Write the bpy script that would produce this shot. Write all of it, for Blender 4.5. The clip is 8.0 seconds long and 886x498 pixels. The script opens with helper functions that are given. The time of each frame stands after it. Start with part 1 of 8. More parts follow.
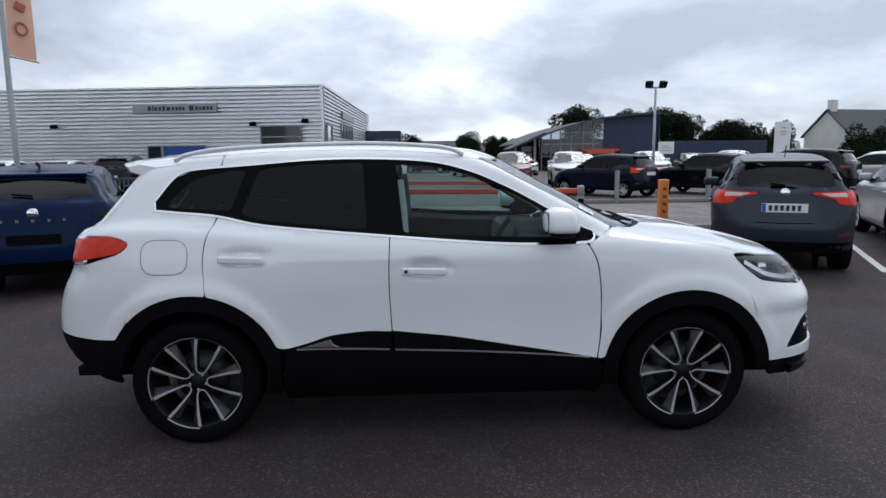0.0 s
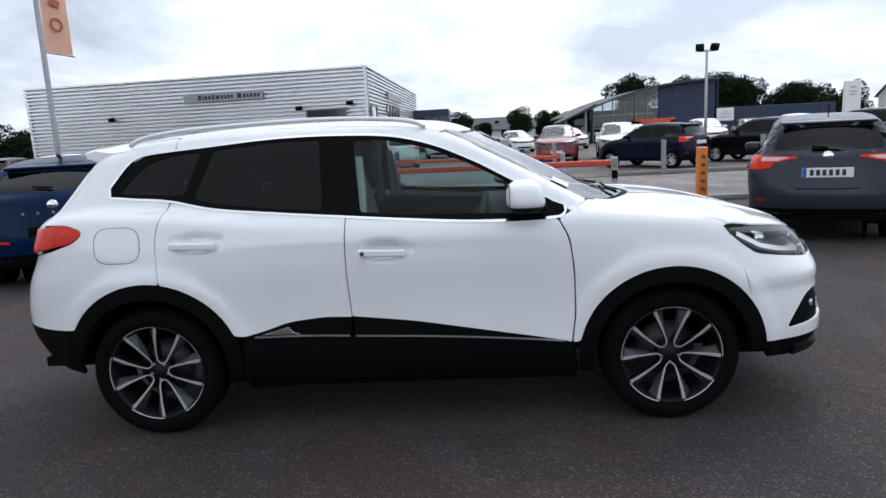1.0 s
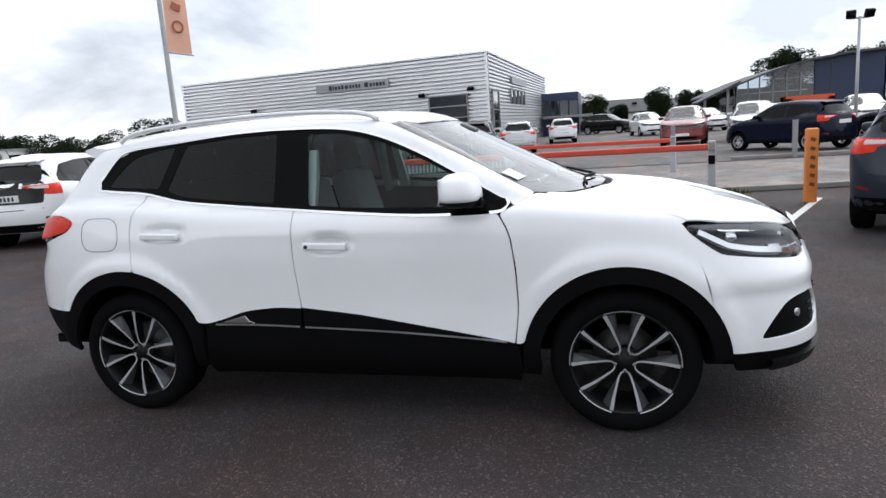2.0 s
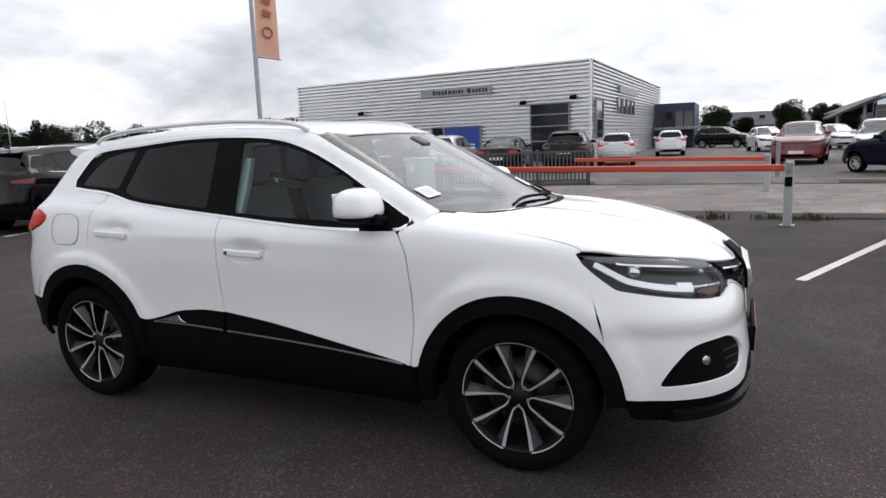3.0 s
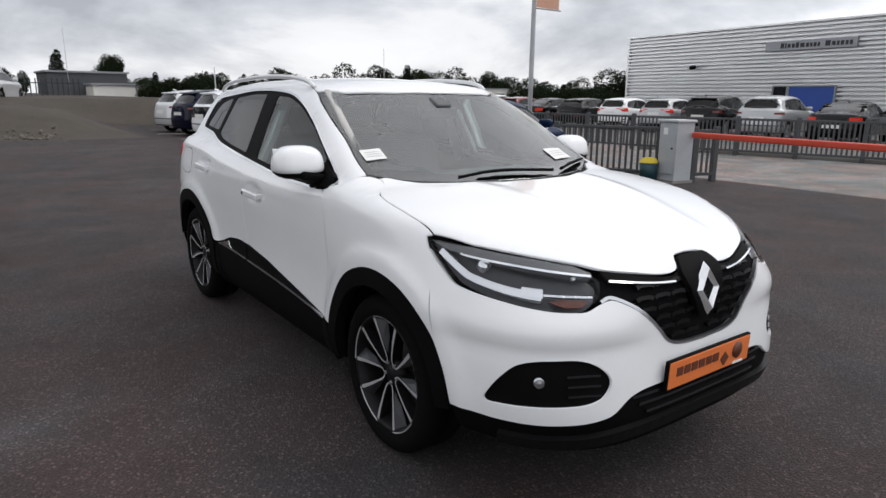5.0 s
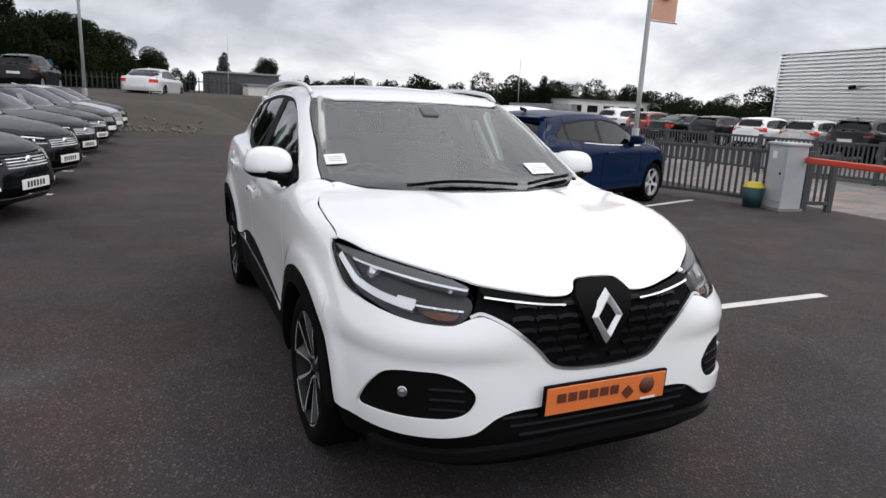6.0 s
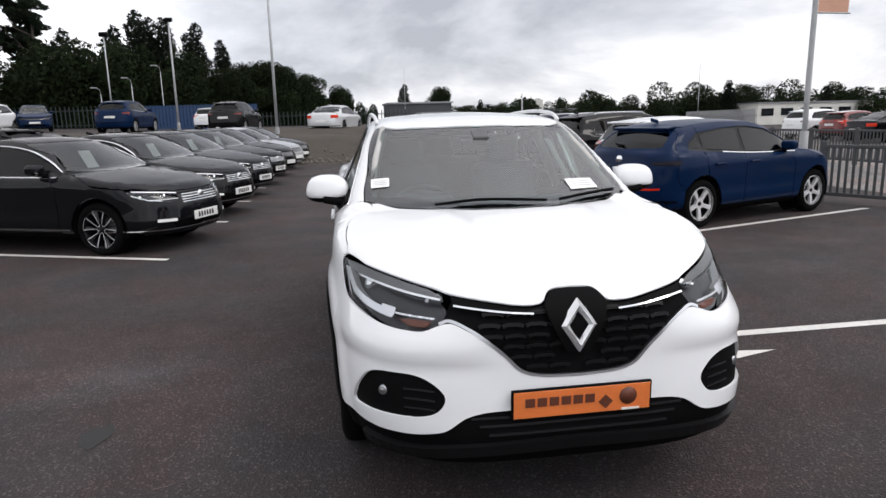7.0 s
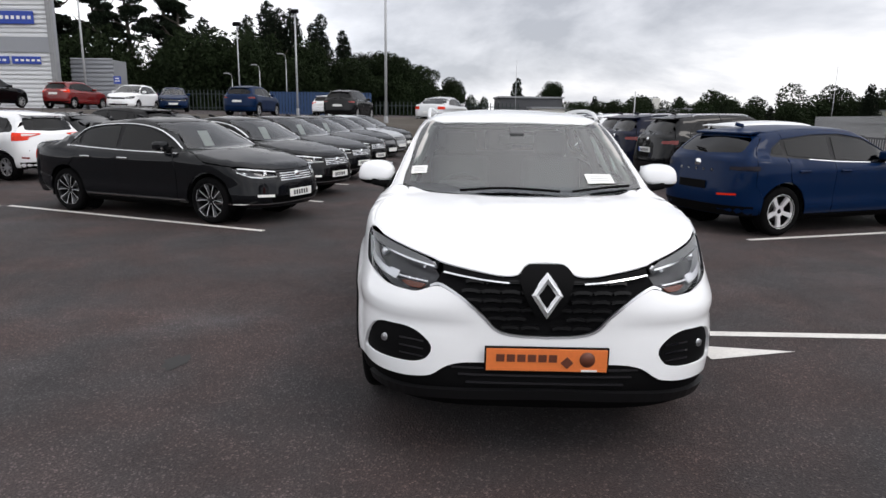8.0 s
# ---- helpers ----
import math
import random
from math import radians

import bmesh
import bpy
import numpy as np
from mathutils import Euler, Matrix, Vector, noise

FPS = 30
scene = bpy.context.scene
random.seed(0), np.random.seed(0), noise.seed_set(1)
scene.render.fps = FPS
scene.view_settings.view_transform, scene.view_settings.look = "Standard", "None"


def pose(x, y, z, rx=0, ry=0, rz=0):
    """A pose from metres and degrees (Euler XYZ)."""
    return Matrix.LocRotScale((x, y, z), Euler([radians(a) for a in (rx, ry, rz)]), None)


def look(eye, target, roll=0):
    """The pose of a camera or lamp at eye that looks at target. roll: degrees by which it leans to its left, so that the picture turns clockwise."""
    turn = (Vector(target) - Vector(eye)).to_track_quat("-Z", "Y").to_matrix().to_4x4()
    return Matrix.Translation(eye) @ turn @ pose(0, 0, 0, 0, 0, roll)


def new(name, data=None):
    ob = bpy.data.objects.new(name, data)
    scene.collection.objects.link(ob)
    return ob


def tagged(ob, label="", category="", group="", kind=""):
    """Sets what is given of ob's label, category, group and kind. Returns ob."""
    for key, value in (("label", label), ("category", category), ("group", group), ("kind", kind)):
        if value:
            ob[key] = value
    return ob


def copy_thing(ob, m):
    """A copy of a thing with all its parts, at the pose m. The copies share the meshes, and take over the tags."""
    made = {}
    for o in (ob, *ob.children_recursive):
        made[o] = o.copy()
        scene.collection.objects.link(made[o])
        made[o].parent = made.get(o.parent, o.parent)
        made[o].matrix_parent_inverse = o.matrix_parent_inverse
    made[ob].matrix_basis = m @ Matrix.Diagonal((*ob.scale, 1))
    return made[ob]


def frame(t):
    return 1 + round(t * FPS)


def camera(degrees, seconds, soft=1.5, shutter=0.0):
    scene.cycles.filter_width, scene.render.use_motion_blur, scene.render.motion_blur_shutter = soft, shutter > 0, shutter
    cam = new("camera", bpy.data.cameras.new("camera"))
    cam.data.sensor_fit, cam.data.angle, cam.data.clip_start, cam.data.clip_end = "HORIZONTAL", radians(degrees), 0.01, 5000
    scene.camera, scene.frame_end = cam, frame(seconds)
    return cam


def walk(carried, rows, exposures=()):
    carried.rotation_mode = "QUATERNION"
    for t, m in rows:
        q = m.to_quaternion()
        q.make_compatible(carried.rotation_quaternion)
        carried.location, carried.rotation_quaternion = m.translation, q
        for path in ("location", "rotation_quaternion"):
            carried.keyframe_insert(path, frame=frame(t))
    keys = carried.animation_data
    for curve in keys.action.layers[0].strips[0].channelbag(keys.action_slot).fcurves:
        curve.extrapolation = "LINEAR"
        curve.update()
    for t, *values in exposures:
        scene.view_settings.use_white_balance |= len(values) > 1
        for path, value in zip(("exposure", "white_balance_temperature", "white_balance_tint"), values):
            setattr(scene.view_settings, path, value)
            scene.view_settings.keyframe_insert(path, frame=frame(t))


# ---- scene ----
cam = camera(68.6, 8.0)
PATH = [
    (0, (-0.134, -4.259, 1.534), (-0.055, -2.281, 1.247), -0.6),
    (0.5, (0.033, -4.159, 1.516), (0.083, -2.182, 1.22), -3.2),
    (1, (0.36, -4.047, 1.492), (0.262, -2.08, 1.145), -3.0),
    (1.5, (0.839, -3.985, 1.485), (0.535, -2.058, 1.043), -1.7),
    (1.7, (1.015, -3.932, 1.467), (0.644, -2.002, 1.096), -3.2),
    (2.8, (2.015, -3.523, 1.473), (1.212, -1.737, 1.062), -2.1),
    (3, (2.169, -3.43, 1.46), (1.346, -1.638, 1.128), -2.2),
    (3.2, (2.293, -3.253, 1.455), (1.337, -1.558, 0.993), -2.8),
    (3.5, (2.521, -3.109, 1.482), (1.55, -1.395, 1.136), -2.2),
    (4, (2.944, -2.84, 1.479), (1.705, -1.328, 1.057), -1.4),
    (4.5, (3.253, -2.544, 1.449), (1.841, -1.193, 1.022), -1.2),
    (4.7, (3.36, -2.403, 1.488), (1.889, -1.124, 1.041), -0.1),
    (5.8, (3.938, -1.647, 1.496), (2.173, -0.808, 1.072), 1.3),
    (6, (4.003, -1.48, 1.521), (2.229, -0.67, 1.079), 2.7),
    (6.5, (4.15, -1.117, 1.523), (2.27, -0.571, 1.117), -0.9),
    (7, (4.423, -0.832, 1.555), (2.483, -0.543, 1.164), -1.4),
    (7.5, (4.715, -0.672, 1.579), (2.763, -0.512, 1.175), 2.4),
    (8, (4.956, -0.414, 1.569), (2.999, -0.446, 1.16), 0.8),
]
walk(cam, [(t, look(eye, target, roll)) for t, eye, target, roll in PATH],
     [(0.0, 0.03, 5880, 10), (0.5, 0.0, 5900, 10), (1.0, 0.42, 5970, 10), (1.5, 0.68, 6090, 10), (3.0, 0.38, 6480, 11), (4.0, 0.18, 6480, 11), (4.7, 0.22, 6490, 11), (6.0, 0.34, 6500, 12), (8.0, 0.46, 6540, 12)])

# ---- world and sun: bright broken cloud, the sun behind it ----
scene.view_settings.exposure = 0.0
SUN_AZ, SUN_EL = radians(30), radians(50)   # from +y towards +x
world = bpy.data.worlds.new("sky")
scene.world = world
world.use_nodes = True


def node(tree, kind, **values):
    n = tree.nodes.new(kind)
    for k, v in values.items():
        if k in n.inputs:
            n.inputs[k].default_value = v
    return n


def build_sky():
    t = world.node_tree
    t.nodes.clear()
    link = t.links.new
    out, bg, sky = node(t, "ShaderNodeOutputWorld"), node(t, "ShaderNodeBackground", Strength=1.08), node(t, "ShaderNodeTexSky")
    sky.sky_type, sky.sun_disc, sky.sun_elevation, sky.sun_rotation = "NISHITA", False, SUN_EL, SUN_AZ
    blue = node(t, "ShaderNodeVectorMath")
    blue.operation = "SCALE"
    blue.inputs["Scale"].default_value = 0.10
    link(sky.outputs["Color"], blue.inputs[0])
    # the cloud deck: a flat layer overhead, so that clouds flatten towards the horizon
    co, sep = node(t, "ShaderNodeTexCoord"), node(t, "ShaderNodeSeparateXYZ")
    link(co.outputs["Generated"], sep.inputs[0])
    up = node(t, "ShaderNodeMath")
    up.operation = "MAXIMUM"
    up.inputs[1].default_value = 0.0
    link(sep.outputs["Z"], up.inputs[0])
    lift = node(t, "ShaderNodeMath")
    lift.operation = "ADD"
    lift.inputs[1].default_value = 0.34
    link(up.outputs[0], lift.inputs[0])
    flat = []
    for axis in "XY":
        d = node(t, "ShaderNodeMath")
        d.operation = "DIVIDE"
        link(sep.outputs[axis], d.inputs[0])
        link(lift.outputs[0], d.inputs[1])
        flat.append(d)
    com = node(t, "ShaderNodeCombineXYZ")
    for d, axis in zip(flat, "XY"):
        link(d.outputs[0], com.inputs[axis])
    com.inputs["Z"].default_value = 5.3
    big = node(t, "ShaderNodeTexNoise", Scale=1.05, Detail=8.0, Roughness=0.55, Distortion=0.2)
    link(com.outputs[0], big.inputs["Vector"])
    shade = node(t, "ShaderNodeValToRGB")
    e = shade.color_ramp.elements
    e[0].position, e[0].color = 0.365, (0.41, 0.43, 0.47, 1)
    e[1].position, e[1].color = 0.62, (0.92, 0.93, 0.95, 1)
    m = e.new(0.47)
    m.color = (0.63, 0.65, 0.69, 1)
    m = e.new(0.54)
    m.color = (0.85, 0.86, 0.88, 1)
    link(big.outputs[0], shade.inputs[0])
    # brighter round the hidden sun
    sun_dir = node(t, "ShaderNodeVectorMath")
    sun_dir.operation = "DOT_PRODUCT"
    sun_dir.inputs[1].default_value = (math.sin(SUN_AZ) * math.cos(SUN_EL), math.cos(SUN_AZ) * math.cos(SUN_EL), math.sin(SUN_EL))
    link(co.outputs["Generated"], sun_dir.inputs[0])
    near = node(t, "ShaderNodeMapRange")
    near.inputs["From Min"].default_value, near.inputs["From Max"].default_value = 0.3, 1.0
    near.inputs["To Min"].default_value, near.inputs["To Max"].default_value = 0.86, 1.50
    link(sun_dir.outputs["Value"], near.inputs["Value"])
    # brightness added to the mostly unseen sky opposite, to lift the car's side
    far = node(t, "ShaderNodeMapRange")
    far.inputs["From Min"].default_value, far.inputs["From Max"].default_value = -0.22, -0.75
    far.inputs["To Min"].default_value, far.inputs["To Max"].default_value = 0.0, 0.95
    link(sun_dir.outputs["Value"], far.inputs["Value"])
    total = node(t, "ShaderNodeMath")
    total.operation = "ADD"
    link(near.outputs[0], total.inputs[0])
    link(far.outputs[0], total.inputs[1])
    lit = node(t, "ShaderNodeVectorMath")
    lit.operation = "SCALE"
    link(shade.outputs[0], lit.inputs[0])
    link(total.outputs[0], lit.inputs["Scale"])
    mix = node(t, "ShaderNodeMix")
    mix.data_type = "RGBA"
    mix.inputs[0].default_value = 0.92
    link(blue.outputs[0], mix.inputs[6])
    link(lit.outputs[0], mix.inputs[7])
    link(mix.outputs[2], bg.inputs["Color"])
    link(bg.outputs[0], out.inputs["Surface"])


build_sky()
sun_data = bpy.data.lights.new("sun", "SUN")
sun_data.energy, sun_data.angle, sun_data.color = 0.6, radians(22), (1.0, 0.96, 0.9)
sun = new("sun", sun_data)
sun.matrix_world = look((20 * math.sin(SUN_AZ) * math.cos(SUN_EL), 20 * math.cos(SUN_AZ) * math.cos(SUN_EL), 20 * math.sin(SUN_EL)), (0, 0, 0))

# ---- materials ----
def material(name, color, rough=0.5, metal=0.0, vary=0.12, scale=6.0, fine=60.0, bump=0.0, bump_scale=40.0, coat=0.0, random_tint=0.0, emit=0.0, spec=0.5):
    """A surface with its colour and roughness varied at two scales, and fine relief."""
    m = bpy.data.materials.new(name)
    m.use_nodes = True
    t = m.node_tree
    b, link = t.nodes["Principled BSDF"], t.links.new
    b.inputs["Metallic"].default_value = metal
    b.inputs["Specular IOR Level"].default_value = spec
    b.inputs["Coat Weight"].default_value, b.inputs["Coat Roughness"].default_value = coat, 0.04
    co = node(t, "ShaderNodeTexCoord")
    broad = node(t, "ShaderNodeTexNoise", Scale=scale, Detail=4.0, Roughness=0.6)
    grain = node(t, "ShaderNodeTexNoise", Scale=fine, Detail=3.0, Roughness=0.6)
    add = node(t, "ShaderNodeMath")
    add.operation = "ADD"
    link(broad.outputs[0], add.inputs[0])
    link(grain.outputs[0], add.inputs[1])
    for n in (broad, grain):
        link(co.outputs["Object"], n.inputs["Vector"])
    rng = node(t, "ShaderNodeMapRange")
    rng.inputs["From Min"].default_value, rng.inputs["From Max"].default_value = 0.6, 1.4
    rng.inputs["To Min"].default_value, rng.inputs["To Max"].default_value = 1 - vary, 1 + vary
    link(add.outputs[0], rng.inputs["Value"])
    tone = node(t, "ShaderNodeVectorMath")
    tone.operation = "SCALE"
    tone.inputs[0].default_value = color
    link(rng.outputs[0], tone.inputs["Scale"])
    last = tone.outputs[0]
    if random_tint:
        info = node(t, "ShaderNodeObjectInfo")
        r2 = node(t, "ShaderNodeMapRange")
        r2.inputs["To Min"].default_value, r2.inputs["To Max"].default_value = 1 - random_tint, 1 + random_tint
        link(info.outputs["Random"], r2.inputs["Value"])
        s2 = node(t, "ShaderNodeVectorMath")
        s2.operation = "SCALE"
        link(last, s2.inputs[0])
        link(r2.outputs[0], s2.inputs["Scale"])
        last = s2.outputs[0]
    link(last, b.inputs["Base Color"])
    r3 = node(t, "ShaderNodeMapRange")
    r3.inputs["To Min"].default_value, r3.inputs["To Max"].default_value = max(rough - 0.08, 0.0), min(rough + 0.08, 1)
    link(broad.outputs[0], r3.inputs["Value"])
    link(r3.outputs[0], b.inputs["Roughness"])
    if bump:
        relief = node(t, "ShaderNodeTexNoise", Scale=bump_scale, Detail=4.0)
        link(co.outputs["Object"], relief.inputs["Vector"])
        bp = node(t, "ShaderNodeBump", Strength=bump, Distance=0.01)
        link(relief.outputs[0], bp.inputs["Height"])
        link(bp.outputs[0], b.inputs["Normal"])
    if emit:
        b.inputs["Emission Color"].default_value = (*color, 1)
        b.inputs["Emission Strength"].default_value = emit
    return m


def glass(name, tint, gloss_rough=0.01, ior=1.5):
    """A thin pane: tinted clear, with the mirror share of glass."""
    m = bpy.data.materials.new(name)
    m.use_nodes = True
    t = m.node_tree
    t.nodes.clear()
    out, mix, clear = node(t, "ShaderNodeOutputMaterial"), node(t, "ShaderNodeMixShader"), node(t, "ShaderNodeBsdfTransparent", Color=(*tint, 1))
    gloss, fr = node(t, "ShaderNodeBsdfGlossy", Roughness=gloss_rough, Color=(1, 1, 1, 1)), node(t, "ShaderNodeFresnel", IOR=ior)
    t.links.new(fr.outputs[0], mix.inputs[0])
    t.links.new(clear.outputs[0], mix.inputs[1])
    t.links.new(gloss.outputs[0], mix.inputs[2])
    t.links.new(mix.outputs[0], out.inputs["Surface"])
    return m


def paint(name, color, flake=0.0, rough=0.35, coat=1.0, spec=0.12):
    return material(name, color, rough, flake, vary=0.03, scale=3.0, fine=400.0, coat=coat, spec=spec)


WHITE_PAINT = paint("white_paint", (0.80, 0.81, 0.82))
BLACK_TRIM = material("black_plastic", (0.003, 0.003, 0.0033), 0.62, spec=0.06, vary=0.2, fine=300, bump=0.05, bump_scale=500)
DARK_GAP = material("dark_liner", (0.004, 0.004, 0.0045), 0.95, spec=0.1)
GLOSS_BLACK = material("gloss_black", (0.01, 0.01, 0.012), 0.12, coat=0.6)
CHROME = material("chrome", (0.78, 0.79, 0.80), 0.10, 1.0, vary=0.04)
WHEEL_FACE = material("bright_wheel_face", (0.43, 0.43, 0.44), 0.40, 0.35, vary=0.06)
BRIGHT_RIM = material("polished_rim", (0.68, 0.68, 0.69), 0.3, 0.25, vary=0.05)
POLE_STEEL = material("pale_pole_steel", (0.40, 0.41, 0.42), 0.55, 0.2, vary=0.15, scale=4)
RAIL_METAL = material("bright_rail_aluminium", (0.70, 0.71, 0.72), 0.42, 0.4, vary=0.06)
SATIN_METAL = material("satin_aluminium", (0.52, 0.53, 0.55), 0.34, 1.0, vary=0.06)
DARK_METAL = material("dark_wheel_paint", (0.007, 0.007, 0.008), 0.5, 0.0, vary=0.1, spec=0.2)
RUBBER = material("tyre_rubber", (0.004, 0.004, 0.0042), 0.85, spec=0.06, vary=0.25, scale=9, fine=120, bump=0.1, bump_scale=200)
FRONT_GLASS = glass("clear_green_glass", (0.66, 0.80, 0.78), ior=1.30)
SCREEN_GLASS = glass("windscreen_glass", (0.76, 0.87, 0.84), ior=2.02)
PRIVACY_GLASS = glass("privacy_glass", (0.05, 0.057, 0.068), ior=1.27)
CAR_GLASS = glass("tinted_car_glass", (0.08, 0.09, 0.09), ior=1.36)
CAR_SCREEN = glass("car_windscreen", (0.60, 0.65, 0.64), ior=1.7)
LENS = glass("clear_lens", (0.90, 0.91, 0.92), ior=1.22)
RED_LENS = material("red_lamp_lens", (0.62, 0.026, 0.006), 0.25, vary=0.25, scale=20, coat=0.1, spec=0.2)
AMBER_LENS = material("amber_lens", (0.14, 0.032, 0.012), 0.25, coat=0.3)
SEAT_CLOTH = material("grey_seat_cloth", (0.20, 0.20, 0.205), 0.85, vary=0.2, fine=200, bump=0.2, bump_scale=300)
CABIN_PALE = material("pale_cabin_plastic", (0.55, 0.55, 0.53), 0.7, vary=0.08)
CABIN_DARK = material("cabin_plastic", (0.10, 0.102, 0.104), 0.6, vary=0.15)
CABIN_LIGHT = material("cabin_headlining", (0.45, 0.44, 0.42), 0.8)
PAPER = material("white_paper", (0.78, 0.78, 0.76), 0.7, vary=0.05)
INK = material("dark_ink", (0.02, 0.02, 0.025), 0.6)
ORANGE = material("orange_plate", (0.78, 0.20, 0.05), 0.35, vary=0.08, coat=0.3)
DIAMOND = material("brushed_emblem", (0.80, 0.81, 0.82), 0.3, 0.6)
SLOPE_GREY = material("dark_grey_wheel_slope", (0.055, 0.058, 0.062), 0.42, 0.4, vary=0.1)
LAMP_TRAY = material("grey_lamp_tray", (0.045, 0.046, 0.050), 0.35, 0.2, vary=0.1)
DISC_GREY = material("brake_disc_iron", (0.05, 0.048, 0.046), 0.5, 0.6)
PLATE_INK = material("brown_plate_print", (0.12, 0.035, 0.018), 0.5)
SATIN_BLACK = material("satin_black_plastic", (0.006, 0.006, 0.0066), 0.45, spec=0.16, vary=0.15)
GREY_INK = material("grey_print", (0.48, 0.50, 0.49), 0.7)
LAMP_WHITE = material("white_light_guide", (0.92, 0.93, 0.95), 0.25, 0.55, vary=0.02, coat=0.3)
BROW_GREY = material("grey_lamp_brow", (0.16, 0.163, 0.167), 0.4, 0.2, vary=0.1)
# ---- body shapes: one smooth solid per car, onto which every panel is laid ----
def spline(pts):
    """A smooth function through (x, y) pairs, level beyond its ends."""
    xs, ys = np.array([p[0] for p in pts], float), np.array([p[1] for p in pts], float)
    h, d = np.diff(xs), np.diff(ys) / np.diff(xs)
    m = np.zeros(len(xs))
    m[1:-1] = (d[:-1] * h[1:] + d[1:] * h[:-1]) / (h[1:] + h[:-1])
    m[0], m[-1] = d[0], d[-1]

    def at(x):
        x = np.clip(x, xs[0], xs[-1])
        i = np.clip(np.searchsorted(xs, x) - 1, 0, len(h) - 1)
        t = (x - xs[i]) / h[i]
        return ((1 + 2 * t) * (1 - t) ** 2 * ys[i] + t * (1 - t) ** 2 * h[i] * m[i]
                + t * t * (3 - 2 * t) * ys[i + 1] + t * t * (t - 1) * h[i] * m[i + 1])
    return at


def smax(a, b, r):
    k = np.maximum(r - np.abs(a - b), 0) / r
    return np.maximum(a, b) + k * k * r / 4


def smin(a, b, r):
    return -smax(-a, -b, r)


class Body:
    """A car's outer form as a field: below 0 inside. x ahead, y to its left, z up; the axle midpoint on the ground is the origin."""

    def __init__(self, width, nose, tail, deck, roof, screen, gate, cabin, hubs, corner=(1.25, -1.35), nose_n=((0.5, 2.8), (0.9, 2.25)), tail_n=3.2,
                 crown=0.07, roof_crown=0.10, flare=0.02, floor=0.2, sill=0.05, shoulder=0.06, folds=(), dents=(), ridge=None, brow=0.0):
        self.width, self.nose, self.tail, self.deck, self.roof, self.gate = (spline(p) for p in (width, nose, tail, deck, roof, gate))
        self.screen, self.cabin, self.hubs, self.corner, self.nose_n, self.tail_n = screen, cabin, hubs, corner, spline(nose_n), tail_n
        self.folds, self.dents, self.ridge, self.brow = folds, dents, ridge, brow
        self.crown, self.roof_crown, self.flare, self.floor, self.sill, self.shoulder = crown, roof_crown, flare, floor, sill, shoulder

    def field(self, p):
        x, y, z = p[:, 0], p[:, 1], p[:, 2]
        ay = np.abs(y)
        w = self.width(z)
        low = 1 / (1 + np.exp((z - 0.84) / 0.05))
        for hx in self.hubs:
            w = w + self.flare * np.exp(-((x - hx) / 0.40) ** 2) * low
        x1, x2 = self.corner
        tf = np.maximum((x - x1) / (self.nose(z) - x1), 0)
        tr = np.maximum((x2 - x) / (x2 - self.tail(z)), 0)
        n = np.where(x > 0, self.nose_n(z), self.tail_n)
        plan = (((ay / w) ** n + tf ** n + tr ** n) ** (1 / n) - 1) * 0.85
        for z0, dz, amp in self.folds:          # soft folds round the bumper's corners
            plan = plan - amp * np.exp(-((z - z0) / dz) ** 2) / (1 + np.exp((1.72 - x) / 0.06)) / (1 + np.exp((0.38 - ay) / 0.05))
        if self.brow:                           # raised lips over the wheel arches
            for hx in self.hubs:
                plan = plan - self.brow / (1 + np.exp((np.hypot(x - hx, z - 0.352) - 0.535) / 0.012))
        for x0, z0, rx, rz, deep in self.dents:     # bowls behind the door handles
            plan = plan + deep * np.exp(-(((x - x0) / rx) ** 2 + ((z - z0) / rz) ** 2) ** 2)
        over = z - self.deck(x) + self.crown * y * y
        if self.ridge:      # two soft creases along the bonnet
            y0, y1, amp = self.ridge
            t = np.clip((x - 1.15) / 0.95, 0, 1)
            over = over - amp * np.exp(-((ay - y0 - (y1 - y0) * t) / 0.055) ** 2) * np.clip((x - 1.15) / 0.2, 0, 1)
        body = smax(plan, over * 0.95, self.shoulder)
        body = smax(body, self.floor - z, self.sill)
        half, z0, lean, mid, bow = self.cabin
        side = (ay - (half - (z - z0) * lean - bow * (x - mid) ** 2)) * 0.9
        top = smax(side, z - self.roof(x) + self.roof_crown * y * y, 0.10)
        sx, sz, slope, bend = self.screen
        top = smax(top, (x - sx + (z - sz) * slope + bend * y * y) / math.hypot(1, slope), 0.04)
        top = smax(top, (self.gate(z) - x + 0.22 * y * y) * 0.85, 0.07)
        top = smax(top, z0 - 0.05 - z, 0.05)
        return smin(body, top, 0.03)

    def cast(self, start, way, reach, steps=70):
        """First meeting of each ray with the surface."""
        start, way = np.asarray(start, float), np.asarray(way, float)
        lo, hi, found = np.zeros(len(start)), np.full(len(start), reach), np.zeros(len(start), bool)
        last = self.field(start)
        for k in range(1, steps + 1):
            d = reach * k / steps
            v = self.field(start + way * d)
            hit = (v < 0) & (last >= 0) & ~found
            lo[hit], hi[hit] = d - reach / steps, d
            found |= hit
            last = v
        lo[~found] = hi[~found] = reach * 0.5
        for _ in range(18):
            mid = (lo + hi) / 2
            inside = self.field(start + way * mid[:, None]) < 0
            hi, lo = np.where(inside, mid, hi), np.where(inside, lo, mid)
        return start + way * hi[:, None], found

    def normal(self, p):
        e = 0.004
        g = np.stack([self.field(p + np.eye(3)[i] * e) - self.field(p - np.eye(3)[i] * e) for i in range(3)], 1)
        return g / np.maximum(np.linalg.norm(g, axis=1), 1e-9)[:, None]

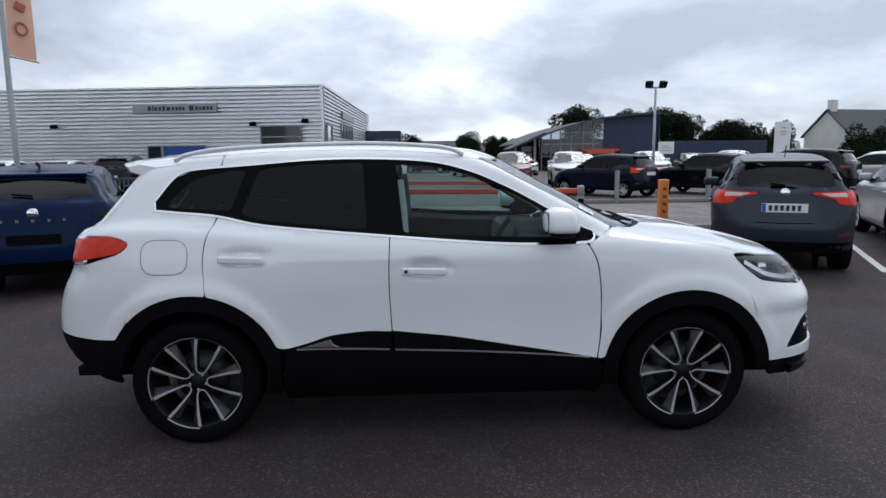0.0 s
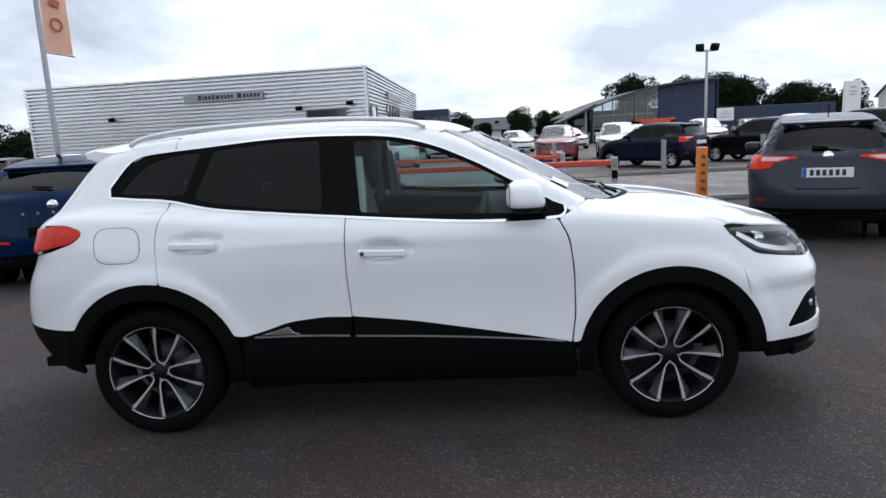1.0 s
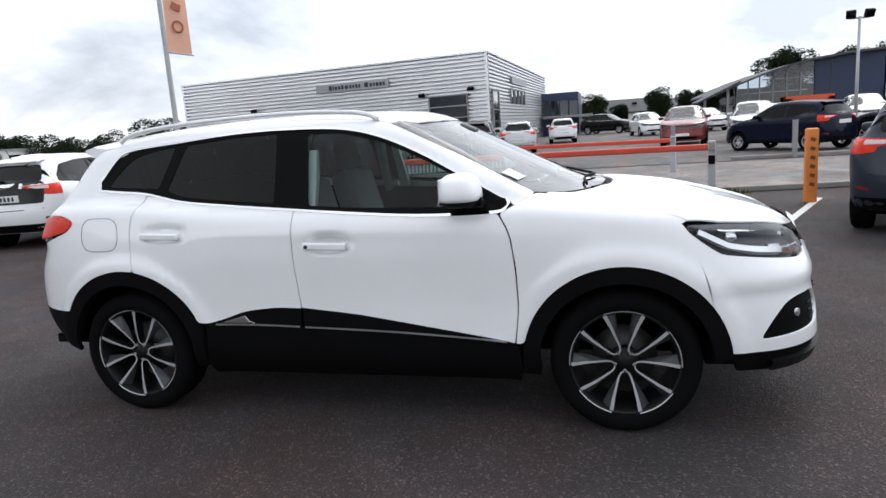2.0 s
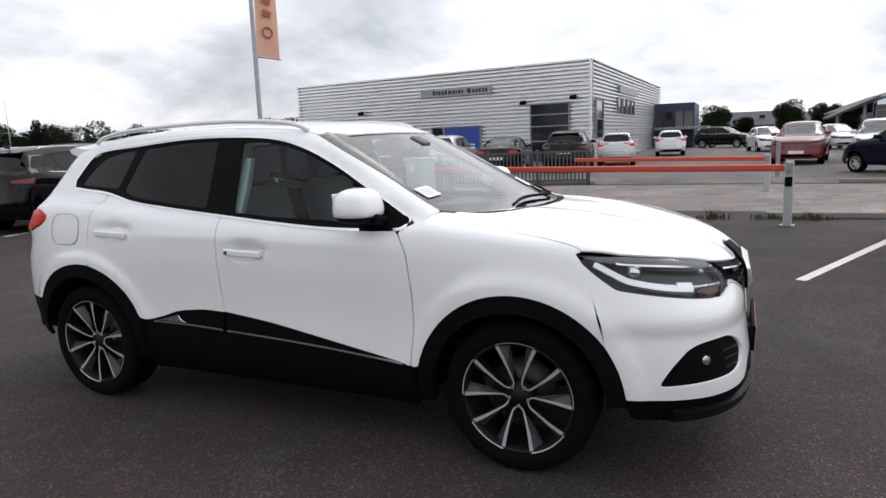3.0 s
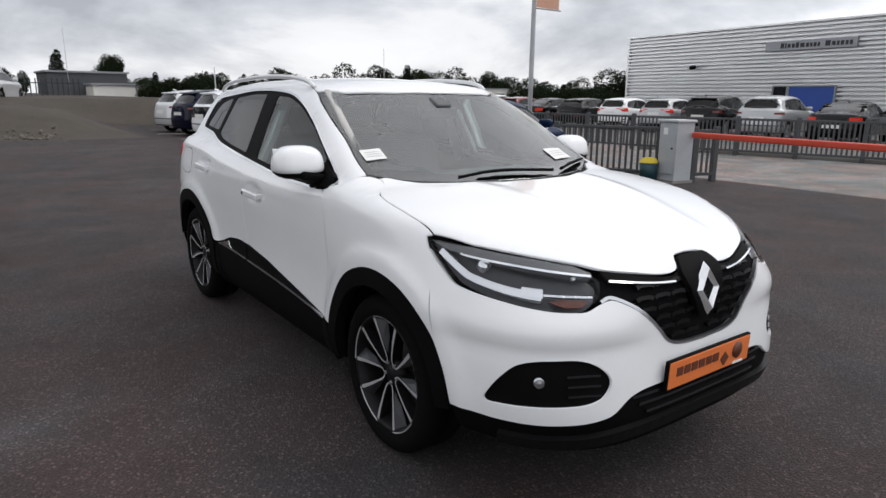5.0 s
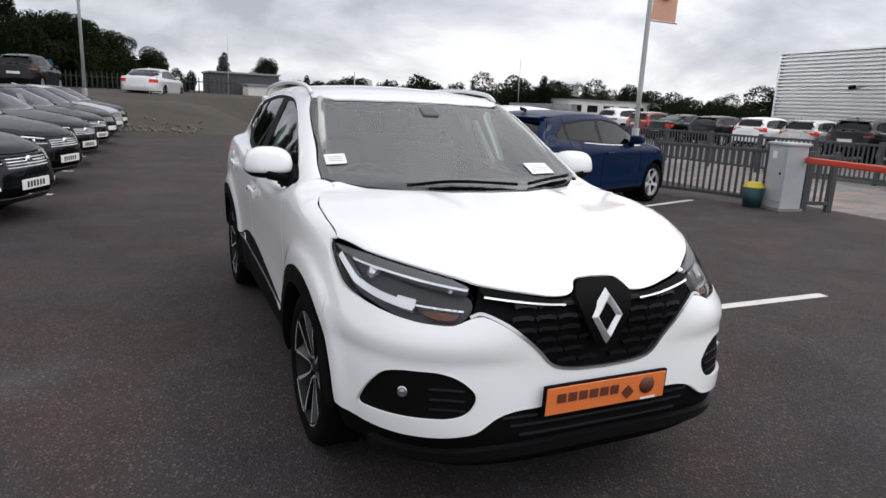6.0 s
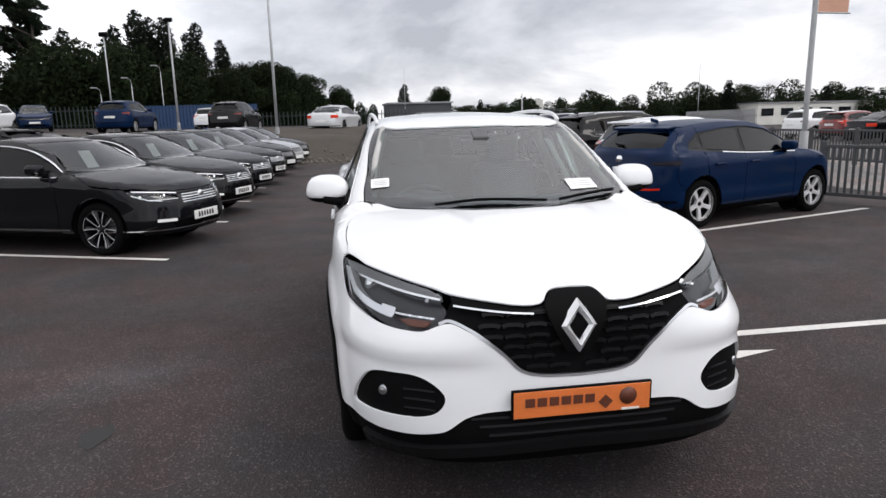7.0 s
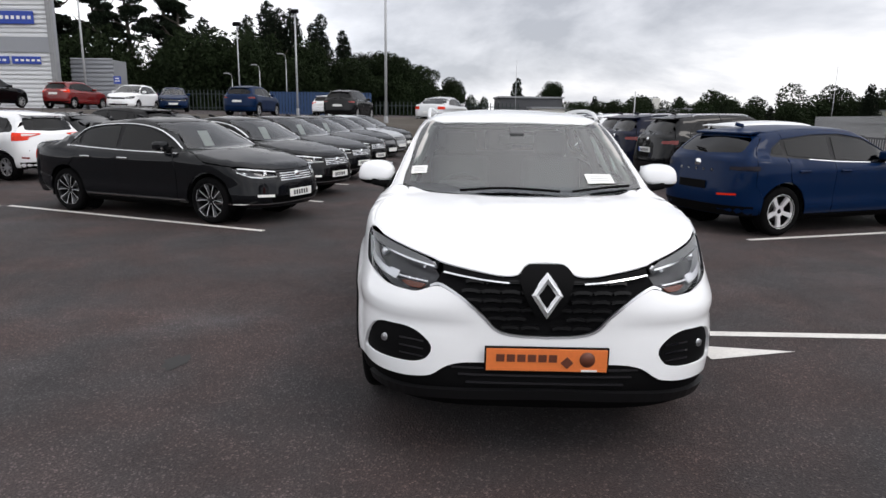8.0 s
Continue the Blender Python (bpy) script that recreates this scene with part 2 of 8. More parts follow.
    def lay(self, uv, mode, side=-1):
        """Points of a flat outline laid on the body. mode: side (x, z), top (x, y), or nose and tail (metres round an upright axis, z)."""
        uv = np.asarray(uv, float)
        u, v = uv[:, 0], uv[:, 1]
        one = np.ones(len(u))
        if mode == "side":
            return self.cast(np.stack([u, side * 1.25 * one, v], 1), np.stack([0 * u, -side * one, 0 * u], 1), 1.2)
        if mode == "top":
            return self.cast(np.stack([u, v, 2.1 * one], 1), np.stack([0 * u, 0 * u, -one], 1), 1.9)
        x0 = self.corner[0] - 0.15 if mode == "nose" else self.corner[1] + 0.15
        s = 1 if mode == "nose" else -1
        way = np.stack([s * np.cos(u), np.sin(u), 0 * u], 1)
        start = np.stack([x0 * one, 0 * u, v], 1) + way * 1.6
        return self.cast(start, -way, 1.58)

    def round_nose(self, pts, mode="nose"):
        """Points (y, z) as seen from ahead, or ("s", x, z) as seen from its right side, as angles about the nose's axis."""
        s = 1 if mode == "nose" else -1
        start = np.array([[p[1], -1.25, p[2]] if p[0] == "s" else [s * 2.9, p[0], p[1]] for p in pts], float)
        way = np.array([[0, 1, 0] if p[0] == "s" else [-s, 0, 0] for p in pts], float)
        q, _ = self.cast(start, way, 2.4, 60)
        x0 = self.corner[0] - 0.15 if mode == "nose" else self.corner[1] + 0.15
        return [(math.atan2(v[1], (v[0] - x0) * s), p[-1]) for v, p in zip(q, pts)]


HERO = Body(
    width=[(0.18, 0.80), (0.30, 0.872), (0.42, 0.892), (0.52, 0.893), (0.62, 0.892), (0.75, 0.899), (0.88, 0.908), (1.0, 0.902), (1.08, 0.886), (1.2, 0.86)],
    nose=[(0.18, 2.13), (0.25, 2.21), (0.35, 2.25), (0.50, 2.238), (0.60, 2.222), (0.70, 2.213), (0.80, 2.205), (0.88, 2.175), (0.95, 2.12), (1.05, 2.0), (1.2, 1.8)],
    tail=[(0.2, -1.92), (0.34, -2.06), (0.45, -2.18), (0.55, -2.232), (0.65, -2.235), (0.8, -2.2), (0.95, -2.12), (1.1, -2.10), (1.25, -2.0)],
    deck=[(-2.1, 1.15), (-1.9, 1.19), (-1.7, 1.225), (-1.2, 1.215), (-0.66, 1.165), (0, 1.135), (0.6, 1.125), (0.9, 1.145), (1.1, 1.13), (1.3, 1.11), (1.6, 1.07), (1.85, 1.01), (2.05, 0.945), (2.15, 0.90), (2.3, 0.79)],
    roof=[(-2.0, 1.47), (-1.6, 1.54), (-1.1, 1.59), (-0.6, 1.605), (-0.2, 1.60), (0.25, 1.565), (0.6, 1.50), (1.0, 1.40)],
    screen=(1.18, 1.10, 1.95, 0.33),
    gate=[(0.9, -2.14), (1.0, -2.10), (1.15, -1.99), (1.30, -1.86), (1.46, -1.73), (1.62, -1.60)],
    cabin=(0.885, 1.03, 0.47, -0.2, 0.03),
    hubs=(1.323, -1.323), corner=(1.2, -1.35), nose_n=((0.3, 3.7), (0.6, 4.0), (0.72, 3.7), (0.85, 2.8), (0.98, 2.4)), flare=0.026,
    folds=((0.715, 0.05, 0.009), (0.645, 0.03, -0.004)), dents=((-0.085, 0.947, 0.112, 0.040, 0.042), (-1.03, 1.020, 0.112, 0.040, 0.042)), brow=0.015, ridge=(0.36, 0.235, 0.011),
)

from mathutils.geometry import delaunay_2d_cdt

# ---- mesh tools ----
def fillet(pts, r=0.03, seg=4):
    """A closed outline with its corners rounded; a point may bring a radius of its own as a third number."""
    out, n = [], len(pts)
    for i in range(n):
        a, b, c = (np.array(pts[(i + k) % n][:2], float) for k in (-1, 0, 1))
        rad = pts[i][2] if len(pts[i]) > 2 else r
        la, lc = np.linalg.norm(a - b), np.linalg.norm(c - b)
        d = min(rad, la * 0.5, lc * 0.5)
        if d < 1e-4:
            out.append(tuple(b))
            continue
        p, q = b + (a - b) / la * d, b + (c - b) / lc * d
        for k in range(seg + 1):
            t = k / seg
            out.append(tuple((1 - t) ** 2 * p + 2 * t * (1 - t) * b + t * t * q))
    return out


def arc(cx, cy, r, a0, a1, n=14):
    return [(cx + r * math.cos(radians(a0 + (a1 - a0) * k / n)), cy + r * math.sin(radians(a0 + (a1 - a0) * k / n))) for k in range(n + 1)]


def tidy(loop, step):
    """Even out a closed loop: no doubled points, no edge longer than step; counter-clockwise."""
    pts = [np.array(p, float) for p in loop]
    area = sum(a[0] * b[1] - a[1] * b[0] for a, b in zip(pts, pts[1:] + pts[:1]))
    if area < 0:
        pts.reverse()
    out = []
    for p in pts:
        if not out or np.linalg.norm(p - out[-1]) > 0.002:
            out.append(p)
    while len(out) > 3 and np.linalg.norm(out[0] - out[-1]) < 0.002:
        out.pop()
    full = []
    for a, b in zip(out, out[1:] + out[:1]):
        k = max(1, math.ceil(np.linalg.norm(b - a) / step))
        full += [a + (b - a) * i / k for i in range(k)]
    return np.array(full)


def shrink(loop, d):
    """Move a counter-clockwise loop inwards by d."""
    a, b = np.roll(loop, 1, 0), np.roll(loop, -1, 0)
    t = b - a
    t /= np.maximum(np.linalg.norm(t, axis=1), 1e-9)[:, None]
    return loop + np.stack([-t[:, 1], t[:, 0]], 1) * d


def inside(pts, loop):
    x, y = pts[:, 0], pts[:, 1]
    hit = np.zeros(len(pts), bool)
    for (x1, y1), (x2, y2) in zip(loop, np.roll(loop, -1, 0)):
        if y1 != y2:
            hit ^= ((y1 > y) != (y2 > y)) & (x < (x2 - x1) * (y - y1) / (y2 - y1) + x1)
    return hit


def fill(loops, step):
    """Triangles that fill the first loop less the others, with a grid of points within."""
    flat = np.concatenate(loops)
    lo, hi = loops[0].min(0), loops[0].max(0)
    gx, gy = np.meshgrid(np.arange(lo[0], hi[0], step), np.arange(lo[1], hi[1], step * 0.87))
    gx[1::2] += step / 2
    g = np.stack([gx.ravel(), gy.ravel()], 1)
    keep = inside(g, loops[0])
    for h in loops[1:]:
        keep &= ~inside(g, h)
    g = g[keep]
    if len(g):
        near = np.array([np.min(((flat - p) ** 2).sum(1)) for p in g])
        g = g[near > (step * 0.45) ** 2]
    edges, at = [], 0
    for l in loops:
        edges += [(at + i, at + (i + 1) % len(l)) for i in range(len(l))]
        at += len(l)
    verts = [Vector(p) for p in np.concatenate([flat, g])]
    vs, _, fs, *_ = delaunay_2d_cdt(verts, edges, [], 0, 1e-6)
    vs = np.array([tuple(v) for v in vs])
    fs = np.array([f for f in fs if len(f) == 3])
    mid = vs[fs].mean(1)
    ok = inside(mid, loops[0])
    for h in loops[1:]:
        ok &= ~inside(mid, h)
    return vs, fs[ok]


def sheet(body, outline, mode, side=-1, holes=(), step=0.05, gap=0.002, lip=0.012, lift=0.0):
    """A panel of the body: its flat outline filled, laid on the form, with an edge turned inwards."""
    loops = [shrink(tidy(outline, step), gap)] + [shrink(tidy(h, step), -gap) for h in holes]
    vs, fs = fill(loops, step)
    p, _ = body.lay(vs, mode, side)
    n = body.normal(p)
    p = p + n * lift
    v = p[fs]
    turn = (np.cross(v[:, 1] - v[:, 0], v[:, 2] - v[:, 0]) * n[fs].mean(1)).sum(1) < 0
    fs[turn] = fs[turn][:, ::-1]
    verts, faces, normals = list(map(tuple, p)), [tuple(f) for f in fs.tolist()], list(map(tuple, n))
    if lip:
        count = {}
        for f in faces:
            for a, b in ((f[0], f[1]), (f[1], f[2]), (f[2], f[0])):
                count[(a, b)] = 1
        rim, index = [e for e in count if (e[1], e[0]) not in count], {}
        for e in rim:
            for a in e:
                if a not in index:
                    index[a] = len(verts)
                    verts.append(tuple(p[a] - n[a] * lip))
                    normals.append((0, 0, 0))
        faces += [(a, index[a], index[b], b) for a, b in rim]
    return verts, faces, normals


def mirrored(data):
    verts, faces, normals = data
    return [(x, -y, z) for x, y, z in verts], [f[::-1] for f in faces], [(x, -y, z) for x, y, z in normals]


def mesh_of(name, data):
    me = bpy.data.meshes.new(name)
    if isinstance(data, bmesh.types.BMesh):
        data.to_mesh(me)
        data.free()
        return me
    verts, faces = data[:2]
    me.from_pydata(verts, [], faces)
    if len(data) > 2 and data[2] is not None:
        me.polygons.foreach_set("use_smooth", [True] * len(faces))
        me.normals_split_custom_set_from_vertices(data[2])
    elif len(data) > 2:
        me.polygons.foreach_set("use_smooth", [True] * len(faces))
    return me


def part(name, data, mat, parent=None, label="", m=None):
    """One mesh object under a thing or a part (or at top level)."""
    me = data if isinstance(data, bpy.types.Mesh) else mesh_of(name, data)
    if not me.materials:
        me.materials.append(mat)
    ob = new(name, me)
    ob.parent = parent
    if m is not None:
        ob.matrix_basis = m
    return tagged(ob, label)


def thing(name, m, label, category, group="", kind=""):
    ob = new(name)
    ob.empty_display_size = 0.2
    ob.matrix_basis = m
    return tagged(ob, label, category, group, kind)


def join(*datas):
    verts, faces = [], []
    for d in datas:
        k = len(verts)
        verts += list(d[0])
        faces += [tuple(i + k for i in f) for f in d[1]]
    return verts, faces


def trimmed(verts, faces):
    """Only the vertices that the faces use."""
    used = sorted({i for f in faces for i in f})
    at = {v: k for k, v in enumerate(used)}
    return [verts[i] for i in used], [tuple(at[i] for i in f) for f in faces], None


def moved(data, m):
    return [tuple(m @ Vector(v)) for v in data[0]], data[1], *([None] if len(data) > 2 else [])


def block(sx, sy, sz, m=None, bevel=0.0, seg=2):
    """A box centred on m, its edges rounded."""
    bm = bmesh.new()
    bmesh.ops.create_cube(bm, size=1, matrix=Matrix.Diagonal((sx, sy, sz, 1)))
    if bevel:
        bmesh.ops.bevel(bm, geom=bm.edges[:], offset=bevel, segments=seg, affect="EDGES", profile=0.5)
    if m is not None:
        bm.transform(m)
    d = [tuple(v.co) for v in bm.verts], [tuple(v.index for v in f.verts) for f in bm.faces]
    bm.free()
    return d


def lathe(profile, n=32, m=None):
    """A ring swept round the y axis from (radius, y) pairs."""
    verts, faces, k = [], [], len(profile)
    for i in range(n):
        a = 2 * math.pi * i / n
        verts += [(r * math.cos(a), y, r * math.sin(a)) for r, y in profile]
    for i in range(n):
        for j in range(k - 1):
            a, b = i * k + j, (i + 1) % n * k + j
            faces.append((a, a + 1, b + 1, b))
    if m is not None:
        verts = [tuple(m @ Vector(v)) for v in verts]
    return verts, faces, None


def tube(path, r, n=8, closed=False, taper=None):
    """A round bar along a path."""
    pts = [Vector(p) for p in path]
    verts, faces, k = [], [], len(pts)
    for i, p in enumerate(pts):
        a, b = pts[max(i - 1, 0)], pts[min(i + 1, k - 1)]
        if closed:
            a, b = pts[i - 1], pts[(i + 1) % k]
        t = (b - a).normalized()
        s = t.cross(Vector((0, 0, 1)))
        s = s.normalized() if s.length > 1e-3 else Vector((1, 0, 0))
        u = s.cross(t)
        rr = r if taper is None else r + (taper - r) * i / (k - 1)
        verts += [tuple(p + (s * math.cos(2 * math.pi * j / n) + u * math.sin(2 * math.pi * j / n)) * rr) for j in range(n)]
    for i in range(k if closed else k - 1):
        for j in range(n):
            a, b = i * n, (i + 1) % k * n
            faces.append((a + j, a + (j + 1) % n, b + (j + 1) % n, b + j))
    if not closed:
        faces += [tuple(range(n))[::-1], tuple(range((k - 1) * n, k * n))]
    return verts, faces, None


def ribbon(body, line, mode, side, width, lift=0.004, depth=0.006):
    """A thin raised strip along a line on the body; width is measured in the flat outline."""
    line = np.array(line, float)
    t = np.gradient(line, axis=0)
    t /= np.linalg.norm(t, axis=1)[:, None]
    nrm = np.stack([-t[:, 1], t[:, 0]], 1)
    rows = [line + nrm * width / 2, line - nrm * width / 2]
    verts, k = [], len(line)
    for j, r in enumerate((rows[0], rows[0], rows[1], rows[1])):
        p, _ = body.lay(r, mode, side)
        verts += list(map(tuple, p + body.normal(p) * (lift if j in (1, 2) else lift - depth)))
    faces = []
    for i in range(k - 1):
        for j in range(3):
            f = (j * k + i, j * k + i + 1, (j + 1) * k + i + 1, (j + 1) * k + i)
            faces.append(f if side < 0 else f[::-1])
    return verts, faces


def smooth_line(pts, n=6):
    """An open line through the points, rounded."""
    p = [np.array(q, float) for q in pts]
    p = [2 * p[0] - p[1]] + p + [2 * p[-1] - p[-2]]
    out = []
    for i in range(1, len(p) - 2):
        a, b, c, d = p[i - 1:i + 3]
        for k in range(n):
            t = k / n
            out.append(tuple(0.5 * (2 * b + (c - a) * t + (2 * a - 5 * b + 4 * c - d) * t * t + (3 * b - a - 3 * c + d) * t ** 3)))
    return out + [tuple(p[-2])]

# ---- the setting ----
def asphalt(name, color, stone=0.5):
    m = bpy.data.materials.new(name)
    m.use_nodes = True
    t = m.node_tree
    b, link = t.nodes["Principled BSDF"], t.links.new
    co = node(t, "ShaderNodeTexCoord")
    wide = node(t, "ShaderNodeTexNoise", Scale=0.35, Detail=6.0, Roughness=0.62, Distortion=0.6)
    mid = node(t, "ShaderNodeTexNoise", Scale=1.7, Detail=6.0, Roughness=0.68)
    chips = node(t, "ShaderNodeTexVoronoi", Scale=95.0)
    grit = node(t, "ShaderNodeTexNoise", Scale=100.0, Detail=3.0, Roughness=0.7)
    for n in (wide, mid, chips, grit):
        link(co.outputs["Object"], n.inputs["Vector"])
    r1 = node(t, "ShaderNodeMapRange")
    r1.inputs["From Min"].default_value, r1.inputs["From Max"].default_value = 0.3, 0.72
    r1.inputs["To Min"].default_value, r1.inputs["To Max"].default_value = 0.72, 1.35
    link(wide.outputs[0], r1.inputs["Value"])
    r2 = node(t, "ShaderNodeMapRange")
    r2.inputs["From Min"].default_value, r2.inputs["From Max"].default_value = 0.3, 0.7
    r2.inputs["To Min"].default_value, r2.inputs["To Max"].default_value = 0.72, 1.28
    link(mid.outputs[0], r2.inputs["Value"])
    # single pale stones in the binder
    pale = node(t, "ShaderNodeSeparateColor")
    link(chips.outputs["Color"], pale.inputs[0])
    r3 = node(t, "ShaderNodeMapRange")
    r3.inputs["From Min"].default_value, r3.inputs["From Max"].default_value = 0.80, 1.0
    r3.inputs["To Min"].default_value, r3.inputs["To Max"].default_value = 1.0, 1.0 + stone * 3.0
    link(pale.outputs[0], r3.inputs["Value"])
    # pale dusty streaks and darker damp patches
    spread = node(t, "ShaderNodeMapping")
    spread.inputs["Scale"].default_value = (1.0, 0.30, 1.0)
    spread.inputs["Rotation"].default_value = (0, 0, radians(8))
    link(co.outputs["Object"], spread.inputs["Vector"])
    dust = node(t, "ShaderNodeTexNoise", Scale=0.55, Detail=5.0, Roughness=0.58, Distortion=0.4)
    link(spread.outputs[0], dust.inputs["Vector"])
    r4 = node(t, "ShaderNodeMapRange")
    r4.inputs["From Min"].default_value, r4.inputs["From Max"].default_value = 0.54, 0.78
    r4.inputs["To Min"].default_value, r4.inputs["To Max"].default_value = 1.0, 1.75
    link(dust.outputs[0], r4.inputs["Value"])
    mul = []
    r5 = node(t, "ShaderNodeMapRange")
    r5.inputs["From Min"].default_value, r5.inputs["From Max"].default_value = 0.35, 0.65
    r5.inputs["To Min"].default_value, r5.inputs["To Max"].default_value = 0.46, 1.54
    link(grit.outputs[0], r5.inputs["Value"])
    for a, c in ((r1, r2), (None, r3), (None, r4), (None, r5)):
        k = node(t, "ShaderNodeMath")
        k.operation = "MULTIPLY"
        link((a or mul[-1]).outputs[0], k.inputs[0])
        link(c.outputs[0], k.inputs[1])
        mul.append(k)
    # brownish and greyer stretches
    hue = node(t, "ShaderNodeTexNoise", Scale=0.9, Detail=3.0)
    link(co.outputs["Object"], hue.inputs["Vector"])
    r6 = node(t, "ShaderNodeMapRange")
    r6.inputs["From Min"].default_value, r6.inputs["From Max"].default_value = 0.38, 0.62
    link(hue.outputs[0], r6.inputs["Value"])
    warm = node(t, "ShaderNodeMix")
    warm.data_type = "RGBA"
    warm.inputs[6].default_value = (color[0] * 1.22, color[1] * 0.99, color[2] * 0.95, 1)
    warm.inputs[7].default_value = (color[0] * 0.93, color[1], color[2] * 1.05, 1)
    link(r6.outputs[0], warm.inputs[0])
    tone = node(t, "ShaderNodeVectorMath")
    tone.operation = "SCALE"
    link(warm.outputs[2], tone.inputs[0])
    link(mul[-1].outputs[0], tone.inputs["Scale"])
    link(tone.outputs[0], b.inputs["Base Color"])
    b.inputs["Roughness"].default_value = 0.82
    b.inputs["Specular IOR Level"].default_value = 0.35
    bp = node(t, "ShaderNodeBump", Strength=0.8, Distance=0.008)
    h = node(t, "ShaderNodeMath")
    h.operation = "ADD"
    link(chips.outputs["Distance"], h.inputs[0])
    link(grit.outputs[0], h.inputs[1])
    link(h.outputs[0], bp.inputs["Height"])
    link(bp.outputs[0], b.inputs["Normal"])
    return m


ASPHALT = asphalt("worn_asphalt", (0.0315, 0.0262, 0.0256), 0.55)
ROAD = asphalt("pale_road_asphalt", (0.17, 0.165, 0.155), 0.25)
FAR_LOT = asphalt("grey_lot_asphalt", (0.10, 0.097, 0.092), 0.3)
LINE_PAINT = material("worn_white_line", (0.62, 0.60, 0.57), 0.7, vary=0.22, scale=3, fine=45, bump=0.2, bump_scale=120)
CLADDING = material("silver_corrugated_cladding", (0.80, 0.81, 0.82), 0.34, 0.65, vary=0.10, scale=0.6, fine=12)
EARTH = material("gravel_earth", (0.050, 0.041, 0.031), 0.95, vary=0.45, scale=1.2, fine=18, bump=0.9, bump_scale=14)
GALV = material("galvanised_steel", (0.27, 0.275, 0.28), 0.55, 0.3, vary=0.15, scale=5)
RED_PAINT = material("red_barrier_paint", (0.55, 0.06, 0.03), 0.4, vary=0.1)


def patch(name, pts, z, mat, label="", kind="structure", category=""):
    ob = part(name, ([(x, y, z) for x, y in pts], [tuple(range(len(pts)))]), mat)
    return tagged(ob, label, category, "", kind)


def ground_sheet():
    """One sheet to the horizon, finer near the cars, with a raised lot behind a gravel bank."""
    xs = sorted(set([-25.5, -24.5, -23.5, -22.5, -21.5, -2500, -900, -400, -200, -120, -80, -60, -50, -44, -38, -34, -31, -29, -28, -27, -26, -25, -24, -23, -22, -21, -20, -18, -14, -10, -6, -2, 2, 6, 10, 20, 40, 80, 200, 600, 2500]))
    ys = sorted(set([-2500, -900, -300, -120, -80, -60, -45, -36, -30, -25, -20, -16, -12, -9, -7.5, -6, -5, -4, -3, -2, -1, 0, 1, 2, 3, 4, 5, 6, 8, 9, 12, 16, 24, 40, 80, 200, 600, 2500]))
    verts = []
    for x in xs:
        for y in ys:
            t = min(max((-21.0 - x) / 5.0, 0), 1)
            s = min(max((3.0 - 0.1 * (x + 22) - y) / 3.0, 0), 1)
            rise = min(0.95 - 0.026 * y, 1.55) * t * t * (3 - 2 * t) * s * s * (3 - 2 * s)
            u, v = min(max((-26.2 - x) / 3.2, 0), 1), min(max((10.0 - y) / 4.0, 0), 1)
            rise = max(rise, 1.30 * u * u * (3 - 2 * u) * v * v * (3 - 2 * v))
            verts.append((x, y, rise + (0.10 * noise.noise((x * 0.9, y * 0.9, 0)) if 0.05 < rise and x > -30.5 else 0)))
    k = len(ys)
    faces = [(i * k + j, (i + 1) * k + j, (i + 1) * k + j + 1, i * k + j + 1) for i in range(len(xs) - 1) for j in range(k - 1)]
    me = mesh_of("ground", (verts, faces, None))
    me.materials.append(ASPHALT)
    me.materials.append(EARTH)
    for p in me.polygons:
        c = p.center
        if -26.5 < c.x < -21 and c.y < 3.2 or -31 < c.x < -26.5 and c.y < 9:
            p.material_index = 1
    return tagged(part("ground", me, ASPHALT), "dark worn asphalt lot reaching a raised gravel bank", "", "", "structure")


ground_sheet()
patch("road", [(-70, 8.9), (90, 9.6), (90, 15.6), (-70, 15.1)], 0.004, ROAD, "pale worn road past the lot")
patch("pavement", [(-40, 15.5), (60, 16.0), (60, 60), (-40, 60)], 0.008, FAR_LOT, "grey asphalt forecourt across the road")


def line(name, a, b, wide=0.10):
    a, b = Vector((*a, 0)), Vector((*b, 0))
    n = (b - a).normalized().cross(Vector((0, 0, 1))) * wide / 2
    ob = patch(name, [(p.x, p.y) for p in (a - n, b - n, b + n, a + n)], 0.004, LINE_PAINT, "worn white parking line")
    return ob


for a, b in (((0.35, 0.98), (0.34, 3.93)), ((2.74, 3.50), (4.35, 7.2)), ((-3.46, 3.44), (-4.75, 7.4)), ((-3.52, -2.95), (-5.40, -7.65)), ((5.80, 3.60), (7.6, 7.3)), ((-5.3, -7.75), (-6.6, -11.2)),
             ((-6.45, -2.75), (-8.3, -7.4)), ((-9.3, -2.75), (-11.1, -7.4)), ((-12.1, -2.75), (-13.9, -7.4)), ((-6.72, 3.88), (-7.95, 8.2)), ((-10.1, 4.0), (-11.1, 8.4)), ((-13.3, 3.8), (-14.3, 8.2)), ((-16.4, 3.7), (-17.4, 8.1)), ((-19.6, 3.7), (-20.6, 8.1)), ((-22.8, 3.7), (-23.8, 8.1))):
    line("parking_line", a, b)
patch("road_arrow", [(0.70, 1.94), (0.62, 1.30), (0.88, 1.30)], 0.005, LINE_PAINT, "worn white arrow head on the asphalt")


def kerb(a, b, wide=0.14, high=0.10):
    a, b = Vector((*a, 0)), Vector((*b, 0))
    d = b - a
    ob = part("kerb", block(d.length, wide, high, Matrix.Translation((a + b) / 2 + Vector((0, 0, high / 2))) @ pose(0, 0, 0, 0, 0, math.degrees(math.atan2(d.y, d.x))), 0.02), KERB)
    return tagged(ob, "grey concrete kerb along the road", "", "", "structure")


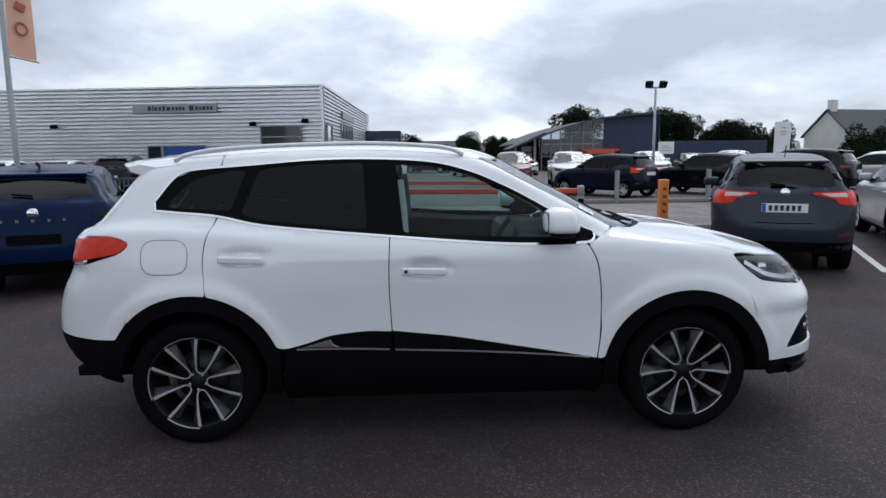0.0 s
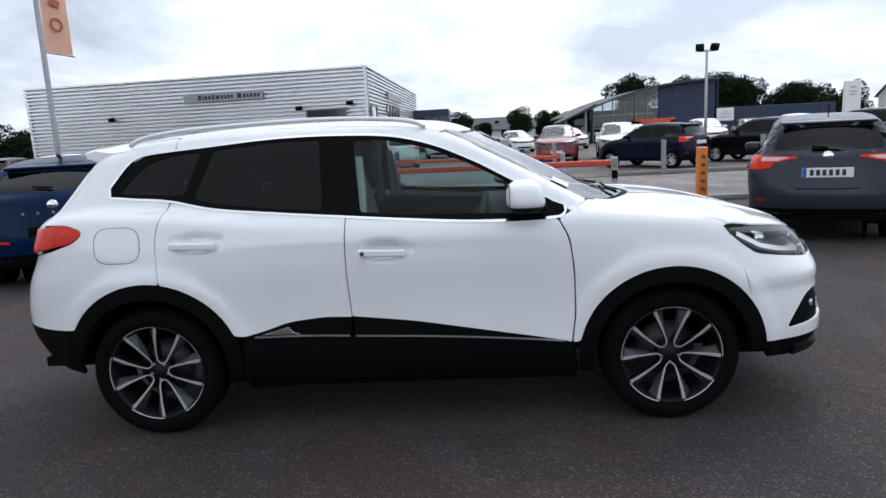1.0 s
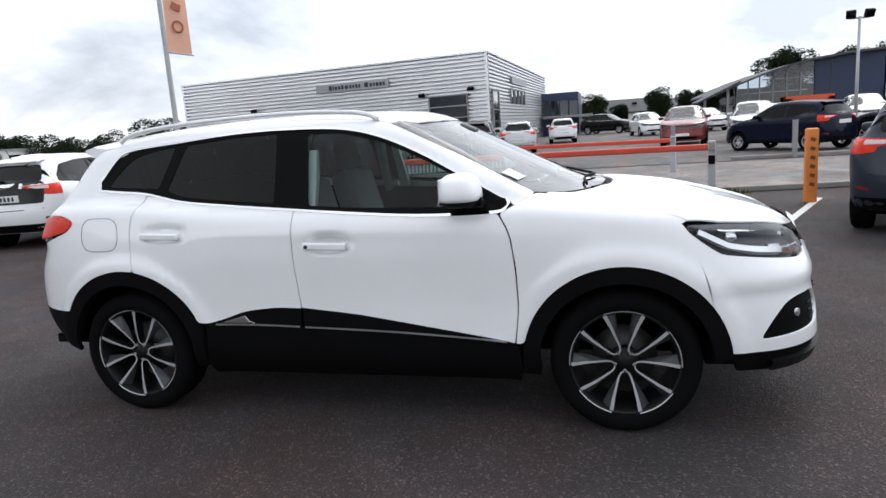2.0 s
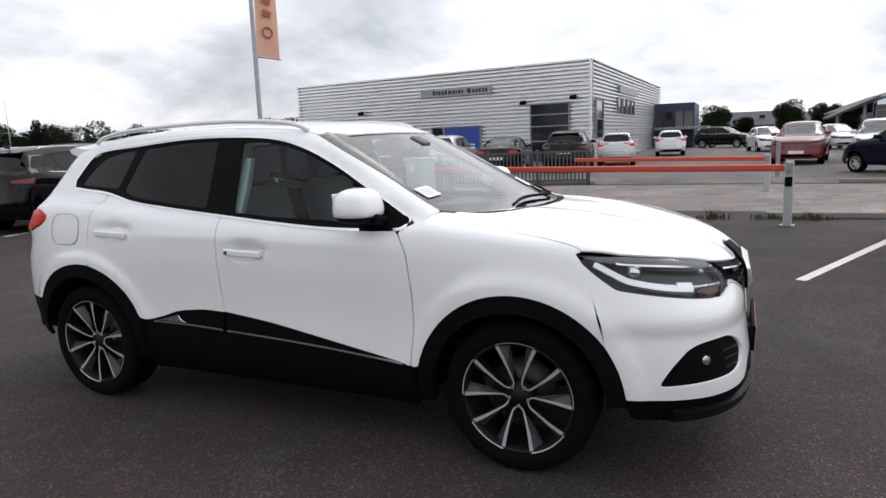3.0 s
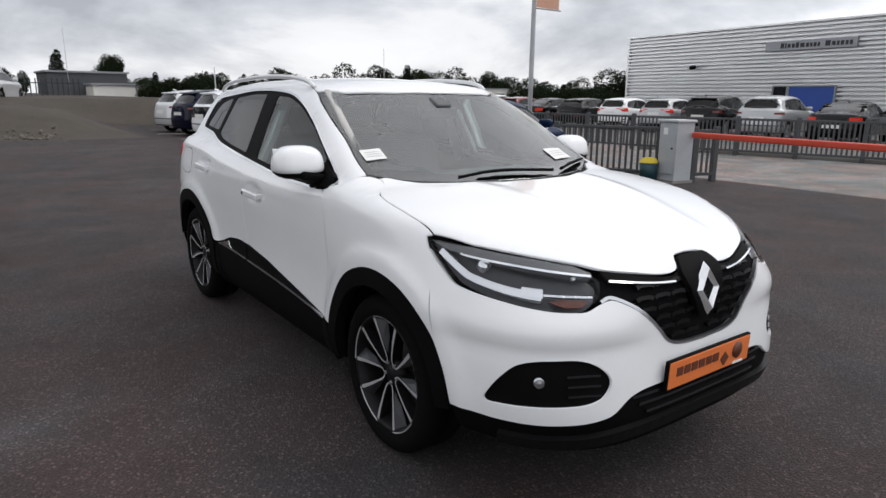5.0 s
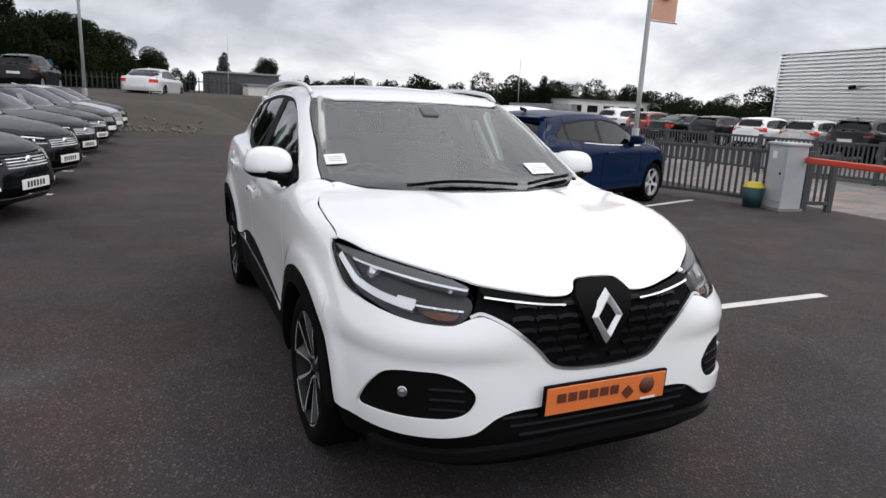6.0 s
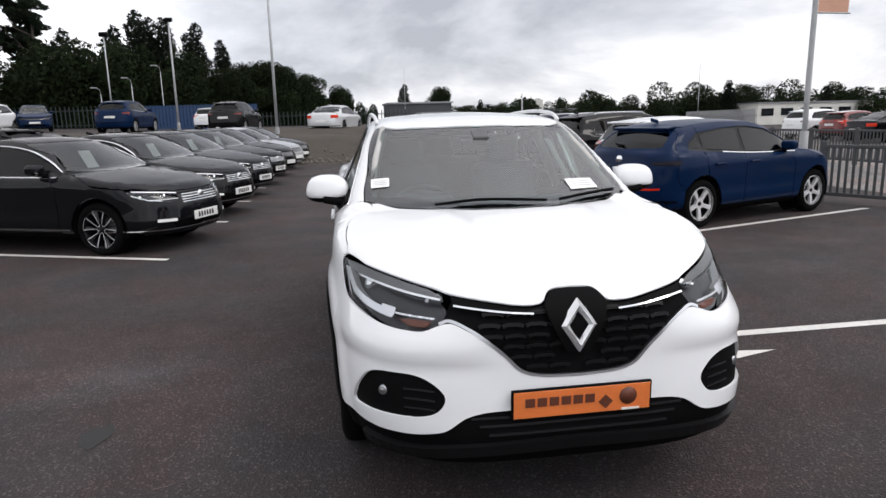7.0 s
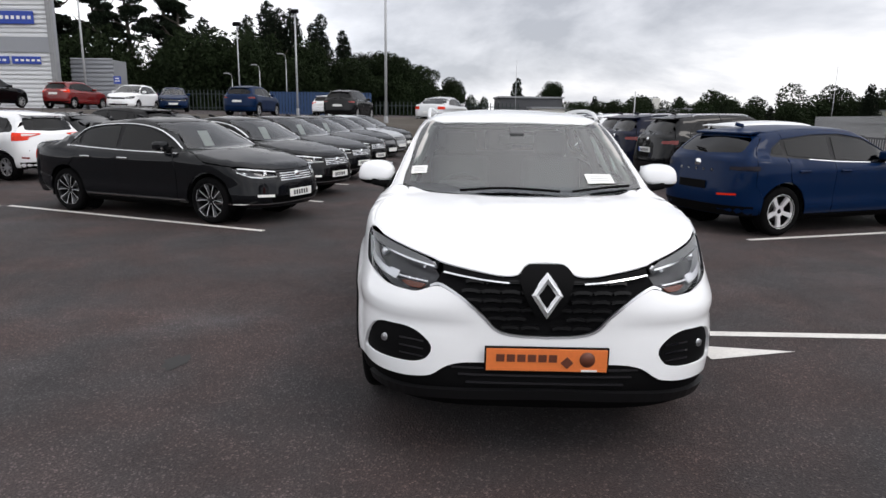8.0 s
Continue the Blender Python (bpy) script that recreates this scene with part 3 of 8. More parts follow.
KERB = material("concrete_kerb", (0.24, 0.23, 0.215), 0.85, vary=0.2, scale=3, fine=60, bump=0.3)
kerb((-5.4, 8.75), (-3.7, 8.80))
kerb((2.6, 8.35), (9.5, 8.75))
kerb((-9.0, 14.2), (-1.7, 15.9))
kerb((4.5, 15.9), (30, 16.2))

# ---- the white crossover ----
WHEEL_MESH = {}


def wheel(parent, hub, side, radius=0.343, rim=0.250, width=0.225, spokes=10, bright=None, seg=40, spin=0):
    """A wheel under a car: tyre, rim, spokes, cap and disc. side: -1 for the right wheels."""
    bright = bright or WHEEL_FACE
    m = pose(*hub) if side < 0 else pose(*hub, 0, 0, 180)
    w = thing("wheel", m, "black tyre on a dark alloy wheel with bright spokes", "")
    del w["label"]
    w.parent = parent
    o, i, r = -width / 2, width / 2, radius
    part("tyre", lathe([(rim - 0.004, o + 0.016), (rim + 0.012, o + 0.004), (rim + (r - rim) * 0.45, o - 0.006), (r - 0.022, o + 0.004), (r - 0.006, o + 0.022), (r, o + 0.045), (r, -0.012), (r - 0.008, -0.01), (r - 0.008, 0.01), (r, 0.012), (r, i - 0.045), (r - 0.02, i - 0.004), (rim, i - 0.01)], seg), RUBBER, w)
    part("rim", lathe([(rim - 0.002, o + 0.020), (rim + 0.004, o + 0.010), (rim - 0.004, o + 0.008), (rim - 0.012, o + 0.016), (rim - 0.018, o + 0.06), (rim - 0.035, 0.02), (rim - 0.03, i - 0.02)], seg), DARK_METAL, w)
    spokes == 10 or part("rim_lip", lathe([(rim + 0.004, o + 0.010), (rim + 0.002, o + 0.006), (rim - 0.001, o + 0.006), (rim - 0.003, o + 0.012)], seg), bright, w)
    part("brake_disc", lathe([(0.03, 0.02), (0.15, 0.02), (0.15, 0.035), (0.03, 0.035)], 24), DISC_GREY, w)
    if spokes == 10:     # five bright forks; the open fans between them have dark inner slopes and a bright outer arc
        k0 = rim / 0.25
        path = [(0.246, -15.4, 0.0090), (0.18, -17.2, 0.0070), (0.115, -19.0, 0.0050), (0.075, -20.5, 0.0040), (0.058, -17.5, 0.0036), (0.050, -7, 0.0036), (0.049, 0, 0.0036)]
        path = path + [(r0, -a, q) for r0, a, q in path[-2::-1]]
        face_y = lambda r0: o + float(np.interp(r0, [0.05, 0.115, 0.18, 0.246], [0.036, 0.026, 0.018, 0.011]))
        if ("fork", rim) not in WHEEL_MESH:
            flat = np.array([(r0 * k0 * math.cos(radians(a)), r0 * k0 * math.sin(radians(a))) for r0, a, q in path])
            t = np.gradient(flat, axis=0)
            t /= np.linalg.norm(t, axis=1)[:, None]
            rows = []
            for (r0, a, q), (x, z), (tx, tz) in zip(path, flat, t):
                y = face_y(r0)
                rows.append([(x - tz * e * q * k0, y + d, z + tx * e * q * k0) for e, d in ((-1, 0.0), (1, 0.0), (0.8, 0.05), (-0.8, 0.05))])
            me = mesh_of("spoke", ([p for r4 in rows for p in r4], [(4 * i + j, 4 * i + (j + 1) % 4, 4 * i + 4 + (j + 1) % 4, 4 * i + 4 + j) for i in range(len(rows) - 1) for j in range(4)]))
            me.materials.append(bright)
            me.materials.append(DARK_METAL)
            for i, f in enumerate(me.polygons):
                f.material_index = 0 if i % 4 == 0 else 1
            WHEEL_MESH["fork", rim] = me
            v, f = [], []
            for sg in (-1, 1):
                b0 = len(v)
                for r0, a0, a1, deep in ((0.085, 21.5, 23.0, 0.012), (0.15, 20.6, 26.5, 0.030), (0.244, 17.6, 27.0, 0.040)):
                    for a, d in ((a0, 0.002), (a1, deep)):
                        v.append((r0 * k0 * math.cos(radians(sg * a)), face_y(r0) + d, r0 * k0 * math.sin(radians(sg * a))))
                f += [(b0, b0 + 1, b0 + 3, b0 + 2), (b0 + 2, b0 + 3, b0 + 5, b0 + 4)]
            WHEEL_MESH["slope", rim] = mesh_of("spoke_slope", (v, f))
            ring = [(r0 * k0 * math.cos(radians(a)), o + d, r0 * k0 * math.sin(radians(a))) for a in np.linspace(15, 57, 13) for r0, d in ((0.2455, 0.009), (0.2515, 0.006))]
            WHEEL_MESH["arc", rim] = mesh_of("rim_lip", (ring, [(2 * i, 2 * i + 1, 2 * i + 3, 2 * i + 2) for i in range(12)]))
        for k in range(5):
            turn = pose(0, 0, 0, 0, -(126 + 72 * k + spin), 0)
            fork = part("spoke", WHEEL_MESH["fork", rim], bright, w, m=turn)
            part("spoke_slope", WHEEL_MESH["slope", rim], SLOPE_GREY, fork)
            part("rim_lip", WHEEL_MESH["arc", rim], bright, w, m=turn)
    else:                # one cast face with its openings
        key = ("face", rim, spokes)
        if key not in WHEEL_MESH:
            holes = []
            for k in range(abs(spokes)):
                at = lambda f: 72 * (k + f)
                holes.append(np.array(arc(0, 0, rim - 0.018, at(0.24 if spokes > 0 else 0.12), at(0.76 if spokes > 0 else 0.88), 6) + arc(0, 0, 0.075, at(0.74), at(0.26), 3)))
                spokes < 0 or holes.append(np.array(arc(0, 0, rim - 0.018, at(-0.165), at(0.165), 4) + arc(0, 0, 0.105, at(0.08), at(-0.08), 2)))
            vs, fs = fill([np.array(arc(0, 0, rim - 0.004, 0, 348, 29))] + holes, 0.08)
            d = [(x, o + 0.016 + 0.030 * (1 - min(math.hypot(x, z) / rim, 1)), z) for x, z in vs]
            n = len(d)
            d += [(x, y + 0.035, z) for x, y, z in d]
            rim_e = {}
            for f in fs.tolist():
                for e in ((f[0], f[1]), (f[1], f[2]), (f[2], f[0])):
                    rim_e[e] = 1
            faces = [tuple(f) for f in fs.tolist()] + [(e[0], e[1], e[1] + n, e[0] + n) for e in rim_e if (e[1], e[0]) not in rim_e]
            WHEEL_MESH[key] = mesh_of("wheel_face", (d, faces))
        part("wheel_face", WHEEL_MESH[key], bright, w, m=pose(0, 0, 0, 0, 18, 0))
    part("hub", lathe([(0.0, o + 0.036), (0.030, o + 0.036), (0.034, o + 0.042), (0.062, o + 0.046), (0.066, o + 0.08)], 20), DARK_METAL, w)
    for k in range(5 if spokes == 10 else 0):
        a = radians(54 + 72 * k)
        part("wheel_bolt", lathe([(0.0, 0), (0.008, 0.0), (0.009, 0.02)], 8, pose(0.046 * math.cos(a), o + 0.036, 0.046 * math.sin(a))), GALV, w)
    return w


def both(name, data, mat, car, label=""):
    """A part on the right side and its mirror image on the left."""
    return part(name, data, mat, car, label), part(name, mirrored(data), mat, car, label)


def seat(parent, x, y, wide=0.50, cloth=None):
    cloth = cloth or SEAT_CLOTH
    s = part("seat", block(0.52, wide, 0.16, pose(x, y, 0.62, 0, -6, 0), 0.05, 3), cloth, parent)
    part("backrest", block(0.15, wide * 0.96, 0.62, pose(x - 0.28, y, 0.93, 0, -14, 0), 0.06, 3), cloth, parent)
    n = max(1, round(wide / 0.5))
    for k in range(n):
        part("headrest", block(0.10, 0.26, 0.19, pose(x - 0.37, y + (k - (n - 1) / 2) * 0.46, 1.33, 0, -10, 0), 0.04, 3), cloth, parent)
    return s


def hero_car():
    B = HERO
    car = thing("car", pose(0, 0, 0), "white compact crossover car with black cladding and dark alloy wheels", "car")
    R = 0.465
    fa, ra = (1.323, 0.345), (-1.315, 0.36)
    belt_f = [(0.60, 1.058), (0.35, 1.062), (0.05, 1.082), (-0.2765, 1.108, 0.006)]
    belt_r = [(-0.2795, 1.110, 0.006), (-0.66, 1.142), (-0.96, 1.172), (-1.19, 1.218)]
    clad_f, clad_r = [(-0.265, 0.605), (0.04, 0.575), (0.5, 0.495), (0.82, 0.443)], [(-0.83, 0.525), (-0.74, 0.545), (-0.60, 0.592), (-0.41, 0.612), (-0.278, 0.606)]
    both("front_door", sheet(B, fillet([(0.825, 0.44, 0.01), (0.845, 0.60), (0.842, 0.80), (0.82, 0.97), (0.77, 1.062, 0.02)] + belt_f + [(-0.2862, 0.87, 0.2), (-0.2735, 0.61, 0.01)] + clad_f[1:-1], 0.08), "side", step=0.035, gap=0.0015), WHITE_PAINT, car)
    both("rear_door", sheet(B, fillet(belt_r[:-1] + [(-1.195, 1.216, 0.01), (-1.235, 1.09), (-1.245, 1.0), (-1.238, 0.88, 0.02)] + [p for p in arc(*ra, R, 79.7, 22) if p[1] > 0.53] + clad_r + [(-0.2765, 0.612, 0.01), (-0.2892, 0.87, 0.2)], 0.05), "side", step=0.035, gap=0.0015), WHITE_PAINT, car)
    hood_edge = [(0.975, 1.125), (1.05, 1.100), (1.13, 1.084), (1.25, 1.068), (1.40, 1.048), (1.52, 1.024), (1.575, 1.005), (1.60, 0.990)]
    both("front_wing", sheet(B, fillet([(0.830, 0.44, 0.01), (0.850, 0.60), (0.847, 0.80), (0.825, 0.97), (0.776, 1.062, 0.02), (0.85, 1.095, 0.03), (0.93, 1.135, 0.02)] + hood_edge + [(1.575, 0.984, 0.004), (1.604, 0.945, 0.01), (1.655, 0.80), (1.70, 0.63, 0.01)] + arc(*fa, R, 36, 168, 22), 0.04), "side", step=0.028, gap=0.0007), WHITE_PAINT, car)
    tail_lamp = [(-1.985, 1.104, 0.01), (-1.72, 1.135, 0.06), (-1.615, 1.098, 0.05), (-1.67, 1.045, 0.08), (-1.975, 0.985, 0.01)]
    both("quarter_panel", sheet(B, fillet([(-1.20, 1.222, 0.01), (-1.40, 1.238), (-1.535, 1.25, 0.05), (-1.545, 1.30, 0.05), (-1.44, 1.43), (-1.34, 1.468, 0.05), (-1.20, 1.485, 0.01), (-1.20, 1.545, 0.01), (-1.5, 1.52), (-1.62, 1.492, 0.01), (-1.69, 1.34, 0.1), (-1.80, 1.20, 0.05), (-1.90, 1.128, 0.01)] + tail_lamp[1:4] + [(-1.87, 0.985, 0.01), (-1.825, 0.94), (-1.79, 0.85), (-1.73, 0.765), (-1.665, 0.71, 0.01)] + arc(*ra, R, 137, 80, 12) + [(-1.2485, 1.0), (-1.2385, 1.09)], 0.05), "side", step=0.028, gap=0.0015), WHITE_PAINT, car)
    both("tail_lamp", sheet(B, fillet(tail_lamp), "side", step=0.03, lift=0.006), RED_LENS, car, "red tail lamp")
    both("fuel_flap", sheet(B, fillet([(-1.555, 1.108), (-1.325, 1.108), (-1.325, 0.938), (-1.555, 0.938)], 0.075, 6), "side", step=0.04, lift=0.0025, lip=0.004), WHITE_PAINT, car)
    flap_ring = fillet([(-1.559, 1.112), (-1.321, 1.112), (-1.321, 0.934), (-1.559, 0.934)], 0.077, 6)
    flap_gap = ribbon(B, flap_ring + flap_ring[:1], "side", -1, 0.0022, 0.0012, 0.002)
    part("flap_gap", flap_gap, DARK_GAP, car)
    # the roof, and the side frame from windscreen pillar to rear
    chrome_top = [(-1.34, 1.470), (-1.05, 1.492), (-0.68, 1.518), (-0.36, 1.520), (-0.06, 1.502), (0.16, 1.450), (0.37, 1.360), (0.55, 1.262), (0.70, 1.180), (0.80, 1.122)]
    pillar = [(0.20, 1.512), (0.45, 1.392), (0.66, 1.285), (0.82, 1.195), (0.925, 1.140)]
    roof_line = [(-1.20, 1.548), (-0.85, 1.563), (-0.5, 1.568), (-0.15, 1.555), (0.08, 1.535)]
    both("roof_side", sheet(B, fillet([(-1.19, 1.482, 0.01)] + chrome_top[1:] + [(0.845, 1.092, 0.01), (0.925, 1.135, 0.01)] + pillar[::-1] + roof_line[::-1], 0.1), "side", step=0.035, gap=0.001), WHITE_PAINT, car)
    edge = [(q[0], q[1]) for q in B.lay(smooth_line([(-1.62, 1.494), (-1.5, 1.525)] + roof_line + [(0.20, 1.512)]), "side")[0]]
    part("roof", sheet(B, edge + [(0.30, -0.50), (0.355, -0.25), (0.37, 0), (0.355, 0.25), (0.30, 0.50)] + [(x, -y) for x, y in edge[::-1]], "top", step=0.06, gap=0.001), WHITE_PAINT, car)
    side = [(q[0], q[1]) for q in B.lay(smooth_line(pillar), "side")[0]]
    glass_edge = side + [(1.06, -0.57), (1.17, -0.38), (1.235, -0.2), (1.255, 0)]
    ring = glass_edge + [(x, -y) for x, y in glass_edge[-2::-1]] + [(0.325, 0.50), (0.375, 0.25), (0.39, 0), (0.375, -0.25), (0.325, -0.50)]
    part("windscreen", sheet(B, ring, "top", step=0.06, gap=0.004, lip=0.004, lift=-0.003), SCREEN_GLASS, car)
    inner = shrink(tidy(ring, 0.06), 0.045)
    inner[:, 0] -= 0.065 * np.clip((inner[:, 0] - 0.90) / 0.15, 0, 1)       # a deeper black band along the foot
    part("windscreen_border", sheet(B, ring, "top", holes=[inner], step=0.05, gap=0.004, lip=0, lift=-0.006), GLOSS_BLACK, car)
    # bonnet: its side edge follows the wing, its front edge the lamps and the grille
    line = [(q[0], q[1]) for q in B.lay(smooth_line(hood_edge), "side")[0]]
    front = [(-0.77, 0.972), (-0.64, 0.947), (-0.52, 0.922), (-0.46, 0.905), (-0.33, 0.885), (-0.20, 0.868), (-0.125, 0.874), (-0.083, 0.912), (0.0, 0.919)]
    front = smooth_line(front, 4)
    nose_pts = B.cast(np.array([[3.0, y, z] for y, z in front]), np.array([[-1.0, 0, 0]] * len(front)), 2.4, 200)[0]
    line += [(q[0], q[1]) for q in nose_pts]
    back = [(0.985, -0.66), (1.10, -0.56), (1.21, -0.38), (1.275, -0.2), (1.295, 0)]
    hood = line + [(x, -y) for x, y in line[-2::-1]] + [(x, -y) for x, y in back[:-1]] + back[::-1]
    part("bonnet", sheet(B, hood, "top", step=0.05, gap=0.003), WHITE_PAINT, car)
    cowl = back + [(x, -y) for x, y in back[-2::-1]] + [(x, -y) for x, y in glass_edge[-5:-1]] + glass_edge[:-6:-1]
    part("cowl", sheet(B, cowl, "top", step=0.05, gap=0.0, lift=-0.012), BLACK_TRIM, car)
    # the front: bumper, lamps, grille
    N = B.round_nose
    lamp = [("s", 1.578, 0.983), (-0.77, 0.971), (-0.64, 0.946), (-0.52, 0.921), (-0.474, 0.875), (-0.510, 0.818), (-0.575, 0.788), (-0.67, 0.790), (-0.735, 0.800), (-0.81, 0.822), ("s", 1.745, 0.843), ("s", 1.665, 0.90), ("s", 1.61, 0.945)]
    lamp_nose = fillet(N(lamp), 0.05)
    grille_low = [(-0.515, 0.808), (-0.47, 0.818), (-0.39, 0.780), (-0.325, 0.73), (-0.27, 0.68), (-0.22, 0.63), (-0.14, 0.607), (0, 0.60)]
    low = [("s", 1.785, 0.398), ("s", 1.93, 0.392), (-0.73, 0.395), (-0.60, 0.402), (-0.51, 0.416), (-0.435, 0.470), (-0.37, 0.486), (-0.27, 0.490), (0, 0.492)]
    arch_pts = [("s", *p) for p in arc(*fa, R, 36, 8, 8)]
    right = N([("s", 1.60, 0.945), ("s", 1.655, 0.80), ("s", 1.70, 0.63)] + arch_pts + low)
    inner_edge = N([("s", 1.606, 0.942), ("s", 1.660, 0.896), ("s", 1.740, 0.839), (-0.81, 0.818), (-0.735, 0.796), (-0.67, 0.786), (-0.575, 0.783)] + grille_low)
    fog = fillet(N([("s", 1.90, 0.446), ("s", 1.955, 0.535), (-0.785, 0.605), (-0.735, 0.624), (-0.62, 0.628), (-0.555, 0.604), (-0.495, 0.545), (-0.535, 0.484), (-0.60, 0.466), (-0.70, 0.462)]), 0.035)
    flip = lambda pts: [(-a, z) for a, z in pts[::-1]]
    outer = right[:-1] + flip(right) + [(-a, z) for a, z in inner_edge] + inner_edge[::-1][1:]
    part("front_bumper", sheet(B, fillet(outer, 0.02, 2), "nose", holes=[fog, flip(fog)], step=0.035, gap=0.0006, lip=0.03), WHITE_PAINT, car)
    hood_low = N([(-0.475, 0.872)] + [(y, z - 0.006) for y, z in front if y > -0.461])
    grille_edge = [hood_low[0]] + hood_low[1:] + flip(hood_low)[1:] + [(-a, z) for a, z in N(grille_low[:-1])] + N(grille_low)[::-1]
    part("grille", sheet(B, fillet(grille_edge, 0.015, 2), "nose", step=0.05, gap=0.001, lift=-0.022, lip=0), DARK_GAP, car)
    # lamps: a dark tray, the bright hook of the running light, a fin, lenses and the clear cover
    N2 = lambda pts: smooth_line(N(pts), 5)
    hook = N2([("s", 1.650, 0.945), ("s", 1.755, 0.888), (-0.815, 0.872), (-0.774, 0.851), (-0.721, 0.838), (-0.680, 0.832)])
    hook_end = N([(-0.722, 0.846), (-0.700, 0.843), (-0.672, 0.840)])
    hook_line = N2([(-0.672, 0.837), (-0.608, 0.834), (-0.531, 0.830)])
    fin = N2([("s", 1.73, 0.944), (-0.80, 0.938), (-0.708, 0.921), (-0.625, 0.907), (-0.554, 0.897), (-0.499, 0.890)])
    brow = fillet(N([("s", 1.605, 0.974), (-0.77, 0.966), (-0.64, 0.941), (-0.535, 0.919), (-0.488, 0.897), (-0.554, 0.902), (-0.625, 0.912), (-0.708, 0.926), (-0.80, 0.943), ("s", 1.67, 0.952)]), 0.008, 2)
    amber = fillet(N([(-0.672, 0.822), (-0.624, 0.829), (-0.540, 0.824), (-0.569, 0.802), (-0.631, 0.803)]), 0.01)
    for s in (1, -1):
        turn = (lambda pts: pts) if s == 1 else (lambda pts: [(-a, z) for a, z in pts])
        lamp_part = part("headlamp", sheet(B, turn(lamp_nose), "nose", step=0.03, gap=0.003, lip=0.02, lift=0.0), LENS, car, "clear headlamp cover over a dark tray")
        part("lamp_tray", sheet(B, turn(lamp_nose), "nose", step=0.04, gap=0.004, lip=0, lift=-0.05), LAMP_TRAY, lamp_part)
        part("running_light", ribbon(B, turn(hook), "nose", -s, 0.024, -0.012, 0.03), LAMP_WHITE, lamp_part, "white running light")
        part("running_light", ribbon(B, turn(hook_end), "nose", -s, 0.027, -0.010, 0.03), LAMP_WHITE, lamp_part, "white end of the running light")
        part("lamp_line", ribbon(B, turn(hook_line), "nose", -s, 0.006, -0.010, 0.02), LAMP_WHITE, lamp_part)
        part("lamp_fin", ribbon(B, turn(fin), "nose", -s, 0.007, -0.004, 0.03), CHROME, lamp_part)
        part("lamp_brow", sheet(B, turn(brow), "nose", step=0.04, gap=0.0, lip=0.03, lift=-0.006), BROW_GREY, lamp_part)
        part("turn_signal", sheet(B, turn(amber), "nose", step=0.03, lift=-0.02), AMBER_LENS, lamp_part, "amber turn signal")
        for y, z, r in ((-0.775, 0.896, 0.027), (-0.625, 0.893, 0.010), (-0.56, 0.872, 0.013), (-0.522, 0.880, 0.017)):
            q = B.lay(turn(N([(y, z)])), "nose")[0][0]
            a = math.degrees(math.atan2(q[1], 1.2))
            part("lamp_lens", lathe([(0.0, -0.012), (r * 0.7, -0.006), (r, 0.01), (r * 1.1, 0.012), (r * 1.1, 0.03)], 16, pose(q[0] - 0.035, q[1] * 0.97, q[2], 0, 0, 90 + a)), CHROME, lamp_part)
        # fog lamp pocket
        pocket = part("fog_lamp_pocket", sheet(B, turn(fog), "nose", step=0.04, gap=-0.004, lip=0, lift=-0.014), BLACK_TRIM, car)
        for k, z in enumerate((0.50, 0.535, 0.57)[:3]):
            part("pocket_rib", ribbon(B, turn(N2([(-0.66, z), (-0.60, z), (-0.545, z - 0.004)])), "nose", -s, 0.008, -0.008, 0.010), GLOSS_BLACK, pocket)
        q = B.lay(turn(N([(-0.735, 0.545)])), "nose")[0][0]
        a = math.degrees(math.atan2(q[1], 1.2))
        part("fog_lamp", lathe([(0.0, 0.002), (0.010, 0.004), (0.014, 0.006), (0.017, 0.004), (0.020, 0.03)], 20, pose(q[0] - 0.003, q[1] - 0.003 * math.sin(radians(a)), q[2], 0, 0, 90 + a)), SATIN_METAL, pocket)
    # grille: staggered dark bars, chrome wings, the emblem and its shield
    rows = [(0.845, 0.06, 0.40), (0.805, 0.03, 0.42), (0.765, 0.07, 0.37), (0.725, 0.03, 0.31), (0.685, 0.05, 0.26), (0.645, 0.03, 0.215)]
    grille = [o for o in car.children if o.name.startswith("grille")][0]
    for r, (z, y0, y1) in enumerate(rows):
        for s in (-1, 1):
            y = y0 + (0.0 if r % 2 else 0.04)
            while y + 0.07 < y1 + 0.02:
                bar = N([(s * y, z - 0.003), (s * (y + 0.02), z + 0.003), (s * (y + 0.062), z + 0.003), (s * (y + 0.080), z - 0.003)])
                part("grille_bar", ribbon(B, bar, "nose", s, 0.014, -0.002, 0.018), SATIN_BLACK, grille)
                y += 0.088
    band = [(y, z - 0.006) for y, z in front if y > -0.461]
    strip_edge = N(band) + flip(N(band))[1:] + N([(-y, z) for y, z in ((-0.455, 0.876), (-0.33, 0.858), (-0.165, 0.844))]) + N([(0.0, 0.85), (-0.165, 0.844), (-0.33, 0.858), (-0.455, 0.876)])
    part("grille_top", sheet(B, strip_edge, "nose", step=0.04, gap=0.0, lip=0.02, lift=-0.002), BLACK_TRIM, car)
    for s in (-1, 1):
        part("chrome_wing", ribbon(B, N2([(s * 0.455, 0.870), (s * 0.30, 0.852), (s * 0.165, 0.841)]), "nose", s, 0.006, 0.004, 0.012), CHROME, car)
        part("grille_frame", ribbon(B, N2([(s * y, z + 0.004) for y, z in [(-p[0], p[1]) for p in grille_low]]), "nose", s, 0.010, 0.002, 0.016), SATIN_METAL, car)
    shield = [(-0.126, 0.868), (-0.085, 0.910), (0.085, 0.910), (0.126, 0.868), (0.104, 0.80), (0.048, 0.692), (-0.048, 0.692), (-0.104, 0.80)]
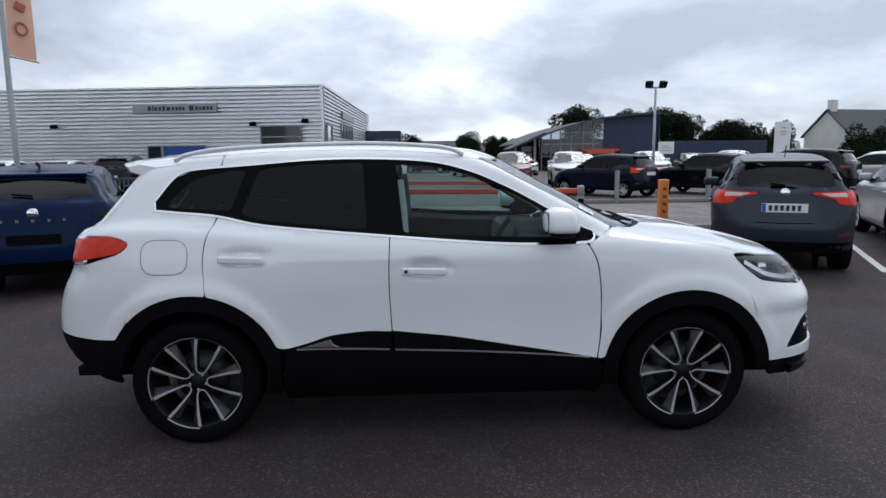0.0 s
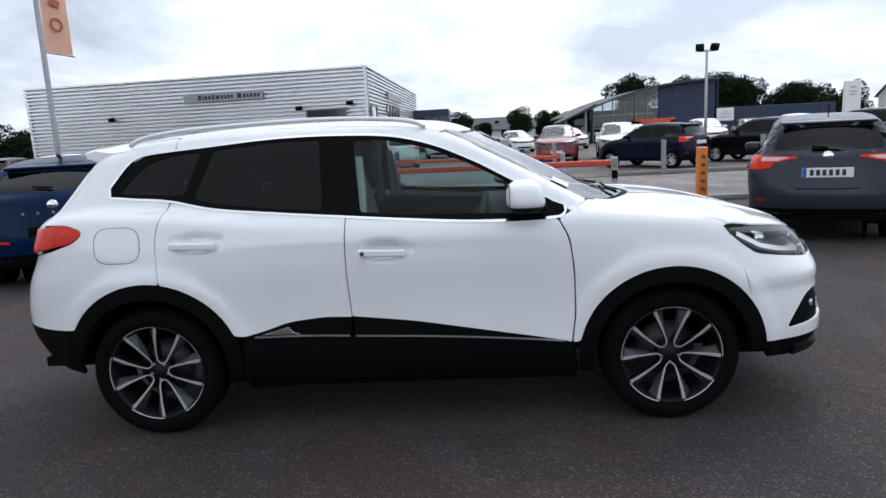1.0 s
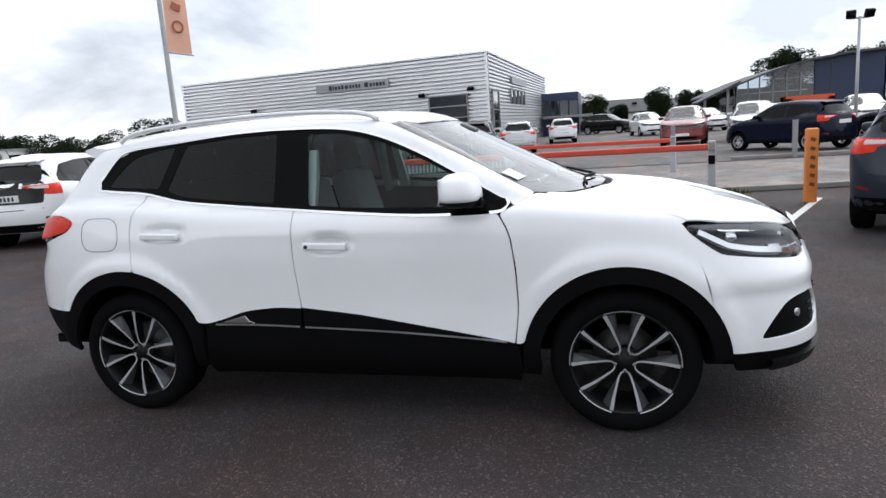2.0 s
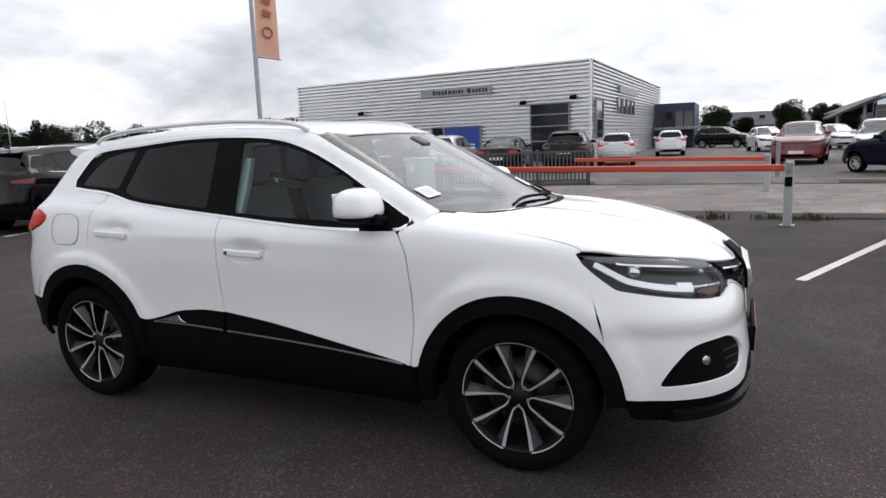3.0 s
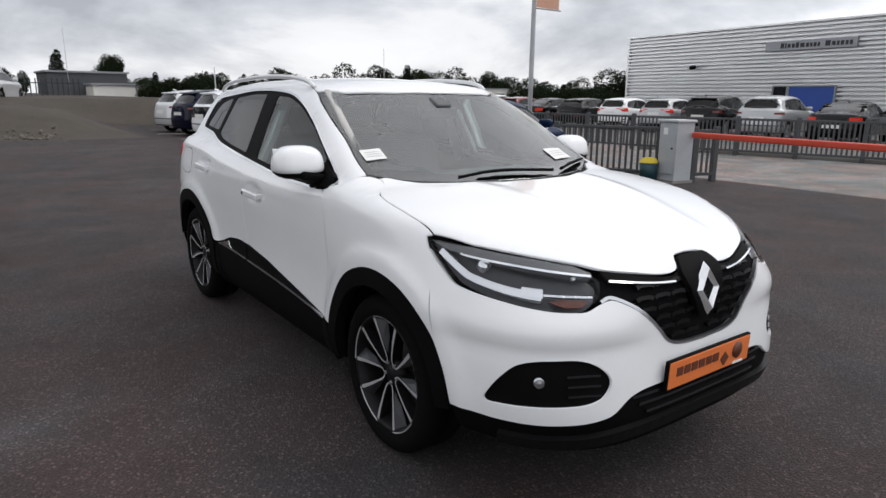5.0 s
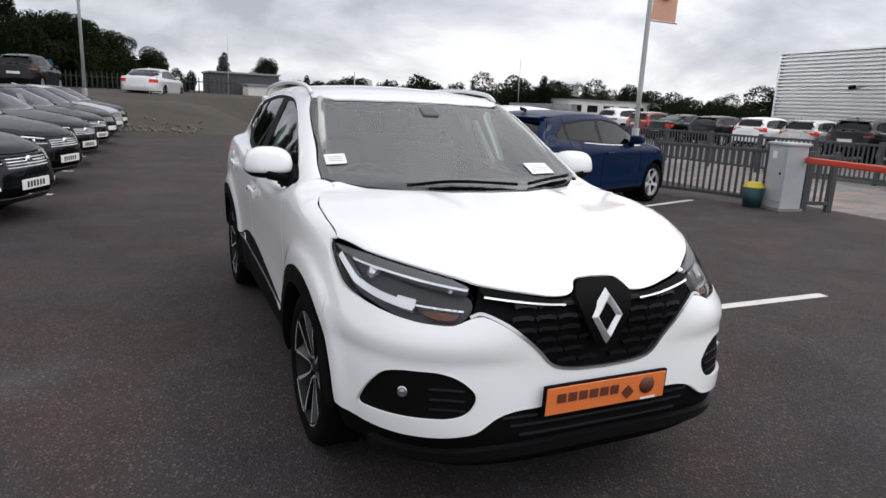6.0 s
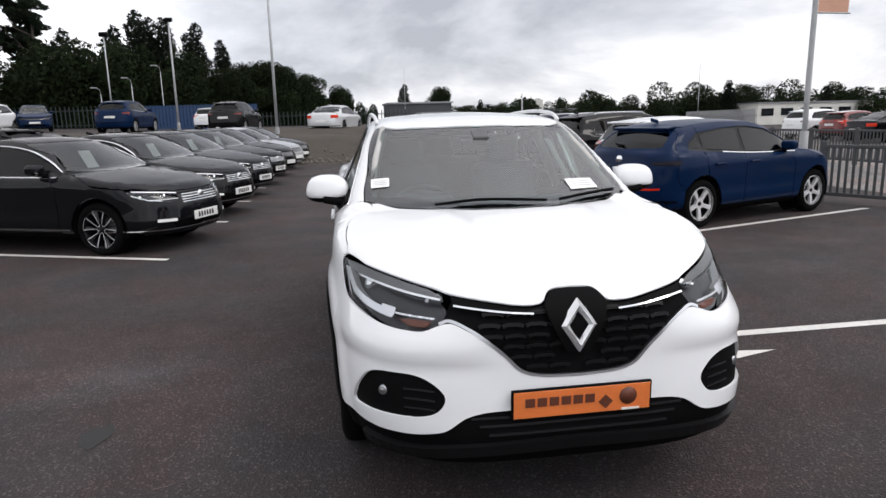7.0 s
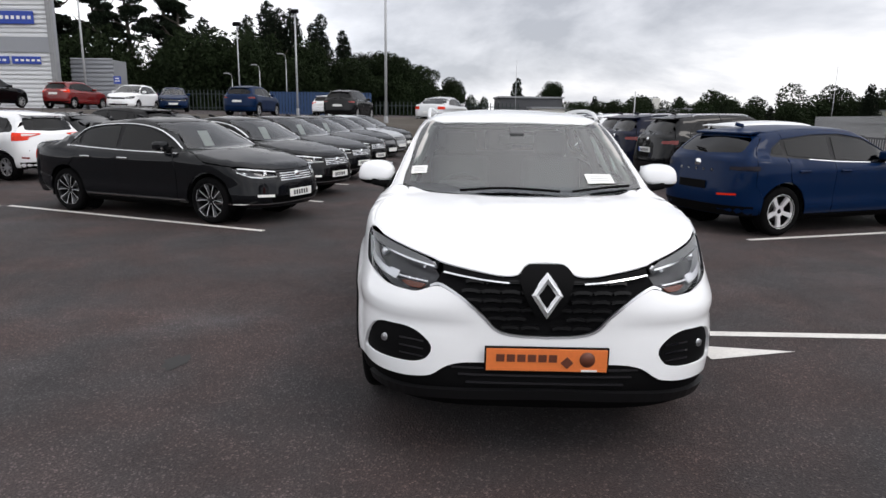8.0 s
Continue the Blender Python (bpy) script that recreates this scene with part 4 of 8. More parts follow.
    part("emblem_shield", sheet(B, fillet(N(shield), 0.02), "nose", step=0.03, lip=0.03, lift=0.012), BLACK_TRIM, car)
    lean = 11
    ring_out, ring_mid, ring_in = [(0, 0.103), (0.080, 0), (0, -0.103), (-0.080, 0)], [(0, 0.076), (0.053, 0), (0, -0.076), (-0.053, 0)], [(0, 0.050), (0.026, 0), (0, -0.050), (-0.026, 0)]
    ev, ef = [], []
    for depth, ring4 in ((0.0, ring_out), (0.024, ring_mid), (0.0, ring_in)):
        ev += [(depth, y, z) for y, z in ring4]
    for k in range(2):
        ef += [(k * 4 + j, k * 4 + (j + 1) % 4, k * 4 + 4 + (j + 1) % 4, k * 4 + 4 + j) for j in range(4)]
    part("emblem", (ev, [f[::-1] for f in ef]), DIAMOND, car, "bright diamond emblem", pose(2.208, 0.0, 0.794, 0, -lean, 0))
    # number plate holder with an orange show plate: its lettering as plain bars
    plate = part("show_plate", block(0.016, 0.545, 0.118, pose(2.252, 0.003, 0.515, 0, 2, 0), 0.004), BLACK_TRIM, car, "orange dealer plate in a black holder")
    part("plate_face", block(0.006, 0.530, 0.104, pose(2.259, 0.003, 0.5155, 0, 2, 0), 0.001, 1), ORANGE, plate)
    for k in range(6):
        part("plate_mark", block(0.003, 0.036, 0.034, pose(2.2635, -0.200 + k * 0.046, 0.524, 0, 2, 0)), PLATE_INK, plate)
    part("plate_mark", block(0.003, 0.040, 0.040, pose(2.2635, 0.092, 0.505, 45, 2, 0)), PLATE_INK, plate)
    part("plate_disc", lathe([(0.0, -0.002), (0.034, -0.002), (0.034, 0.002)], 24, pose(2.2635, 0.18, 0.522, 0, 0, 90)), PLATE_INK, plate)
    part("plate_note", block(0.003, 0.07, 0.008, pose(2.2635, 0.19, 0.470, 0, 2, 0)), PAPER, plate)
    # black lower intake and lip
    bottom = N([(0, 0.262), (-0.45, 0.262), (-0.62, 0.268), (-0.80, 0.285), ("s", 1.80, 0.30)])
    arch_low = N([("s", 1.783, 0.384)])
    intake = N(low)[1:]
    under = arch_low + intake[:-1] + flip(intake) + [(-a, z) for a, z in arch_low] + [(-a, z) for a, z in bottom[::-1]] + bottom[1:]
    part("lower_bumper", sheet(B, fillet(under, 0.02, 2), "nose", step=0.05, gap=0.001, lift=-0.012), BLACK_TRIM, car, "black lower bumper with intake")
    for z in (0.40, 0.435, 0.465):
        part("intake_bar", ribbon(B, N2([(-0.42 + (0.47 - z), z), (-0.2, z), (0, z), (0.2, z), (0.42 - (0.47 - z), z)]), "nose", 1, 0.010, -0.003, 0.02), GLOSS_BLACK, car)
    part("skid_lip", ribbon(B, N2([(-0.80, 0.318), (-0.62, 0.326), (-0.4, 0.340), (0, 0.350), (0.4, 0.340), (0.62, 0.326), (0.80, 0.318)]), "nose", 1, 0.045, 0.010, 0.03), SATIN_BLACK, car, "dark grey skid plate lip")
    # rear: bumper, tailgate, glass, spoiler
    T = lambda pts: B.round_nose(pts, "tail")
    tflip = lambda pts: [(-a, z) for a, z in pts[::-1]]
    seam = T([("s", -1.652, 0.705), ("s", -1.73, 0.765), ("s", -1.79, 0.85), ("s", -1.825, 0.94), ("s", -1.89, 0.978)])
    upper, lower = T([(-0.5, 0.94), (0, 0.93)]), T([("s", -1.712, 0.592), ("s", -1.85, 0.582), (-0.70, 0.588), (-0.4, 0.60), (0, 0.60)])
    corner = T([("s", -1.674, 0.650)])
    half = seam + upper
    part("rear_bumper", sheet(B, half + tflip(half)[1:] + [(-a, z) for a, z in corner + lower] + lower[::-1][1:] + corner, "tail", step=0.05, lip=0.02), WHITE_PAINT, car)
    floor_line = T([("s", -1.71, 0.350), ("s", -1.84, 0.370), ("s", -1.97, 0.425), (-0.6, 0.45), (0, 0.45)])
    part("rear_lower_bumper", sheet(B, lower + tflip(lower)[1:] + [(-a, z) for a, z in floor_line] + floor_line[::-1][1:], "tail", step=0.06, lip=0.02), BLACK_TRIM, car)
    gate_side = T([("s", -1.90, 0.982), ("s", -1.905, 1.122), ("s", -1.80, 1.205), ("s", -1.69, 1.345), ("s", -1.64, 1.455)])
    low_gate = T([(-0.5, 0.945), (0, 0.935)])
    gate_glass = fillet(T([(-0.62, 1.14), (-0.52, 1.40), (0, 1.43), (0.52, 1.40), (0.62, 1.14), (0, 1.12)]), 0.06)
    part("tailgate", sheet(B, low_gate[::-1] + gate_side + T([(0, 1.475)]) + tflip(gate_side) + tflip(low_gate[:1]), "tail", holes=[gate_glass], step=0.05), WHITE_PAINT, car)
    part("rear_glass", sheet(B, gate_glass, "tail", step=0.07, lip=0, lift=-0.004), PRIVACY_GLASS, car)
    ys = [0.60 * t / 10 for t in range(-10, 11)]
    sv = []
    for y in ys:
        tip = -1.90 + 0.52 * y * y
        z0, z1 = (B.lay([(x, y)], "top")[0][0][2] for x in (-1.46, -1.56))
        zt = 1.515 - 0.075 * y * y
        sv += [(-1.46, y, z0 + 0.001), (-1.56, y, z1 + 0.006), (tip + 0.06, y, zt + 0.010), (tip, y, zt - 0.004), (tip + 0.012, y, zt - 0.028), (-1.62, y, zt - 0.055)]
    sf = [(6 * i + j, 6 * i + j + 1, 6 * i + 7 + j, 6 * i + 6 + j) for i in range(20) for j in range(5)] + [tuple(range(6)), tuple(range(125, 119, -1))]
    spoiler = (sv, sf)
    part("spoiler", spoiler, WHITE_PAINT, car)
    # side glass, its black surround and the chrome line round it
    bottom_line = [(0.76, 1.066), (0.60, 1.060), (0.35, 1.064), (0.05, 1.084), (-0.28, 1.111), (-0.66, 1.144), (-0.96, 1.174), (-1.20, 1.222), (-1.40, 1.240), (-1.53, 1.252)]
    top_line = [(-1.540, 1.30), (-1.44, 1.428), (-1.34, 1.466), (-1.05, 1.489), (-0.68, 1.515), (-0.36, 1.517), (-0.06, 1.499), (0.16, 1.447), (0.37, 1.357), (0.55, 1.259), (0.70, 1.177), (0.80, 1.118)]
    opening = fillet([(0.815, 1.085, 0.02)] + bottom_line + top_line, 0.05)
    g_front = fillet([(0.62, 1.092, 0.02), (0.05, 1.112), (-0.205, 1.132, 0.02), (-0.245, 1.490, 0.02), (-0.06, 1.482), (0.15, 1.430), (0.36, 1.340), (0.52, 1.255), (0.64, 1.185, 0.03)], 0.06)
    g_rear = fillet([(-0.40, 1.150, 0.02), (-0.66, 1.170), (-0.96, 1.202, 0.03), (-1.075, 1.235, 0.03), (-0.985, 1.473, 0.02), (-0.68, 1.498), (-0.425, 1.500, 0.02)], 0.05)
    g_quarter = fillet([(-1.13, 1.250, 0.02), (-1.485, 1.272, 0.03), (-1.42, 1.350), (-1.33, 1.425), (-1.17, 1.462), (-1.055, 1.468, 0.02)], 0.05)
    both("window_surround", sheet(B, opening, "side", holes=[g_front, g_rear, g_quarter], step=0.05, gap=0.0, lip=0.006, lift=-0.004), BLACK_TRIM, car)
    both("front_side_window", sheet(B, g_front, "side", step=0.07, gap=0.0, lip=0, lift=-0.007), FRONT_GLASS, car)
    both("rear_side_window", sheet(B, g_rear, "side", step=0.07, gap=0.0, lip=0, lift=-0.007), PRIVACY_GLASS, car)
    both("quarter_window", sheet(B, g_quarter, "side", step=0.07, gap=0.0, lip=0, lift=-0.007), PRIVACY_GLASS, car)
    strip = smooth_line([(0.80, 1.075)] + bottom_line) + smooth_line(top_line + [(0.815, 1.10), (0.80, 1.075)])
    data = ribbon(B, strip, "side", -1, 0.011, 0.004, 0.010)
    part("chrome_strip", data, CHROME, car)
    part("chrome_strip", ([(x, -y, z) for x, y, z in data[0]], [f[::-1] for f in data[1]]), CHROME, car)
    # cladding round the arches and along the sills
    front_arch = arc(*fa, R, 4, 168, 26) + [(0.862, 0.40), (0.865, 0.29)] + [(0.938, 0.285)] + arc(*fa, 0.388, 172, 2, 26)
    rear_arch = arc(*ra, R, 22, 155, 22) + [(-1.715, 0.43)] + arc(*ra, 0.388, 168, 8, 26) + [(-0.93, 0.285), (-0.86, 0.29), (-0.865, 0.50)]
    both("front_arch_cladding", sheet(B, front_arch, "side", step=0.05, gap=0.001, lip=0.05, lift=0.008), BLACK_TRIM, car)
    both("rear_arch_cladding", sheet(B, rear_arch, "side", step=0.05, gap=0.001, lip=0.05, lift=0.008), BLACK_TRIM, car)
    line_low = [(-0.83, 0.515), (-0.60, 0.512), (-0.27, 0.502), (0.2, 0.486), (0.62, 0.455), (0.84, 0.436)]
    both("sill", sheet(B, line_low + [(0.86, 0.30), (0.84, 0.235), (-0.84, 0.235), (-0.86, 0.30)], "side", step=0.06, lip=0.03, lift=0.004), BLACK_TRIM, car)
    both("front_door_cladding", sheet(B, [(-0.268, 0.500), (0.2, 0.490), (0.62, 0.459), (0.82, 0.441)] + clad_f[::-1][1:], "side", step=0.05, lip=0.01, lift=0.006), BLACK_TRIM, car)
    both("rear_door_cladding", sheet(B, [(-0.282, 0.502)] + [(-0.60, 0.515), (-0.80, 0.518)] + clad_r, "side", step=0.05, lip=0.01, lift=0.006), BLACK_TRIM, car)
    for k, (a, b) in enumerate((((-0.78, 0.522), (-0.29, 0.512)), ((-0.26, 0.510), (0.79, 0.447)))):
        pts = [(a[0] + (b[0] - a[0]) * t / 8, a[1] + (b[1] - a[1]) * t / 8 + (0.008 if k else 0.004) * math.sin(math.pi * t / 8)) for t in range(9)]
        data = ribbon(B, pts, "side", -1, 0.008, 0.012, 0.01)
        part("sill_strip", data, SATIN_METAL, car)
        part("sill_strip", ([(x, -y, z) for x, y, z in data[0]], [f[::-1] for f in data[1]]), SATIN_METAL, car)
    both("door_badge", sheet(B, fillet([(-0.76, 0.530), (-0.60, 0.572), (-0.585, 0.545), (-0.54, 0.528)], 0.012), "side", step=0.04, lift=0.010, lip=0.006), CHROME, car, "small bright badge")
    # dark inner skin behind the gaps, wheel wells, underbody
    both("inner_skin", sheet(B, [(-1.95, 0.62), (-1.80, 0.62)] + arc(*ra, R + 0.005, 140, 20) + [(-0.80, 0.30), (0.82, 0.30), (0.82, 0.50)] + arc(*fa, R + 0.005, 160, 40) + [(1.70, 0.70), (1.60, 0.93), (0.90, 1.03), (0.2, 1.045), (-0.8, 1.12), (-1.5, 1.2), (-1.9, 1.15)], "side", step=0.12, lip=0, lift=-0.030), DARK_GAP, car)
    for hx in (1.323, -1.318):
        for s in (-1, 1):
            d = lathe([(0.452, -0.18), (0.452, 0.2), (0.2, 0.24), (0.0, 0.25)], 32, pose(hx, s * 0.70, 0.352, 0, 0, 0 if s < 0 else 180))
            keep = [f for f in d[1] if min(d[0][i][2] for i in f) > 0.42]
            part("wheel_well", trimmed(d[0], keep), DARK_GAP, car)
    part("underbody", join(block(1.62, 1.60, 0.10, pose(0, 0, 0.27)), block(3.3, 0.9, 0.12, pose(0.05, 0, 0.31)), block(0.3, 1.0, 0.10, pose(-1.80, 0, 0.56)), block(0.3, 1.3, 0.10, pose(1.85, 0, 0.31))), DARK_GAP, car)
    part("engine_cover", block(0.75, 1.2, 0.35, pose(1.55, 0, 0.62)), DARK_GAP, car)
    # roof rails
    rail = [(-1.46, 1.515), (-1.40, 1.545), (-1.25, 1.572), (-1.02, 1.588), (-0.68, 1.599), (-0.36, 1.600), (-0.06, 1.584), (0.07, 1.563), (0.13, 1.535)]
    for s in (-1, 1):
        part("roof_rail", tube(smooth_line([(x, s * (0.615 - 0.02 * abs(x + 0.3)), z) for x, z in rail], 4), 0.013, 10), RAIL_METAL, car)
    # door handles in their bowls
    for x0, z0 in ((-0.10, 0.935), (-1.045, 1.008)):
        for s in (-1, 1):
            q = B.lay([(x0 - 0.25, z0)], "side", s)[0][0] * 0.5 + B.lay([(x0 + 0.25, z0)], "side", s)[0][0] * 0.5
            h = part("door_handle", block(0.235, 0.020, 0.036, pose(x0, q[1] + s * 0.016, z0 - 0.002, 0, 2, 0), 0.009, 3), WHITE_PAINT, car)
            for dx, wide in ((-0.085, 0.05), (0.09, 0.04)):
                part("handle_foot", block(wide, 0.034, 0.028, pose(x0 + dx, q[1] - s * 0.002, z0 - 0.002), 0.006), WHITE_PAINT, h)
            bowl = [(x0 + 0.015 + 0.118 * math.cos(t), z0 + 0.002 + 0.046 * math.sin(t)) for t in [k * math.pi / 12 for k in range(24)]]
            part("handle_bowl", sheet(B, bowl, "side", s, step=0.02, lip=0.004, lift=0.0025), WHITE_PAINT, h)
            if x0 > -0.5:
                part("key_cover", lathe([(0, -0.003), (0.010, -0.002), (0.011, 0.003)], 12, pose(x0 - 0.095, q[1] + s * 0.027, z0, 0, 0, 0 if s < 0 else 180)), GLOSS_BLACK, h)
    # mirrors: cap, black lower shell, arm, glass
    for s in (-1, 1):
        def shell(hx, hy, hz, m, n=2.8, low=-2, high=2):
            v, f, a, b = [], [], 14, 20
            sg = lambda c: math.copysign(abs(c) ** (2 / n), c)
            for i in range(a + 1):
                u = -math.pi / 2 + math.pi * i / a
                for j in range(b):
                    w = 2 * math.pi * j / b
                    x, y, z = sg(math.cos(u)) * sg(math.cos(w)), sg(math.cos(u)) * sg(math.sin(w)), sg(math.sin(u))
                    x = x * (1 - 0.30 * max(x, 0) * (0.5 + 0.5 * z)) if x > 0 else x * 0.75
                    y = y * (1.0 - 0.12 * z)
                    v.append(tuple(m @ Vector((hx * x, hy * y, hz * min(max(z, low), high)))))
            for i in range(a):
                for j in range(b):
                    f.append((i * b + j, i * b + (j + 1) % b, (i + 1) * b + (j + 1) % b, (i + 1) * b + j))
            return v, f, None
        mm = pose(0.605, s * 0.930, 1.182, 0, 0, s * 4)
        mirror = part("door_mirror", shell(0.115, 0.120, 0.078, mm, low=-0.62), WHITE_PAINT, car, "white door mirror cap")
        part("mirror_shell", shell(0.113, 0.118, 0.081, mm, high=-0.58), BLACK_TRIM, mirror)
        part("mirror_arm", join(block(0.10, 0.16, 0.045, pose(0.665, s * 0.880, 1.112, s * 12, 0, 0), 0.015), ([(0.60, s * 0.868, 1.065), (0.805, s * 0.842, 1.075), (0.80, s * 0.815, 1.118), (0.66, s * 0.79, 1.175), (0.60, s * 0.80, 1.15)] + [(0.60, s * 0.888, 1.07), (0.81, s * 0.862, 1.078), (0.805, s * 0.835, 1.122), (0.66, s * 0.812, 1.178), (0.60, s * 0.825, 1.155)], [(0, 1, 2, 3, 4), (5, 6, 7, 8, 9)] + [(k, (k + 1) % 5, (k + 1) % 5 + 5, k + 5) for k in range(5)])), BLACK_TRIM, mirror)
        part("mirror_glass", block(0.006, 0.19, 0.115, pose(0.532, s * 0.930, 1.182), 0.002, 1), CHROME, mirror)
    # wipers, windscreen papers
    def on_screen(x, y, up):
        q = B.lay([(x, y)], "top")[0][0]
        return tuple(q + B.normal(np.array([q]))[0] * up)
    for line3 in ([(1.185, 0.20), (1.165, 0.07), (1.142, -0.08), (1.138, -0.22), (1.158, -0.38)], [(1.165, 0.276), (1.075, 0.43), (0.965, 0.65)]):
        part("wiper", tube([on_screen(x, y, 0.014) for x, y in smooth_line(line3, 4)], 0.008, 6), BLACK_TRIM, car)
    for pts in ([(0.765, -0.685), (0.79, -0.585), (0.87, -0.59), (0.845, -0.69)], [(0.915, 0.385), (0.87, 0.555), (0.955, 0.57), (1.01, 0.395)]):
        note = part("windscreen_paper", sheet(B, pts, "top", step=0.05, lip=0, lift=0.003, gap=0), PAPER, car, "white paper notice on the windscreen")
        c = np.mean(np.array(pts), 0)
        for k in (-1, 0, 1):
            rowp = [tuple(c + (np.array(p) - c) * 0.7) for p in pts]
            a, b = np.array(rowp[0]) * (0.5 - 0.28 * k) + np.array(rowp[3]) * (0.5 + 0.28 * k), np.array(rowp[1]) * (0.5 - 0.28 * k) + np.array(rowp[2]) * (0.5 + 0.28 * k)
            part("paper_mark", ribbon(B, [tuple(a + (b - a) * t / 4) for t in range(5)], "top", 1, 0.0035, 0.0045, 0.001), GREY_INK, note)
    for sy in (-1, 1):      # pale trim on the inner face of the pillar behind each front seat
        inner = [B.lay([p], "side")[0][0] for p in ((-0.245, 1.06), (-0.175, 1.06), (-0.185, 1.25), (-0.205, 1.40), (-0.245, 1.40))]
        rim = [(q[0], sy * -(abs(q[1]) - inset), q[2]) for inset in (0.045, 0.075) for q in inner]
        part("pillar_trim", (rim, [(0, 1, 2, 3, 4), (9, 8, 7, 6, 5)] + [(k, k + 5, (k + 1) % 5 + 5, (k + 1) % 5) for k in range(5)]), CABIN_PALE, car, "pale grey pillar trim")
    # cabin
    part("dashboard", join(block(0.62, 1.36, 0.28, pose(0.74, 0, 0.92, 0, 4, 0), 0.06, 3), block(0.30, 1.30, 0.08, pose(1.0, 0, 1.03, 0, 6, 0), 0.03)), CABIN_DARK, car)
    part("instrument_hood", block(0.22, 0.34, 0.10, pose(0.55, -0.36, 1.07), 0.04, 3), CABIN_DARK, car)
    part("steering_wheel", tube([(0.36 + 0.19 * math.sin(a) * 0.42, -0.36 + 0.19 * math.cos(a), 0.98 + 0.19 * math.sin(a) * 0.9) for a in [k * 2 * math.pi / 28 for k in range(28)]], 0.017, 8, True), CABIN_DARK, car)
    part("steering_hub", block(0.05, 0.30, 0.09, pose(0.37, -0.36, 0.97, 0, 25, 0), 0.02), CABIN_DARK, car)
    for y in (-0.37, 0.37):
        seat(car, -0.10, y)
    seat(car, -0.98, 0.0, 1.30)
    part("centre_console", block(0.95, 0.22, 0.30, pose(0.12, 0, 0.62), 0.04), CABIN_DARK, car)
    part("cabin_floor", block(2.9, 1.5, 0.05, pose(-0.55, 0, 0.38)), DARK_GAP, car)
    part("rear_shelf", block(0.55, 1.2, 0.03, pose(-1.6, 0, 1.06)), CABIN_DARK, car)
    ceil_edge = [(0.27, -0.50), (-1.60, -0.50), (-1.60, 0.50), (0.27, 0.50)]
    part("headlining", sheet(B, ceil_edge, "top", step=0.12, lip=0, lift=-0.035), CABIN_LIGHT, car)
    part("rear_view_mirror", join(block(0.03, 0.24, 0.065, pose(0.47, 0.0, 1.40, 0, 15, 0), 0.012), block(0.10, 0.10, 0.05, pose(0.47, 0, 1.445, 0, 25, 0), 0.01)), CABIN_DARK, car)
    for s in (-1, 1):
        part("pillar_trim", tube([(0.92, s * 0.70, 1.10), (0.55, s * 0.64, 1.33), (0.22, s * 0.57, 1.50)], 0.028, 6), CABIN_LIGHT, car)
        part("pillar_trim", tube([(-0.32, s * 0.76, 1.05), (-0.32, s * 0.66, 1.30), (-0.30, s * 0.56, 1.50)], 0.035, 6), CABIN_LIGHT, car)
    return car


hero = hero_car()
for hx in (1.323, -1.323):
    for hs in (-1, 1):
        wheel(hero, (hx, hs * 0.785, 0.343), hs, spin=0 if hx > 0 else 17)

# ---- the other cars: one builder, several forms ----
def form(W, H, h, F, T, belt, hood_z, base, header, gate_top, gate_low, boot=None, arch=0.0):
    """A car's Body from its half width, height, half wheelbase, nose and tail ends, belt height, bonnet's front height,
    windscreen base and header (x), and the rear window's top and foot (x, z)."""
    width = [(0.18, W - 0.11), (0.32, W - 0.03), (0.55, W - 0.018), (0.75, W - 0.004), (0.88, W), (belt + 0.01, W - 0.022), (belt + 0.14, W - 0.06)]
    nose = [(0.18, F - 0.12), (0.30, F - 0.02), (0.50, F), (0.62, F - 0.015), (hood_z - 0.06, F - 0.06), (hood_z + 0.06, F - 0.20), (hood_z + 0.25, F - 0.5)]
    tail = [(0.2, T + 0.10), (0.38, T + 0.02), (0.55, T), (0.75, T + 0.03), (0.95, T + 0.07), (1.15, T + 0.12)]
    rear = [(T - 0.05, boot[0] - 0.09), (T + 0.12, boot[0]), (T + 0.45, boot[1])] if boot else [(T - 0.05, belt + 0.08), (T + 0.5, belt + 0.13)]
    deck = rear + [(-h + 0.45, belt + 0.075), (0, belt + 0.05), (base - 0.35, belt + 0.055), (base, belt + 0.06), (h, hood_z + 0.12 + (belt - hood_z) * 0.45), (F - 0.38, hood_z + 0.085), (F - 0.12, hood_z), (F + 0.05, hood_z - 0.14)]
    roof = [(gate_top[0] - 0.35, gate_top[1] - 0.05), (gate_top[0], gate_top[1] + 0.015), (gate_top[0] + 0.55, H - 0.018), (-0.25, H), (header - 0.1, H - 0.03), (header + 0.3, H - 0.12)]
    slope = (base - header) / (H - 0.05 - (belt + 0.03))
    gate = [(gate_low[1] - 0.15, gate_low[0] - 0.05), (gate_low[1], gate_low[0]), (gate_top[1], gate_top[0]), (gate_top[1] + 0.12, gate_top[0] + 0.10 * abs((gate_top[0] - gate_low[0]) / 0.3))]
    return Body(width, nose, tail, deck, roof, (base, belt + 0.03, slope, 0.30), gate, (W - 0.04, belt - 0.03, 0.46, -0.2, 0.03), (h, -h), corner=(h - 0.05, -h - 0.05),
                nose_n=((0.4, 3.0), (hood_z, 2.5)), tail_n=3.2, flare=0.015)


